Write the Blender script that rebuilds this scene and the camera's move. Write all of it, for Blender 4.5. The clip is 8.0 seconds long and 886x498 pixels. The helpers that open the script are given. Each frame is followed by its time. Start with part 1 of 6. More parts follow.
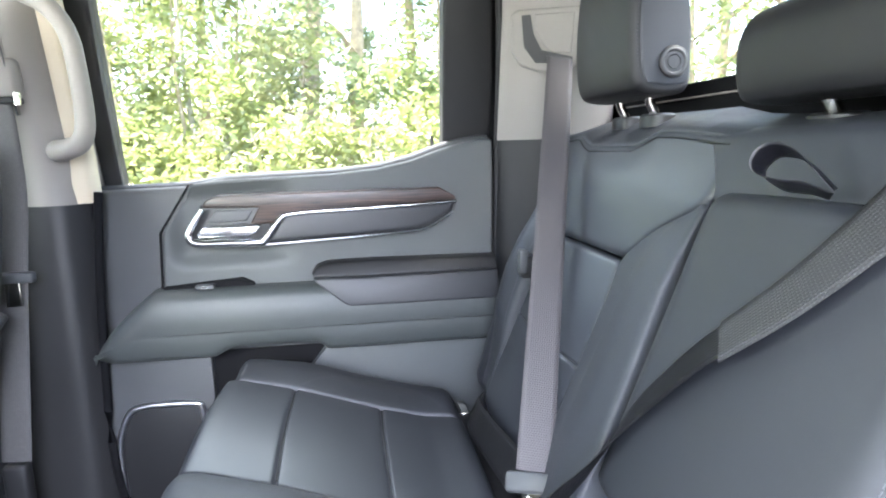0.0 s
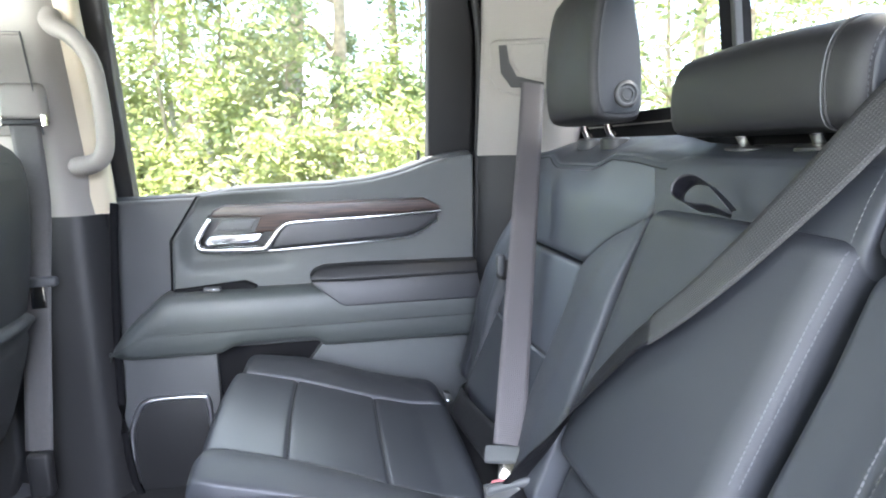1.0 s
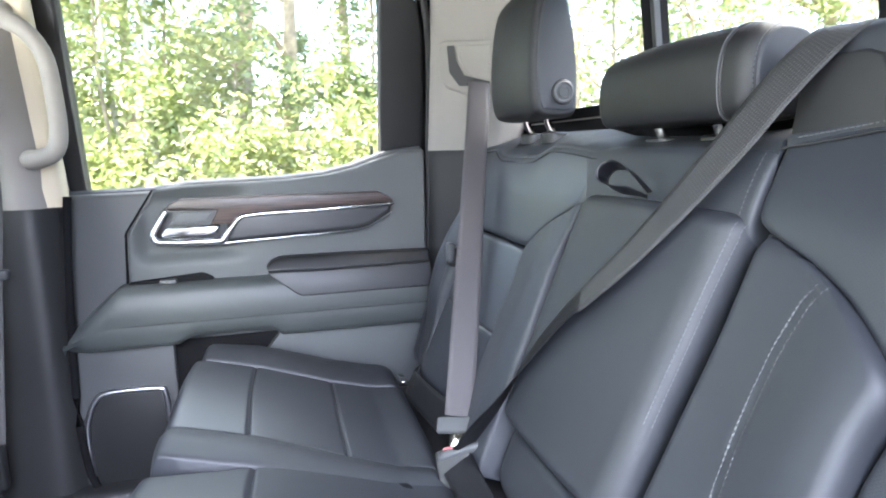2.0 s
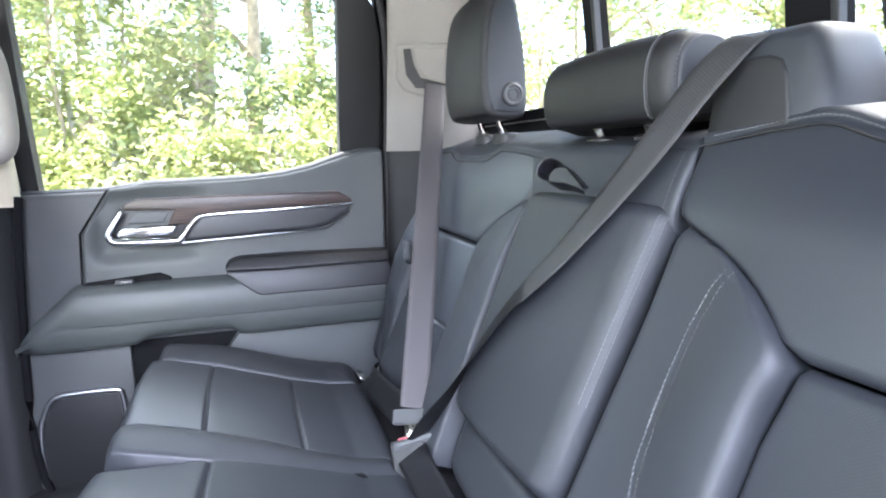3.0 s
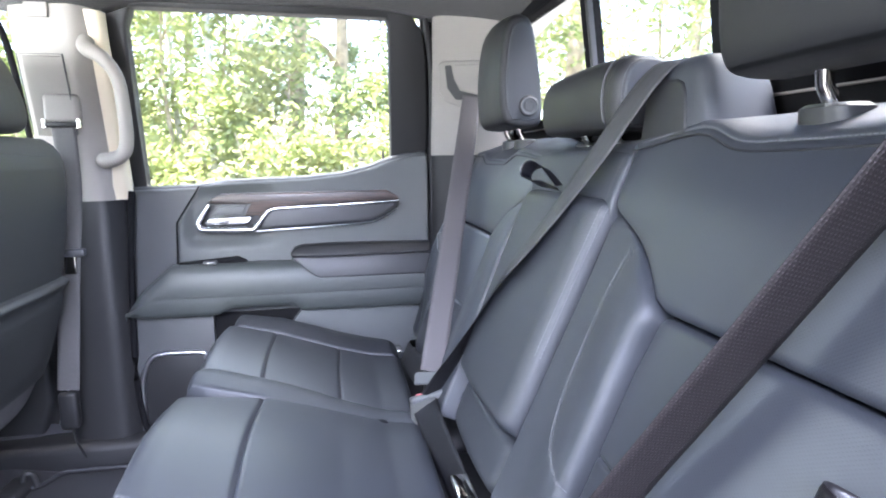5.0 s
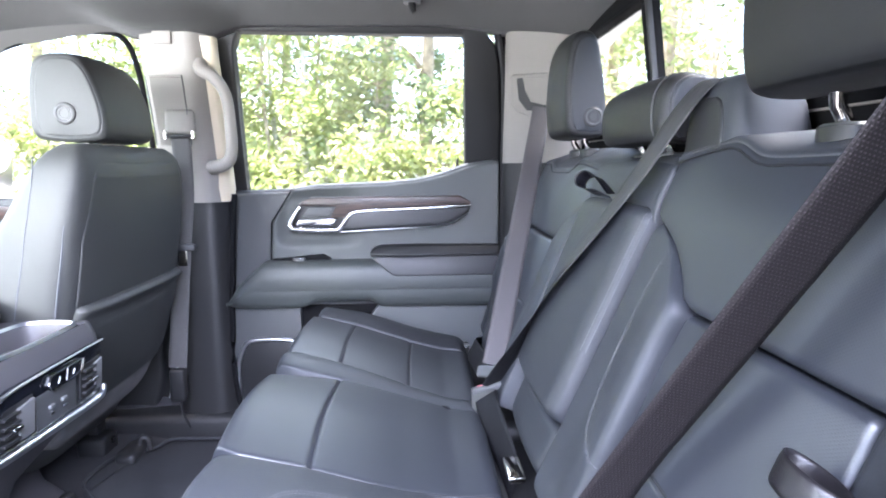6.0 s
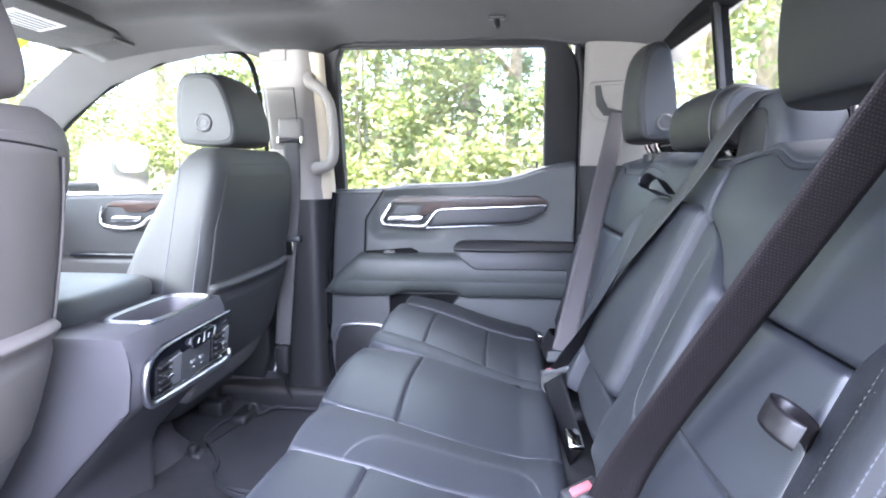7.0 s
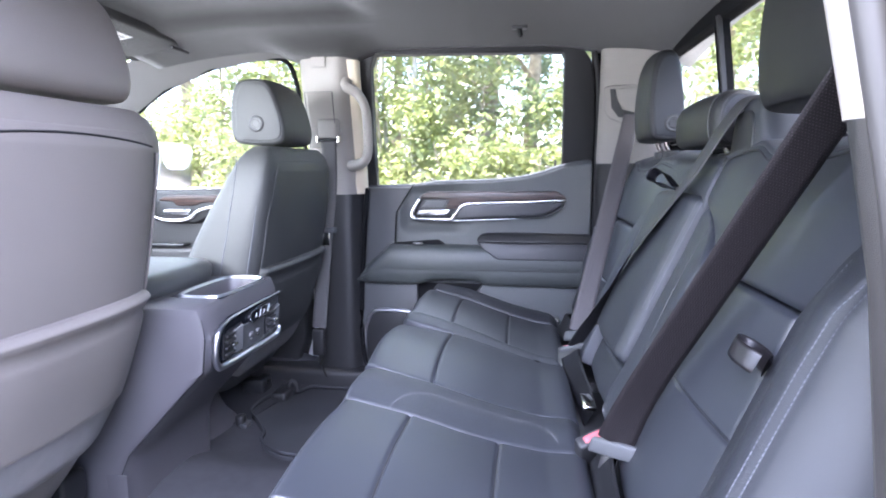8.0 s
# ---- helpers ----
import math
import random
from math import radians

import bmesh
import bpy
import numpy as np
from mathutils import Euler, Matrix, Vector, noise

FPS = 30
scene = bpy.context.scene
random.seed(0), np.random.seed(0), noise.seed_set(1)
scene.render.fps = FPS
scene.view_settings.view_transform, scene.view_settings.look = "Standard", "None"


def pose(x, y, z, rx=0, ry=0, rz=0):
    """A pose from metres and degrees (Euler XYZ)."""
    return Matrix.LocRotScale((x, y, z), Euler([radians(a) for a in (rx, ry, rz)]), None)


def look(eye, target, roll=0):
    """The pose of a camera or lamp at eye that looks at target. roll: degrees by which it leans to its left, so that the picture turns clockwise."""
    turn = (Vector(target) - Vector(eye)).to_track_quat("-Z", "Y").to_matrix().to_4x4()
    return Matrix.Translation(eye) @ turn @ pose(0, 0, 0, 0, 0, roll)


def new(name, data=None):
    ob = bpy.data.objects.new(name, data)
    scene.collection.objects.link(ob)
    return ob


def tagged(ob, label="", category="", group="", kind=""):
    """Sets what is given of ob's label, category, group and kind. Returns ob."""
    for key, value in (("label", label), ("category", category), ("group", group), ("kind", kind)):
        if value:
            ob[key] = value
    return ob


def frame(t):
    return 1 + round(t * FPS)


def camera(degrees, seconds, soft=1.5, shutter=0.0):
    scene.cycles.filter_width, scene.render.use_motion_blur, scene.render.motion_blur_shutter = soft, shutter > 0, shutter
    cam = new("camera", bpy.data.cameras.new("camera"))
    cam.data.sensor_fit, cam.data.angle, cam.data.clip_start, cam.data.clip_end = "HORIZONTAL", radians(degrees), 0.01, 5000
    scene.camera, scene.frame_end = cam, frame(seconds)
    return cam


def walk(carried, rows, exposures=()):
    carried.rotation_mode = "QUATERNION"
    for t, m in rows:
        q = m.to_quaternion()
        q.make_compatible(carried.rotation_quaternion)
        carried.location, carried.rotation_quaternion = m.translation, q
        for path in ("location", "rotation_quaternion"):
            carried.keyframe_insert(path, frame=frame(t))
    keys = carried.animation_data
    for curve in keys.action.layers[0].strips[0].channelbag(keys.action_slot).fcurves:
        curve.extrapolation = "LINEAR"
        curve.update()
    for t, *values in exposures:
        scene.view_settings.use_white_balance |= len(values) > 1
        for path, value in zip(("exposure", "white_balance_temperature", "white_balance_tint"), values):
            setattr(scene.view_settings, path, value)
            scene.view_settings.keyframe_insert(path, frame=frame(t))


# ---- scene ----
from mathutils.bvhtree import BVHTree

cam = camera(74.9, 8.0, soft=2.0)
PATH = [
    (0, (-0.084, -0.328, 0.966), (0.224, 1.618, 0.624), -1.2),
    (0.5, (-0.089, -0.392, 0.985), (0.228, 1.554, 0.648), -1.1),
    (1, (-0.107, -0.435, 0.991), (0.26, 1.502, 0.655), -1.1),
    (1.5, (-0.121, -0.47, 0.984), (0.331, 1.449, 0.647), -1.1),
    (3, (-0.104, -0.527, 0.972), (0.522, 1.345, 0.647), -0.9),
    (3.5, (-0.104, -0.549, 0.968), (0.566, 1.308, 0.645), -0.9),
    (4, (-0.085, -0.575, 0.963), (0.585, 1.283, 0.646), -0.7),
    (4.5, (-0.042, -0.621, 0.948), (0.474, 1.286, 0.638), -0.8),
    (5, (-0.047, -0.706, 0.968), (0.312, 1.238, 0.663), -0.7),
    (5.2, (-0.048, -0.727, 0.973), (0.23, 1.23, 0.67), -0.9),
    (6.3, (-0.014, -0.822, 0.975), (-0.022, 1.157, 0.692), -0.3),
    (6.5, (-0.008, -0.847, 0.976), (-0.094, 1.131, 0.692), -0.3),
    (7, (-0.014, -0.913, 0.974), (-0.223, 1.056, 0.697), -0.2),
    (7.5, (-0.021, -0.996, 0.971), (-0.275, 0.969, 0.696), -0.1),
    (8, (-0.023, -1.049, 0.964), (-0.291, 0.914, 0.69), -0.1),
]
EXPOSURES = [(0.0, 4.23, 6480, 11), (0.6, 4.14, 6470, 11), (3.5, 4.08, 6270, 15), (5.0, 4.16, 6170, 17), (6.5, 4.04, 6100, 18), (7.5, 3.90, 6000, 19), (8.0, 3.68, 5950, 21)]
DOOR_WATTS = 42.0
WINDOW_WATTS = 6.0
SCREEN_WATTS = 3.4
RIGHT_WATTS = 2.2
REAR_WATTS = 8.0
walk(cam, [(t, look(eye, target, roll)) for t, eye, target, roll in PATH], exposures=EXPOSURES)

# ---- light ----
SUN_UP, SUN_AZ = 74.0, 264.0   # elevation and compass turn of the sun, degrees
world = bpy.data.worlds.new("sky")
scene.world = world
world.use_nodes = True
wn = world.node_tree.nodes
sky = wn.new("ShaderNodeTexSky")
sky.sky_type, sky.sun_disc = "NISHITA", False
sky.sun_elevation, sky.sun_rotation = radians(SUN_UP), radians(SUN_AZ)
sky.air_density, sky.dust_density, sky.ozone_density = 1.0, 2.5, 1.0
wn["Background"].inputs[1].default_value = 0.12
world.node_tree.links.new(sky.outputs[0], wn["Background"].inputs[0])
sun_data = bpy.data.lights.new("sun", "SUN")
sun_data.energy, sun_data.angle, sun_data.color = 4.0, radians(0.6), (1.0, 0.95, 0.86)
sun = new("sun", sun_data)
ce = math.cos(radians(SUN_UP))
to_sun = Vector((math.sin(radians(SUN_AZ)) * ce, math.cos(radians(SUN_AZ)) * ce, math.sin(radians(SUN_UP))))
sun.matrix_world = look(to_sun * 30, (0, 0, 0))


def sky_light(name, eye, target, wide, high, power, colour):
    """An area lamp outside an opening, in place of the sky's light that comes in through it."""
    d = bpy.data.lights.new(name, "AREA")
    d.shape, d.size, d.size_y, d.energy, d.color = "RECTANGLE", wide, high, power, colour
    new(name, d).matrix_world = look(eye, target)


sky_light("doorway_light", (0.0, -2.15, 2.08), (-0.10, -0.10, 0.60), 2.1, 1.4, DOOR_WATTS, (0.79, 0.835, 1.0))
sky_light("front_window_light", (-1.05, -0.86, 1.16), (-0.76, 0.20, 0.80), 0.50, 0.38, WINDOW_WATTS, (0.94, 1.0, 0.96))
sky_light("windscreen_light", (-1.62, 0.03, 1.28), (-0.9, 0.03, 0.80), 1.1, 0.55, SCREEN_WATTS, (0.90, 0.98, 0.98))
sky_light("right_window_light", (-0.12, 1.50, 2.00), (-0.12, 0.20, 0.60), 1.5, 0.8, RIGHT_WATTS, (0.93, 1.0, 0.94))
sky_light("rear_window_light", (1.35, 0.05, 2.25), (0.33, 0.03, 1.02), 1.3, 0.5, REAR_WATTS, (1.0, 0.97, 0.90))


# ---- materials ----
def material(name, colour, rough=0.5, metal=0.0, spec=0.5, grain=0.0, grain_size=400.0, mottle=0.12, mottle_size=6.0,
             pattern="noise", coat=0.0, sheen=0.0, vary=0.0):
    m = bpy.data.materials.new(name)
    m.use_nodes = True
    nt = m.node_tree
    n, l = nt.nodes, nt.links
    b = n["Principled BSDF"]
    b.inputs["Roughness"].default_value = rough
    b.inputs["Metallic"].default_value = metal
    b.inputs["Specular IOR Level"].default_value = spec
    b.inputs["Coat Weight"].default_value = coat
    b.inputs["Sheen Weight"].default_value = sheen
    tc = n.new("ShaderNodeTexCoord")
    big = n.new("ShaderNodeTexNoise")
    big.inputs["Scale"].default_value, big.inputs["Detail"].default_value = mottle_size, 6.0
    l.new(tc.outputs["Object"], big.inputs["Vector"])
    ramp = n.new("ShaderNodeMapRange")
    ramp.inputs["From Min"].default_value, ramp.inputs["From Max"].default_value = 0.3, 0.7
    ramp.inputs["To Min"].default_value, ramp.inputs["To Max"].default_value = 1 - mottle, 1 + mottle
    l.new(big.outputs["Fac"], ramp.inputs["Value"])
    mul = n.new("ShaderNodeVectorMath")
    mul.operation = "SCALE"
    mul.inputs[0].default_value = colour
    l.new(ramp.outputs["Result"], mul.inputs["Scale"])
    out = mul.outputs["Vector"]
    if vary:
        geo = n.new("ShaderNodeNewGeometry")
        r2 = n.new("ShaderNodeMapRange")
        r2.inputs["To Min"].default_value, r2.inputs["To Max"].default_value = 1 - vary, 1 + vary
        l.new(geo.outputs["Random Per Island"], r2.inputs["Value"])
        m2 = n.new("ShaderNodeVectorMath")
        m2.operation = "SCALE"
        l.new(out, m2.inputs[0])
        l.new(r2.outputs["Result"], m2.inputs["Scale"])
        out = m2.outputs["Vector"]
    l.new(out, b.inputs["Base Color"])
    rr = n.new("ShaderNodeMapRange")
    rr.inputs["To Min"].default_value, rr.inputs["To Max"].default_value = max(0.02, rough - 0.08), min(1, rough + 0.08)
    l.new(big.outputs["Fac"], rr.inputs["Value"])
    l.new(rr.outputs["Result"], b.inputs["Roughness"])
    if grain:
        if pattern == "noise":
            fine = n.new("ShaderNodeTexNoise")
            fine.inputs["Detail"].default_value = 3.0
            src = fine.outputs["Fac"]
        else:
            fine = n.new("ShaderNodeTexVoronoi")
            fine.feature = "DISTANCE_TO_EDGE" if pattern == "leather" else "F1"
            src = fine.outputs["Distance"]
        fine.inputs["Scale"].default_value = grain_size
        l.new(tc.outputs["Object"], fine.inputs["Vector"])
        bump = n.new("ShaderNodeBump")
        bump.inputs["Strength"].default_value, bump.inputs["Distance"].default_value = grain, 0.001
        l.new(src, bump.inputs["Height"])
        l.new(bump.outputs["Normal"], b.inputs["Normal"])
    return m


LEATHER = material("black_leather", (0.0160, 0.0180, 0.0220), 0.50, spec=0.60, grain=0.30, grain_size=1300, pattern="leather", mottle=0.10)
LEATHER_SIDE = material("black_leather_bolster", (0.0205, 0.023, 0.028), 0.52, spec=0.6, grain=0.25, grain_size=1300, pattern="leather", mottle=0.08)
LEATHER_INSERT = material("perforated_leather", (0.021, 0.0235, 0.029), 0.43, spec=0.7, mottle=0.08)


def perforate(m, pitch=0.0026):
    """Rows of small pricked holes over the leather, on the bench's back and cushion alike."""
    nt = m.node_tree
    n, l = nt.nodes, nt.links
    b = n["Principled BSDF"]
    tc, sp, ad, cb = n.new("ShaderNodeTexCoord"), n.new("ShaderNodeSeparateXYZ"), n.new("ShaderNodeMath"), n.new("ShaderNodeCombineXYZ")
    l.new(tc.outputs["Object"], sp.inputs[0])
    l.new(sp.outputs["X"], ad.inputs[0])
    l.new(sp.outputs["Z"], ad.inputs[1])
    l.new(sp.outputs["Y"], cb.inputs["X"])
    l.new(ad.outputs[0], cb.inputs["Y"])
    mp = n.new("ShaderNodeMapping")
    mp.inputs["Rotation"].default_value = (0, 0, radians(45))
    l.new(cb.outputs[0], mp.inputs["Vector"])
    vo = n.new("ShaderNodeTexVoronoi")
    vo.voronoi_dimensions = "2D"
    vo.inputs["Scale"].default_value, vo.inputs["Randomness"].default_value = 1 / pitch, 0.0
    l.new(mp.outputs[0], vo.inputs["Vector"])
    hole = n.new("ShaderNodeMapRange")
    hole.inputs["From Min"].default_value, hole.inputs["From Max"].default_value = 0.16, 0.34
    l.new(vo.outputs["Distance"], hole.inputs["Value"])
    old = b.inputs["Base Color"].links[0].from_socket
    mul, sc = n.new("ShaderNodeVectorMath"), n.new("ShaderNodeMapRange")
    mul.operation = "SCALE"
    sc.inputs["To Min"].default_value = 0.84
    l.new(hole.outputs[0], sc.inputs["Value"])
    l.new(old, mul.inputs[0])
    l.new(sc.outputs[0], mul.inputs["Scale"])
    l.new(mul.outputs[0], b.inputs["Base Color"])
    bump = n.new("ShaderNodeBump")
    bump.inputs["Strength"].default_value, bump.inputs["Distance"].default_value = 0.12, 0.0006
    l.new(hole.outputs[0], bump.inputs["Height"])
    l.new(bump.outputs["Normal"], b.inputs["Normal"])


perforate(LEATHER_INSERT)
PLASTIC = material("dark_grey_plastic", (0.062, 0.064, 0.066), 0.48, grain=0.25, grain_size=900, mottle=0.08)
PLASTIC_SOFT = material("soft_touch_panel", (0.064, 0.069, 0.069), 0.52, grain=0.3, grain_size=800, pattern="leather", mottle=0.08)
PLASTIC_BLACK = material("black_plastic", (0.016, 0.016, 0.017), 0.45, grain=0.2, grain_size=900, mottle=0.15)
POD_GREY = material("dark_pull_plastic", (0.034, 0.035, 0.038), 0.45, grain=0.25, grain_size=900, mottle=0.08)
GLOSS_BLACK = material("gloss_black", (0.008, 0.009, 0.012), 0.10, spec=0.6, mottle=0.1)
PILLAR_DARK = material("charcoal_trim", (0.020, 0.020, 0.021), 0.46, grain=0.25, grain_size=900, mottle=0.08)
TRIM_LIGHT = material("light_grey_trim", (0.265, 0.243, 0.222), 0.58, grain=0.3, grain_size=900, mottle=0.05)
# grey cloth kept near black: the dimness under the roof is in its colour
LINER = material("shaded_headliner_fabric", (0.021, 0.020, 0.019), 0.95, spec=0.1, grain=0.5, grain_size=1400, mottle=0.06, sheen=0.2)
RUBBER = material("black_rubber", (0.014, 0.014, 0.015), 0.6, mottle=0.2)
CHROME = material("satin_chrome", (0.75, 0.76, 0.78), 0.14, metal=1.0, mottle=0.03)
SATIN = material("satin_aluminium", (0.62, 0.63, 0.66), 0.34, metal=1.0, mottle=0.03)
HEAD_LEATHER = material("head_restraint_leather", (0.011, 0.011, 0.012), 0.48, spec=0.5, grain=0.3, grain_size=1300, pattern="leather", mottle=0.08)
DOOR_PAD = material("grey_door_padding", (0.052, 0.058, 0.057), 0.46, grain=0.3, grain_size=700, pattern="leather", mottle=0.06)
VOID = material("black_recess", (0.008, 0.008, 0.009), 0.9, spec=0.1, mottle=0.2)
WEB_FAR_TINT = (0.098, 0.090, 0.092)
STEEL = material("polished_steel", (0.65, 0.63, 0.60), 0.10, metal=1.0, mottle=0.03)
CARPET = material("floor_carpet", (0.046, 0.046, 0.050), 0.98, spec=0.1, grain=1.0, grain_size=500, mottle=0.10, mottle_size=40)
CARPET_GREY = material("grey_felt", (0.22, 0.21, 0.21), 0.98, spec=0.1, grain=0.8, grain_size=700, mottle=0.06, mottle_size=30)
MAT_RUBBER = material("ribbed_floor_mat", (0.034, 0.035, 0.039), 0.7, grain=0.8, grain_size=300, mottle=0.2, mottle_size=20)
THREAD = material("grey_thread", (0.085, 0.087, 0.091), 0.7, grain=0.3, mottle=0.1)
THREAD_DARK = material("dark_thread", (0.075, 0.079, 0.090), 0.7, mottle=0.1)
RED = material("red_button", (0.40, 0.10, 0.11), 0.35, mottle=0.05)
WHITE_PAINT = material("white_car_paint", (0.78, 0.79, 0.80), 0.18, spec=0.5, coat=0.6, mottle=0.02)
PAPER = material("white_label", (0.78, 0.78, 0.76), 0.7, mottle=0.04)
PRINT = material("grey_print", (0.25, 0.25, 0.26), 0.7)
YELLOW = material("yellow_sticker", (0.75, 0.72, 0.03), 0.5, mottle=0.05)
BARK = material("brown_bark", (0.40, 0.33, 0.24), 0.9, grain=1.0, grain_size=30, mottle=0.4, mottle_size=9)
BARK_PALE = material("pale_bark", (0.52, 0.50, 0.46), 0.85, grain=0.8, grain_size=40, mottle=0.25, mottle_size=12)
GRAVEL = material("grey_gravel", (0.10, 0.096, 0.092), 0.95, grain=1.0, grain_size=30, mottle=0.35, mottle_size=0.8)


def webbing(name, colour, dot, rough=0.5, spec=0.3):
    """Woven belt: ribs along the belt with small light dashes, from the strip's own coordinates in metres."""
    m = bpy.data.materials.new(name)
    m.use_nodes = True
    nt = m.node_tree
    n, l = nt.nodes, nt.links
    b = n["Principled BSDF"]
    b.inputs["Roughness"].default_value = rough
    b.inputs["Specular IOR Level"].default_value = spec
    uv = n.new("ShaderNodeTexCoord")
    br = n.new("ShaderNodeTexBrick")
    br.offset, br.squash = 0.5, 1.0
    br.inputs["Scale"].default_value = 1.0
    br.inputs["Brick Width"].default_value, br.inputs["Row Height"].default_value = 0.0032, 0.0028
    br.inputs["Mortar Size"].default_value, br.inputs["Mortar Smooth"].default_value = 0.0012, 0.5
    br.inputs["Mortar"].default_value = (*colour, 1)
    br.inputs["Color1"].default_value = (*dot, 1)
    br.inputs["Color2"].default_value = (dot[0] * 0.6, dot[1] * 0.6, dot[2] * 0.6, 1)
    l.new(uv.outputs["UV"], br.inputs["Vector"])
    l.new(br.outputs["Color"], b.inputs["Base Color"])
    wv = n.new("ShaderNodeTexWave")
    wv.wave_type, wv.bands_direction = "BANDS", "X"
    wv.inputs["Scale"].default_value, wv.inputs["Distortion"].default_value = 110.0, 0.0
    l.new(uv.outputs["UV"], wv.inputs["Vector"])
    add = n.new("ShaderNodeMath")
    add.operation = "ADD"
    l.new(wv.outputs["Fac"], add.inputs[0])
    l.new(br.outputs["Fac"], add.inputs[1])
    bump = n.new("ShaderNodeBump")
    bump.inputs["Strength"].default_value, bump.inputs["Distance"].default_value = 0.35, 0.0006
    l.new(add.outputs["Value"], bump.inputs["Height"])
    l.new(bump.outputs["Normal"], b.inputs["Normal"])
    return m


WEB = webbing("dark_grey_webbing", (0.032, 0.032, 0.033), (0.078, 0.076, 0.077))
# lighter copy of WEB: sheen on the far belt put into its colour
WEB_FAR = webbing("lit_grey_webbing", WEB_FAR_TINT, (0.034, 0.031, 0.033), spec=0.2)
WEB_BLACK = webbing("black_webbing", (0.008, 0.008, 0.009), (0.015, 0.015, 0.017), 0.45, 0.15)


def wood_material():
    m = material("dark_open_pore_wood", (0.12, 0.075, 0.055), 0.42, coat=0.06)
    nt = m.node_tree
    n, l = nt.nodes, nt.links
    tc = n.new("ShaderNodeTexCoord")
    mp = n.new("ShaderNodeMapping")
    mp.inputs["Scale"].default_value = (4, 10, 95)
    nz = n.new("ShaderNodeTexNoise")
    nz.inputs["Scale"].default_value, nz.inputs["Detail"].default_value, nz.inputs["Distortion"].default_value = 2.4, 8.0, 1.2
    l.new(tc.outputs["Object"], mp.inputs["Vector"])
    l.new(mp.outputs["Vector"], nz.inputs["Vector"])
    cr = n.new("ShaderNodeValToRGB")
    cr.color_ramp.elements[0].position, cr.color_ramp.elements[0].color = 0.36, (0.008, 0.005, 0.0045, 1)
    cr.color_ramp.elements[1].position, cr.color_ramp.elements[1].color = 0.66, (0.066, 0.034, 0.025, 1)
    l.new(nz.outputs["Fac"], cr.inputs["Fac"])
    l.new(cr.outputs["Color"], n["Principled BSDF"].inputs["Base Color"])
    return m


WOOD = wood_material()


def glass_material(name, tint):
    m = bpy.data.materials.new(name)
    m.use_nodes = True
    nt = m.node_tree
    n, l = nt.nodes, nt.links
    n.remove(n["Principled BSDF"])
    tr = n.new("ShaderNodeBsdfTransparent")
    tr.inputs["Color"].default_value = (*tint, 1)
    gl = n.new("ShaderNodeBsdfGlossy")
    gl.inputs["Roughness"].default_value = 0.02
    lw = n.new("ShaderNodeLayerWeight")
    lw.inputs["Blend"].default_value = 0.5
    pw = n.new("ShaderNodeMath")
    pw.operation = "POWER"
    pw.inputs[1].default_value = 5.0
    l.new(lw.outputs["Facing"], pw.inputs[0])
    sc = n.new("ShaderNodeMath")
    sc.operation = "MULTIPLY_ADD"
    sc.inputs[1].default_value, sc.inputs[2].default_value = 0.7, 0.02
    l.new(pw.outputs["Value"], sc.inputs[0])
    mx = n.new("ShaderNodeMixShader")
    l.new(sc.outputs["Value"], mx.inputs["Fac"])
    l.new(tr.outputs[0], mx.inputs[1])
    l.new(gl.outputs[0], mx.inputs[2])
    l.new(mx.outputs[0], n["Material Output"].inputs["Surface"])
    return m


GLASS = glass_material("window_glass", (0.85, 0.86, 0.84))


def leaf_material(name, colours):
    m = bpy.data.materials.new(name)
    m.use_nodes = True
    nt = m.node_tree
    n, l = nt.nodes, nt.links
    n.remove(n["Principled BSDF"])
    geo = n.new("ShaderNodeNewGeometry")
    cr = n.new("ShaderNodeValToRGB")
    while len(cr.color_ramp.elements) < len(colours):
        cr.color_ramp.elements.new(0.5)
    for i, c in enumerate(colours):
        cr.color_ramp.elements[i].position = i / (len(colours) - 1)
        cr.color_ramp.elements[i].color = (*c, 1)
    l.new(geo.outputs["Random Per Island"], cr.inputs["Fac"])
    d, t = n.new("ShaderNodeBsdfDiffuse"), n.new("ShaderNodeBsdfTranslucent")
    g = n.new("ShaderNodeBsdfGlossy")
    g.inputs["Roughness"].default_value = 0.45
    l.new(cr.outputs["Color"], d.inputs["Color"])
    l.new(cr.outputs["Color"], t.inputs["Color"])
    mx, mg = n.new("ShaderNodeMixShader"), n.new("ShaderNodeMixShader")
    mx.inputs["Fac"].default_value, mg.inputs["Fac"].default_value = 0.62, 0.05
    l.new(d.outputs[0], mx.inputs[1])
    l.new(t.outputs[0], mx.inputs[2])
    l.new(mx.outputs[0], mg.inputs[1])
    l.new(g.outputs[0], mg.inputs[2])
    l.new(mg.outputs[0], n["Material Output"].inputs["Surface"])
    return m


LEAF = leaf_material("sunlit_leaves", [(0.19, 0.24, 0.09), (0.28, 0.33, 0.12), (0.38, 0.41, 0.17), (0.25, 0.30, 0.13)])
LEAF_DARK = leaf_material("deep_green_leaves", [(0.14, 0.20, 0.09), (0.20, 0.26, 0.11), (0.27, 0.33, 0.16)])
LEAF_YELLOW = leaf_material("yellow_green_leaves", [(0.25, 0.32, 0.13), (0.34, 0.40, 0.17), (0.43, 0.45, 0.20), (0.27, 0.33, 0.15)])


# ---- builders ----
def thing(name, base, label, category, group="", kind=""):
    """A top-level thing: an Empty at its base, which parents its parts."""
    ob = new(name)
    ob.location = base
    ob.empty_display_size = 0.05
    return tagged(ob, label, category, group, kind)


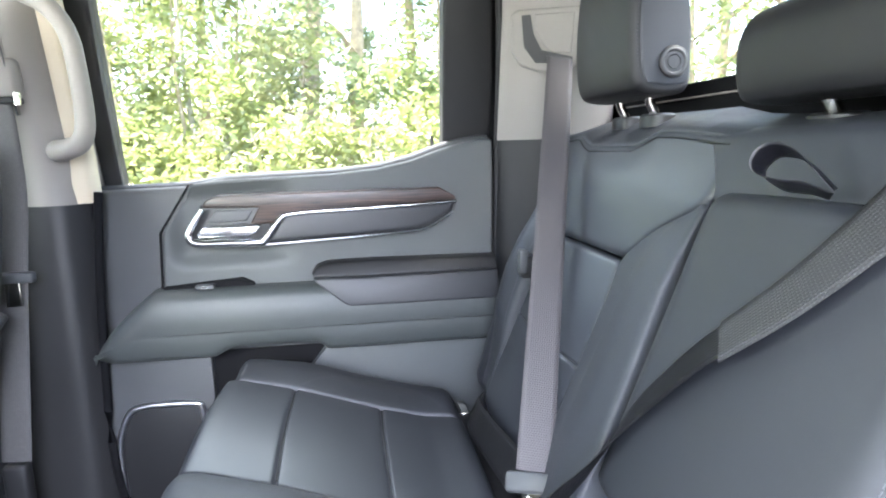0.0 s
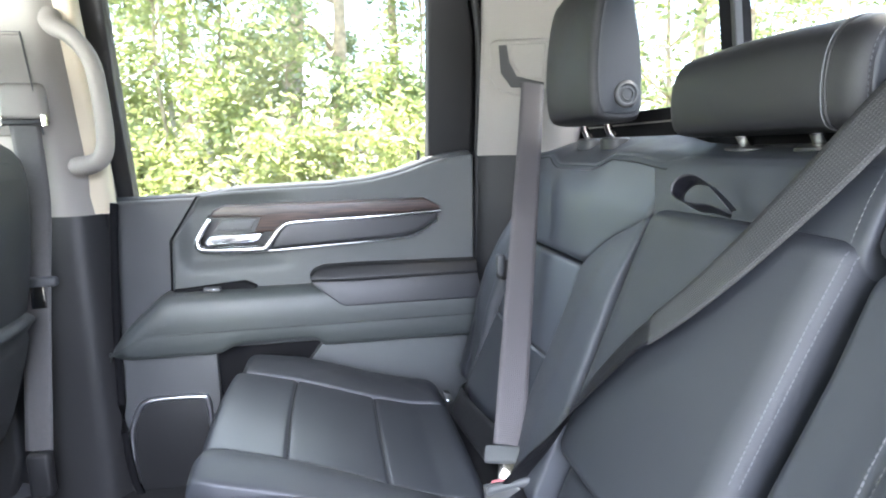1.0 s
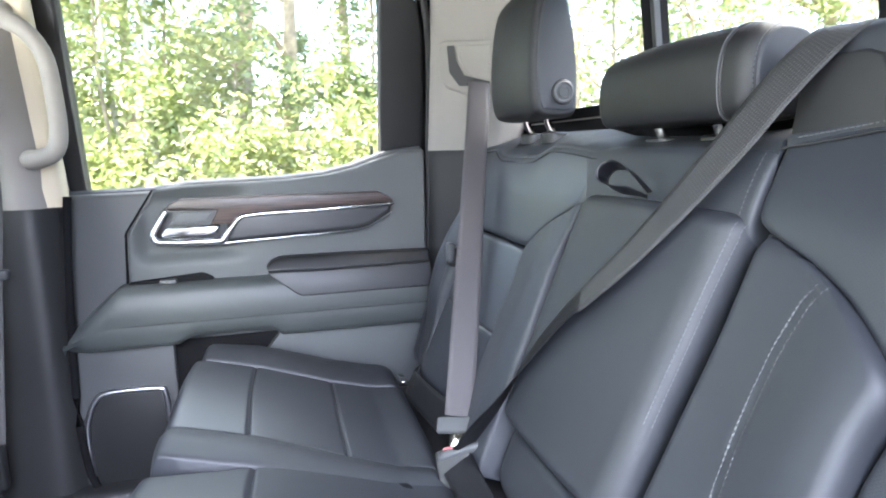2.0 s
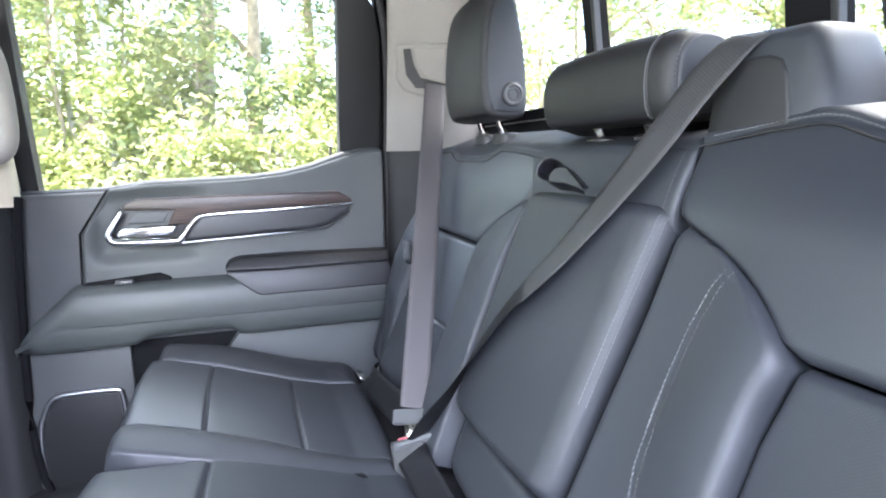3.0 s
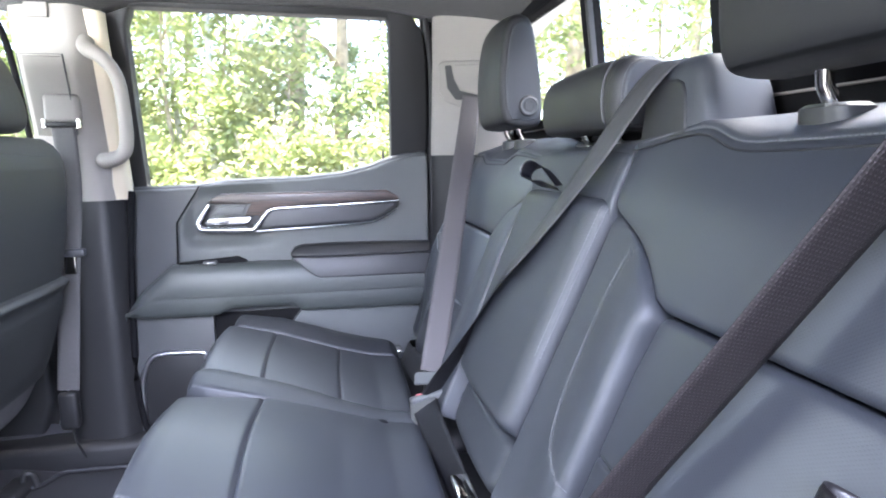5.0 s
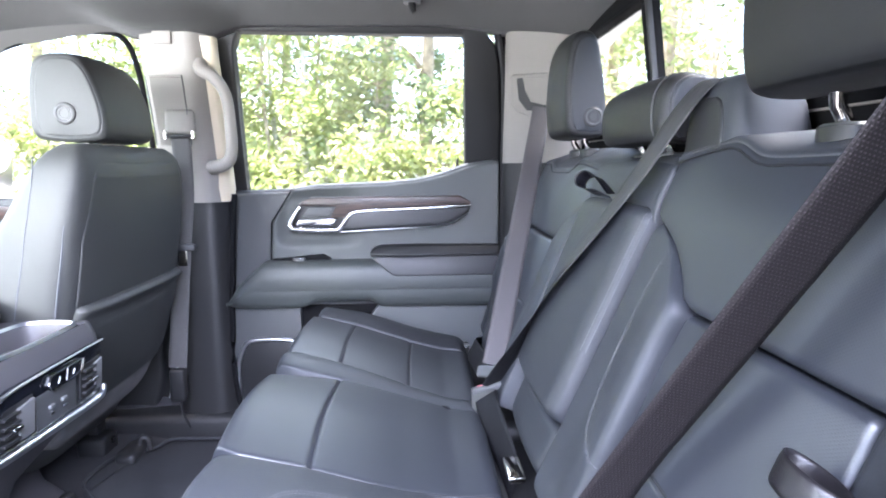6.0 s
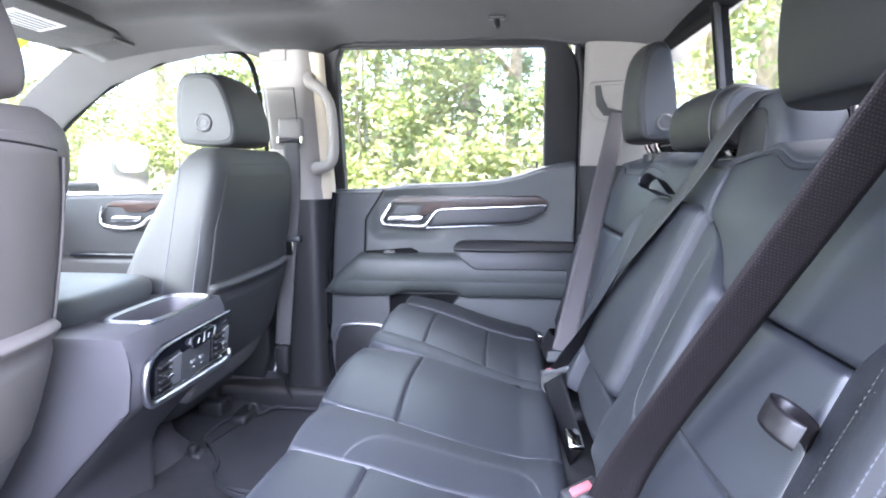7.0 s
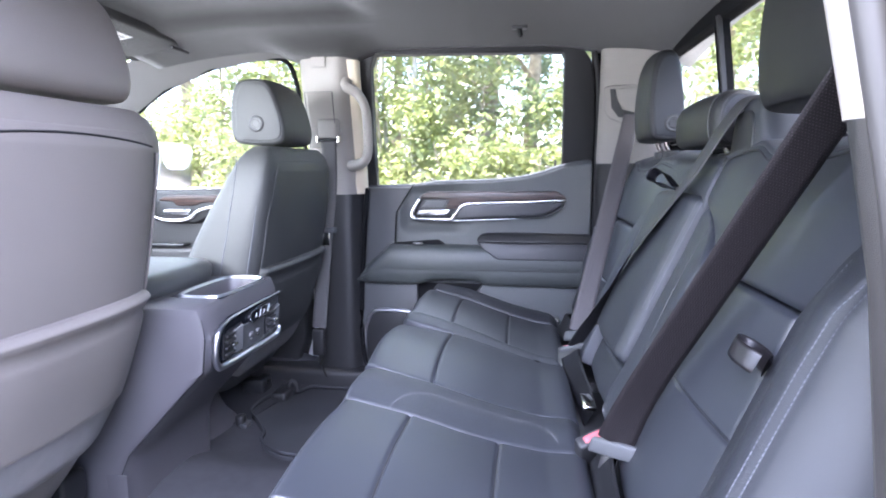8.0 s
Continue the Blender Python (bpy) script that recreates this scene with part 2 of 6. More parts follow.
def link(name, me, mat, parent=None, label="", smooth=True):
    ob = new(name, me)
    if mat:
        me.materials.append(mat)
    if smooth:
        me.shade_smooth()
    if parent is not None:
        ob.parent = parent
        if parent.type == "EMPTY":
            ob.matrix_parent_inverse = Matrix.Translation(-parent.location)
    if label:
        tagged(ob, label)
    return ob


def part(name, bm, mat, parent=None, label="", smooth=True):
    me = bpy.data.meshes.new(name)
    bmesh.ops.recalc_face_normals(bm, faces=bm.faces)
    bm.to_mesh(me)
    bm.free()
    return link(name, me, mat, parent, label, smooth)


def from_lists(name, verts, faces, mat, parent=None, label="", smooth=True, fix=True):
    me = bpy.data.meshes.new(name)
    me.from_pydata([tuple(v) for v in verts], [], faces)
    if fix:
        bm = bmesh.new()
        bm.from_mesh(me)
        bmesh.ops.recalc_face_normals(bm, faces=bm.faces)
        bm.to_mesh(me)
        bm.free()
    return link(name, me, mat, parent, label, smooth)


def sharp(ob, degrees=35):
    """Smooth shading that keeps edges steeper than this crisp."""
    ob.data.set_sharp_from_angle(angle=radians(degrees))
    return ob


def box(name, lo, hi, mat, parent=None, label="", bevel=0.006, seg=3, turn=None):
    bm = bmesh.new()
    bmesh.ops.create_cube(bm, size=1.0)
    lo, hi = Vector(lo), Vector(hi)
    for v in bm.verts:
        v.co = Vector([c * d for c, d in zip(v.co, hi - lo)])
    if bevel:
        bmesh.ops.bevel(bm, geom=list(bm.edges), offset=min(bevel, min(hi - lo) * 0.49), segments=seg, profile=0.5, affect="EDGES")
    m = Matrix.Translation((lo + hi) / 2) @ (turn or Matrix())
    bmesh.ops.transform(bm, matrix=m, verts=bm.verts)
    return sharp(part(name, bm, mat, parent, label), 50)


def slab(name, outline, to, depth, mat, parent=None, label="", bevel=0.006, seg=3):
    """A plate cut to an outline (u, v), its face at height 0 with rounded rim and its back at -depth. to(u, v, h) gives the place."""
    bm = bmesh.new()
    low = [bm.verts.new((u, v, -depth)) for u, v in outline]
    f = bm.faces.new(low)
    ext = bmesh.ops.extrude_face_region(bm, geom=[f])
    top = [g for g in ext["geom"] if isinstance(g, bmesh.types.BMVert)]
    for v in top:
        v.co.z = 0
    rim = [e for e in bm.edges if all(abs(v.co.z) < 1e-9 for v in e.verts)]
    if bevel:
        bmesh.ops.bevel(bm, geom=rim, offset=bevel, segments=seg, profile=0.5, affect="EDGES", clamp_overlap=True)
    for v in bm.verts:
        v.co = Vector(to(*v.co))
    return sharp(part(name, bm, mat, parent, label), 40)


def tube(name, pts, radius, mat, parent=None, label="", n=10, closed=False, flat=1.0, up=(0, 0, 1), smooth_path=0):
    """A round (or flattened) bar along a path; radius is one number or one for each point."""
    P = [Vector(p) for p in pts]
    R = list(radius) if hasattr(radius, "__len__") else [radius] * len(P)
    for _ in range(smooth_path):
        Q, S = [], []
        k = len(P)
        for i in range(k if closed else k - 1):
            a, b = P[i], P[(i + 1) % k]
            ra, rb = R[i], R[(i + 1) % k]
            Q += [a * 0.75 + b * 0.25, a * 0.25 + b * 0.75]
            S += [ra * 0.75 + rb * 0.25, ra * 0.25 + rb * 0.75]
        if not closed:
            Q, S = [P[0]] + Q[1:-1] + [P[-1]], [R[0]] + S[1:-1] + [R[-1]]
        P, R = Q, S
    k = len(P)
    verts, faces = [], []
    for i in range(k):
        a = P[(i - 1) % k] if closed or i else P[0]
        b = P[(i + 1) % k] if closed or i < k - 1 else P[-1]
        t = (b - a).normalized()
        side = t.cross(Vector(up))
        side = side.normalized() if side.length > 1e-5 else t.orthogonal().normalized()
        nrm = side.cross(t).normalized()
        for j in range(n):
            w = 2 * math.pi * j / n
            verts.append(P[i] + side * (R[i] * math.cos(w) * flat) + nrm * (R[i] * math.sin(w)))
    for i in range(k if closed else k - 1):
        for j in range(n):
            a, b = i * n + j, i * n + (j + 1) % n
            c, d = ((i + 1) % k) * n + (j + 1) % n, ((i + 1) % k) * n + j
            faces.append((a, b, c, d))
    if not closed:
        faces += [tuple(range(n))[::-1], tuple(range((k - 1) * n, k * n))]
    return sharp(from_lists(name, verts, faces, mat, parent, label), 60)


def pad(name, rows, to, mat, parent=None, label="", r=(0.02, 0.02, 0.02, 0.02), drop=0.018, thick=0.05, res=0.008,
        bulge=None, lines=(), blur=0):
    """A cushion between a left and a right edge given at several heights (v, left, right); the rim rolls over by r (left, right,
    low, high), lines (u0, v0, u1, v1, depth, width) are pulled-in seams, bulge(u, v, across, up) adds shape."""
    rows = sorted(rows)
    v0, v1 = rows[0][0], rows[-1][0]
    nv = max(8, int((v1 - v0) / res))
    drops = drop if isinstance(drop, tuple) else (drop,) * 4
    fine = np.array([0.0, 0.12, 0.3, 0.55, 0.8, 1.0])

    def steps(n, length, r_low, r_high, extra=()):
        """Even steps from 0 to 1 with closer ones on the rolled rims and at the cross seams."""
        q = np.concatenate([np.linspace(0, 1, n), fine * r_low / length, 1 - fine * r_high / length, np.array(list(extra), dtype=float)])
        q = np.unique(np.round(np.clip(q, 0, 1), 5))
        keep = [0.0]
        for a in q[1:]:
            if a - keep[-1] > 0.0006 / length:
                keep.append(a)
        keep[-1] = 1.0
        return np.array(keep)
    cross = [(ln[1] + w * ln[5] - v0) / (v1 - v0) for ln in lines if abs(ln[1] - ln[3]) < 1e-6 for w in (-2.2, -1.3, -0.7, 0.0, 0.7, 1.3, 2.2)]
    vs = v0 + (v1 - v0) * steps(nv, v1 - v0, r[2], r[3], cross)
    nv = len(vs)
    L = np.interp(vs, [q[0] for q in rows], [q[1] for q in rows])
    R = np.interp(vs, [q[0] for q in rows], [q[2] for q in rows])
    for _ in range(blur):
        L[1:-1] = (L[:-2] + 2 * L[1:-1] + L[2:]) / 4
        R[1:-1] = (R[:-2] + 2 * R[1:-1] + R[2:]) / 4
    s = steps(max(8, int(np.max(np.abs(R - L)) / res)), float(np.mean(np.abs(R - L))), r[0], r[1])
    nu = len(s)
    U = L[:, None] + (R - L)[:, None] * s[None, :]
    V = np.repeat(vs[:, None], nu, 1)
    ql = np.clip(1 - np.abs(U - L[:, None]) / r[0], 0, 1) if r[0] else 0
    qr = np.clip(1 - np.abs(R[:, None] - U) / r[1], 0, 1) if r[1] else 0
    qb = np.clip(1 - (V - v0) / r[2], 0, 1) if r[2] else 0
    qt = np.clip(1 - (v1 - V) / r[3], 0, 1) if r[3] else 0
    if isinstance(drop, tuple):
        H = 0 * U
        for k, q in zip(drops, (ql, qr, qb, qt)):
            H = H - k * (1 - np.sqrt(np.maximum(0, 1 - np.asarray(q) ** 2)))
    else:
        q = np.clip(np.sqrt(np.maximum(ql, qr) ** 2 + np.maximum(qb, qt) ** 2), 0, 1)
        H = -drop * (1 - np.sqrt(np.maximum(0, 1 - q * q)))
    if bulge:
        H = H + bulge(U, V, np.repeat(s[None, :], nv, 0), (V - v0) / (v1 - v0))
    for a0, b0, a1, b1, depth, width in lines:
        dx, dy = a1 - a0, b1 - b0
        k = np.clip(((U - a0) * dx + (V - b0) * dy) / (dx * dx + dy * dy), 0, 1)
        d2 = (U - a0 - k * dx) ** 2 + (V - b0 - k * dy) ** 2
        H = H - depth * np.exp(-d2 / width ** 2)
    verts = [Vector(to(U[i, j], V[i, j], H[i, j])) for i in range(nv) for j in range(nu)]
    faces = [(i * nu + j, i * nu + j + 1, (i + 1) * nu + j + 1, (i + 1) * nu + j) for i in range(nv - 1) for j in range(nu - 1)]
    ring = [j for j in range(nu)] + [i * nu + nu - 1 for i in range(1, nv)] + [(nv - 1) * nu + j for j in range(nu - 2, -1, -1)] + [i * nu for i in range(nv - 2, 0, -1)]
    base = len(verts)
    for k in ring:
        i, j = divmod(k, nu)
        verts.append(Vector(to(U[i, j], V[i, j], H[i, j] - thick)))
    m = len(ring)
    faces += [(ring[k], ring[(k + 1) % m], base + (k + 1) % m, base + k) for k in range(m)]
    faces.append(tuple(base + k for k in range(m)))
    ob = from_lists(name, verts, faces, mat, parent, label)
    return sharp(ob, 75)


def stitches(name, pts, mat, parent, to, step=0.0036, length=0.0025, width=0.0004, lift=0.0004, label=""):
    """A row of thread stitches along (u, v, h) points, lying on the surface that to(u, v, h) gives."""
    P = [Vector(p) for p in pts]
    seglen = [(b - a).length for a, b in zip(P, P[1:])]
    total, verts, faces = sum(seglen), [], []
    d = 0.0
    while d + length < total:
        ends = []
        for q in (d, d + length):
            k, rest = 0, q
            while k < len(seglen) - 1 and rest > seglen[k]:
                rest -= seglen[k]
                k += 1
            ends.append(P[k].lerp(P[k + 1], min(1, rest / max(seglen[k], 1e-9))))
        a, b = ends
        t = Vector((b.x - a.x, b.y - a.y, 0)).normalized()
        sd = Vector((-t.y, t.x, 0)) * width
        o = len(verts)
        mid = (a + b) / 2
        for p, h in ((a - sd, 0), (a + sd, 0), (b + sd, 0), (b - sd, 0), (mid - sd * 0.7, 0.0008), (mid + sd * 0.7, 0.0008)):
            verts.append(to(p.x, p.y, p.z + lift + h))
        faces += [(o, o + 4, o + 5, o + 1), (o + 4, o + 3, o + 2, o + 5), (o, o + 3, o + 4), (o + 1, o + 5, o + 2)]
        d += step
    ob = from_lists(name, verts, faces, mat, parent, label, fix=False)
    ob["kind"] = "stuff"
    return ob


def sew(name, path, mat, parent, to, pads, step=0.0046, length=0.0036, width=0.00055, high=0.0009, label=""):
    """A row of thread stitches along (u, v) points, laid on the real surface of the given cushions."""
    trees = []
    for ob in pads:
        bm = bmesh.new()
        bm.from_mesh(ob.data)
        trees.append(BVHTree.FromBMesh(bm))
        bm.free()
    P = [Vector((p[0], p[1], 0)) for p in path]
    seglen = [(b - a).length for a, b in zip(P, P[1:])]
    total = sum(seglen)

    def drop(q):
        k = 0
        while k < len(seglen) - 1 and q > seglen[k]:
            q -= seglen[k]
            k += 1
        p = P[k].lerp(P[k + 1], min(1, q / max(seglen[k], 1e-9)))
        a, b = Vector(to(p.x, p.y, 0.09)), Vector(to(p.x, p.y, -0.06))
        best = None
        for tr in trees:
            loc, nrm, _, dist = tr.ray_cast(a, (b - a).normalized(), (b - a).length)
            if loc is not None and (best is None or dist < best[2]):
                best = (loc, nrm if nrm.dot(a - b) > 0 else -nrm, dist)
        return best
    verts, faces = [], []
    d = 0.0
    while d + length < total:
        e, g = drop(d), drop(d + length)
        d += step
        if e is None or g is None or (e[0] - g[0]).length > 2.5 * length:
            continue
        t = (g[0] - e[0]).normalized()
        nrm = (e[1] + g[1]).normalized()
        sd = t.cross(nrm).normalized() * width
        mid = (e[0] + g[0]) / 2 + nrm * high
        o = len(verts)
        for p in (e[0] - sd, e[0] + sd, g[0] + sd, g[0] - sd):
            verts.append(p + nrm * 0.0002)
        verts += [mid - sd * 0.75, mid + sd * 0.75]
        faces += [(o, o + 4, o + 5, o + 1), (o + 4, o + 3, o + 2, o + 5), (o, o + 3, o + 4), (o + 1, o + 5, o + 2)]
    ob = from_lists(name, verts, faces, mat, parent, label, fix=False)
    ob["kind"] = "stuff"
    return ob


def belt(name, pts, mat, parent=None, label="", width=0.047, thick=0.0016, smooth_path=2):
    """A woven strap through (place, direction of its width) rows; strip coordinates in metres go into its UV map."""
    P = [(Vector(p), Vector(w).normalized()) for p, w in pts]
    for _ in range(smooth_path):
        Q = [P[0]]
        for (a, u), (b, w) in zip(P, P[1:]):
            Q += [(a * 0.75 + b * 0.25, (u * 0.75 + w * 0.25).normalized()), (a * 0.25 + b * 0.75, (u * 0.25 + w * 0.75).normalized())]
        P = Q + [P[-1]]
    cols = 6
    verts, faces, uv = [], [], []
    run = 0.0
    for i, (p, w) in enumerate(P):
        if i:
            run += (p - P[i - 1][0]).length
        a, b = P[max(0, i - 1)][0], P[min(len(P) - 1, i + 1)][0]
        t = (b - a).normalized()
        nrm = t.cross(w).normalized()
        w = nrm.cross(t).normalized()
        for side in (1, -1):
            for j in range(cols + 1):
                q = j / cols - 0.5
                edge = 0.25 if j in (0, cols) else 1.0
                verts.append(p + w * (q * width) + nrm * (side * thick / 2 * edge))
                uv.append((q * width, run))
    st = 2 * (cols + 1)
    for i in range(len(P) - 1):
        for s in range(2):
            for j in range(cols):
                a = i * st + s * (cols + 1) + j
                faces.append((a, a + 1, a + 1 + st, a + st))
        for j in (0, cols):
            a, b = i * st + j, i * st + cols + 1 + j
            faces.append((a, b, b + st, a + st))
    me = bpy.data.meshes.new(name)
    me.from_pydata([tuple(v) for v in verts], [], faces)
    layer = me.uv_layers.new(name="strip")
    for lp in me.loops:
        layer.data[lp.index].uv = uv[lp.vertex_index]
    bm = bmesh.new()
    bm.from_mesh(me)
    bmesh.ops.recalc_face_normals(bm, faces=bm.faces)
    bm.to_mesh(me)
    bm.free()
    return link(name, me, mat, parent, label)


def loft(name, rings, mat, parent=None, label="", caps=True, angle=50, closed=True):
    """A skin through rings of equal count."""
    k = len(rings[0])
    verts = [Vector(p) for ring in rings for p in ring]
    faces = []
    for i in range(len(rings) - 1):
        for j in range(k if closed else k - 1):
            a, b = i * k + j, i * k + (j + 1) % k
            faces.append((a, b, b + k, a + k))
    if caps and closed:
        faces += [tuple(range(k))[::-1], tuple(range((len(rings) - 1) * k, len(rings) * k))]
    return sharp(from_lists(name, verts, faces, mat, parent, label), angle)


def round_ring(cx, cy, z, hx, hy, n=36, power=4.0, shear=0.0):
    """A rounded rectangle in plan at height z."""
    out = []
    for j in range(n):
        w = 2 * math.pi * (j + 0.5) / n
        c, s = math.cos(w), math.sin(w)
        x = hx * math.copysign(abs(c) ** (2 / power), c)
        y = hy * math.copysign(abs(s) ** (2 / power), s)
        out.append((cx + x, cy + y, z + shear * x))
    return out


def curve_pts(pts, times=2):
    P = [Vector(p) for p in pts]
    for _ in range(times):
        Q = [P[0]]
        for a, b in zip(P, P[1:]):
            Q += [a * 0.75 + b * 0.25, a * 0.25 + b * 0.75]
        P = Q + [P[-1]]
    return P


def between(rows, q):
    """Linear reading of rows (q, value, ...) at q."""
    xs = [r[0] for r in rows]
    return [float(np.interp(q, xs, [r[i] for r in rows])) for i in range(1, len(rows[0]))]


MID = 0.03   # the cab's centre line
ROOF_LEAN = 0.22


def lean(z):
    """How far the cab's sides lean in above the belt line."""
    return max(0.0, z - 0.92) * ROOF_LEAN


# ---- ground and far setting ----
def ground():
    n = 40
    verts, faces = [], []
    for i in range(n + 1):
        for j in range(n + 1):
            x, y = [math.copysign(abs(2 * k / n - 1) ** 3 * 900, 2 * k / n - 1) for k in (i, j)]
            verts.append((x, y, -0.62 + 0.12 * noise.noise(Vector((x * 0.15, y * 0.15, 0)))))
    for i in range(n):
        for j in range(n):
            a = i * (n + 1) + j
            faces.append((a, a + 1, a + n + 2, a + n + 1))
    tagged(from_lists("ground", verts, faces, GRAVEL), "grey gravel ground under the parked truck", "ground", kind="structure")


ground()


# ---- cab shell ----
def cab_floor():
    t = thing("floor", (-0.4, MID, 0.2), "black carpeted cab floor with a low sill", "floor", kind="structure")
    xs = np.linspace(-1.75, 0.5, 60)
    ys = np.linspace(-0.74, 0.80, 50)
    verts, faces = [], []
    for x in xs:
        for y in ys:
            hump = 0.07 * math.exp(-((y - MID) / 0.16) ** 2)
            side = 0.07 * max(0, (abs(y - MID) - 0.66) / 0.1) ** 2
            rise = 0.03 * min(1.0, max(0, (-0.66 - x) / 0.14)) if x < -0.66 else 0
            verts.append((x, y, 0.245 + min(hump, 0.06) + min(side, 0.07) + rise * 0.9))
    m = len(ys)
    for i in range(len(xs) - 1):
        for j in range(m - 1):
            a = i * m + j
            faces.append((a, a + 1, a + m + 1, a + m))
    from_lists("carpet", verts, faces, CARPET, t)
    box("floor_pan", (-1.75, -0.76, 0.10), (0.5, 0.82, 0.21), PLASTIC_BLACK, t, bevel=0.01)
    box("sill_plate", (-1.6, 0.70, 0.20), (0.3, 0.80, 0.315), PILLAR_DARK, t, "dark grey plastic sill plate", bevel=0.02)
    box("sill_plate", (-1.6, -0.74, 0.20), (0.3, -0.64, 0.315), PILLAR_DARK, t, "dark grey plastic sill plate", bevel=0.02)


cab_floor()


def roof_z(x, y):
    e = min(1.0, abs(y - MID) / 0.72)
    z = 1.352 - 0.045 * e ** 3
    z -= 0.034 * math.exp(-((x + 0.62) / 0.13) ** 4) * min(1.0, max(0.0, (abs(y - MID) - 0.44) / 0.14)) ** 2
    if x > 0.0:
        z -= 0.075 * (x / 0.38) ** 2
    if x < -0.75:
        z -= 0.05 * ((-0.75 - x) / 0.45) ** 2
    return z


def headliner():
    xs, ys = np.linspace(-1.16, 0.385, 52), np.linspace(-0.66, 0.72, 44)
    verts, faces = [], []
    for layer in (0.0, 0.05):
        for x in xs:
            for y in ys:
                z = roof_z(x, y) + layer
                if not layer and -1.0 < x < -0.42 and abs(y - MID) < 0.42:
                    q = min(1.0, min(x + 1.0, -0.42 - x, 0.42 - abs(y - MID)) / 0.03)
                    z += 0.022 * q
                verts.append((x, y, z))
    m, n = len(ys), len(xs)
    for layer in range(2):
        for i in range(n - 1):
            for j in range(m - 1):
                a = layer * n * m + i * m + j
                faces.append((a, a + 1, a + m + 1, a + m))
    edge = [j for j in range(m)] + [i * m + m - 1 for i in range(1, n)] + [(n - 1) * m + j for j in range(m - 2, -1, -1)] + [i * m for i in range(n - 2, 0, -1)]
    for a, b in zip(edge, edge[1:] + edge[:1]):
        faces.append((a, b, b + n * m, a + n * m))
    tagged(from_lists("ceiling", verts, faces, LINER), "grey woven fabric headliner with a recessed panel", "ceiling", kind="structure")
    # outer skin of the roof
    verts = [(x, y, roof_z(x, y) + 0.07 - 0.05 * max(0, abs(y - MID) - 0.6) ** 2) for x in np.linspace(-1.25, 0.46, 20) for y in np.linspace(-0.72, 0.78, 16)]
    faces = [(i * 16 + j, i * 16 + j + 1, i * 16 + j + 17, i * 16 + j + 16) for i in range(19) for j in range(15)]
    ob = from_lists("roof", verts, faces, WHITE_PAINT)
    sol = ob.modifiers.new("skin", "SOLIDIFY")
    sol.thickness = 0.012
    tagged(ob, "white painted steel roof of the cab", "roof", kind="structure")


headliner()


def side(y, s):
    return y if s > 0 else 2 * MID - y


def pillar_ring(plan, z, s, shift=0.0, grow=0.0):
    tuck = 0.035 * max(0.0, (z - 1.25) / 0.1) ** 2
    return [(x + shift, side(y - lean(z) + grow + tuck, s), z) for x, y in plan]


def pillar(name, plan, zs, split, s, label, rake=0.0):
    """A lofted trim pillar, light above the belt line and dark below it; outer points close it towards the body."""
    t = thing(name, (plan[0][0], side(plan[0][1], s), zs[0]), label, "pillar trim", kind="structure")
    low = [z for z in zs if z < split] + [split]
    high = [split] + [z for z in zs if z > split]
    loft("lower_trim", [pillar_ring(plan, z, s, rake * (1.0 - z)) for z in low], PILLAR_DARK, t, "dark grey plastic lower trim", angle=60)
    grown = [(x, y - 0.004) for x, y in plan]
    loft("upper_trim", [pillar_ring(grown, z, s, rake * (1.0 - z)) for z in high], TRIM_LIGHT, t, "light grey plastic upper trim", angle=60)
    return t


def smooth_plan(pts, times=2):
    return [(p.x, p.y) for p in curve_pts([(x, y, 0) for x, y in pts], times)]


B_PLAN = smooth_plan([(-0.705, 0.84), (-0.698, 0.762), (-0.675, 0.735), (-0.60, 0.722), (-0.565, 0.722), (-0.545, 0.742), (-0.53, 0.765), (-0.527, 0.84)])
ZS = [0.27, 0.4, 0.6, 0.8, 0.92, 1.0, 1.08, 1.16, 1.24, 1.31, 1.345, 1.385]
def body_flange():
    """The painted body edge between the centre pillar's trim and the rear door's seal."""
    t = thing("door_flange", (-0.53, 0.76, 0.88), "white body flange behind the centre pillar trim, warm sunlight painted in as cream", "body flange", kind="structure")
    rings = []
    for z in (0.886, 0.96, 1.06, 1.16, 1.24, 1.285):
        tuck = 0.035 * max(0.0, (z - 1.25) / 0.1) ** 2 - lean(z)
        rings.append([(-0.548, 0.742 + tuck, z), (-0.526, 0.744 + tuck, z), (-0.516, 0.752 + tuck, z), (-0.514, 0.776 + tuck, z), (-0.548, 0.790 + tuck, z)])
    loft("painted_edge", rings, SUNLIT_FLANGE, t)


# white body paint; the cream is warm sunlight put into its colour
SUNLIT_FLANGE = material("sunlit_white_paint", (0.62, 0.54, 0.40), 0.35, coat=0.3, mottle=0.03)
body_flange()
pillar("pillar_b", B_PLAN, ZS, 0.885, 1, "centre pillar with light grey upper and dark lower trim")
pillar("pillar_b_near", [(x, y + 0.02) for x, y in B_PLAN], ZS, 0.885, -1, "centre pillar trim beside the open doorway")
C_PLAN = smooth_plan([(0.215, 0.84), (0.192, 0.79), (0.196, 0.758), (0.235, 0.735), (0.30, 0.697), (0.345, 0.672), (0.385, 0.665), (0.40, 0.84)])
pillar("pillar_c", C_PLAN, [0.3, 0.5, 0.7, 0.9, 0.979, 1.05, 1.12, 1.2, 1.28, 1.31], 0.979, 1, "rear corner pillar with light grey upper and dark lower trim")
C_NEAR = smooth_plan([(0.18, 0.86), (0.150, 0.80), (0.150, 0.765), (0.20, 0.735), (0.30, 0.697), (0.345, 0.672), (0.385, 0.665), (0.40, 0.86)])
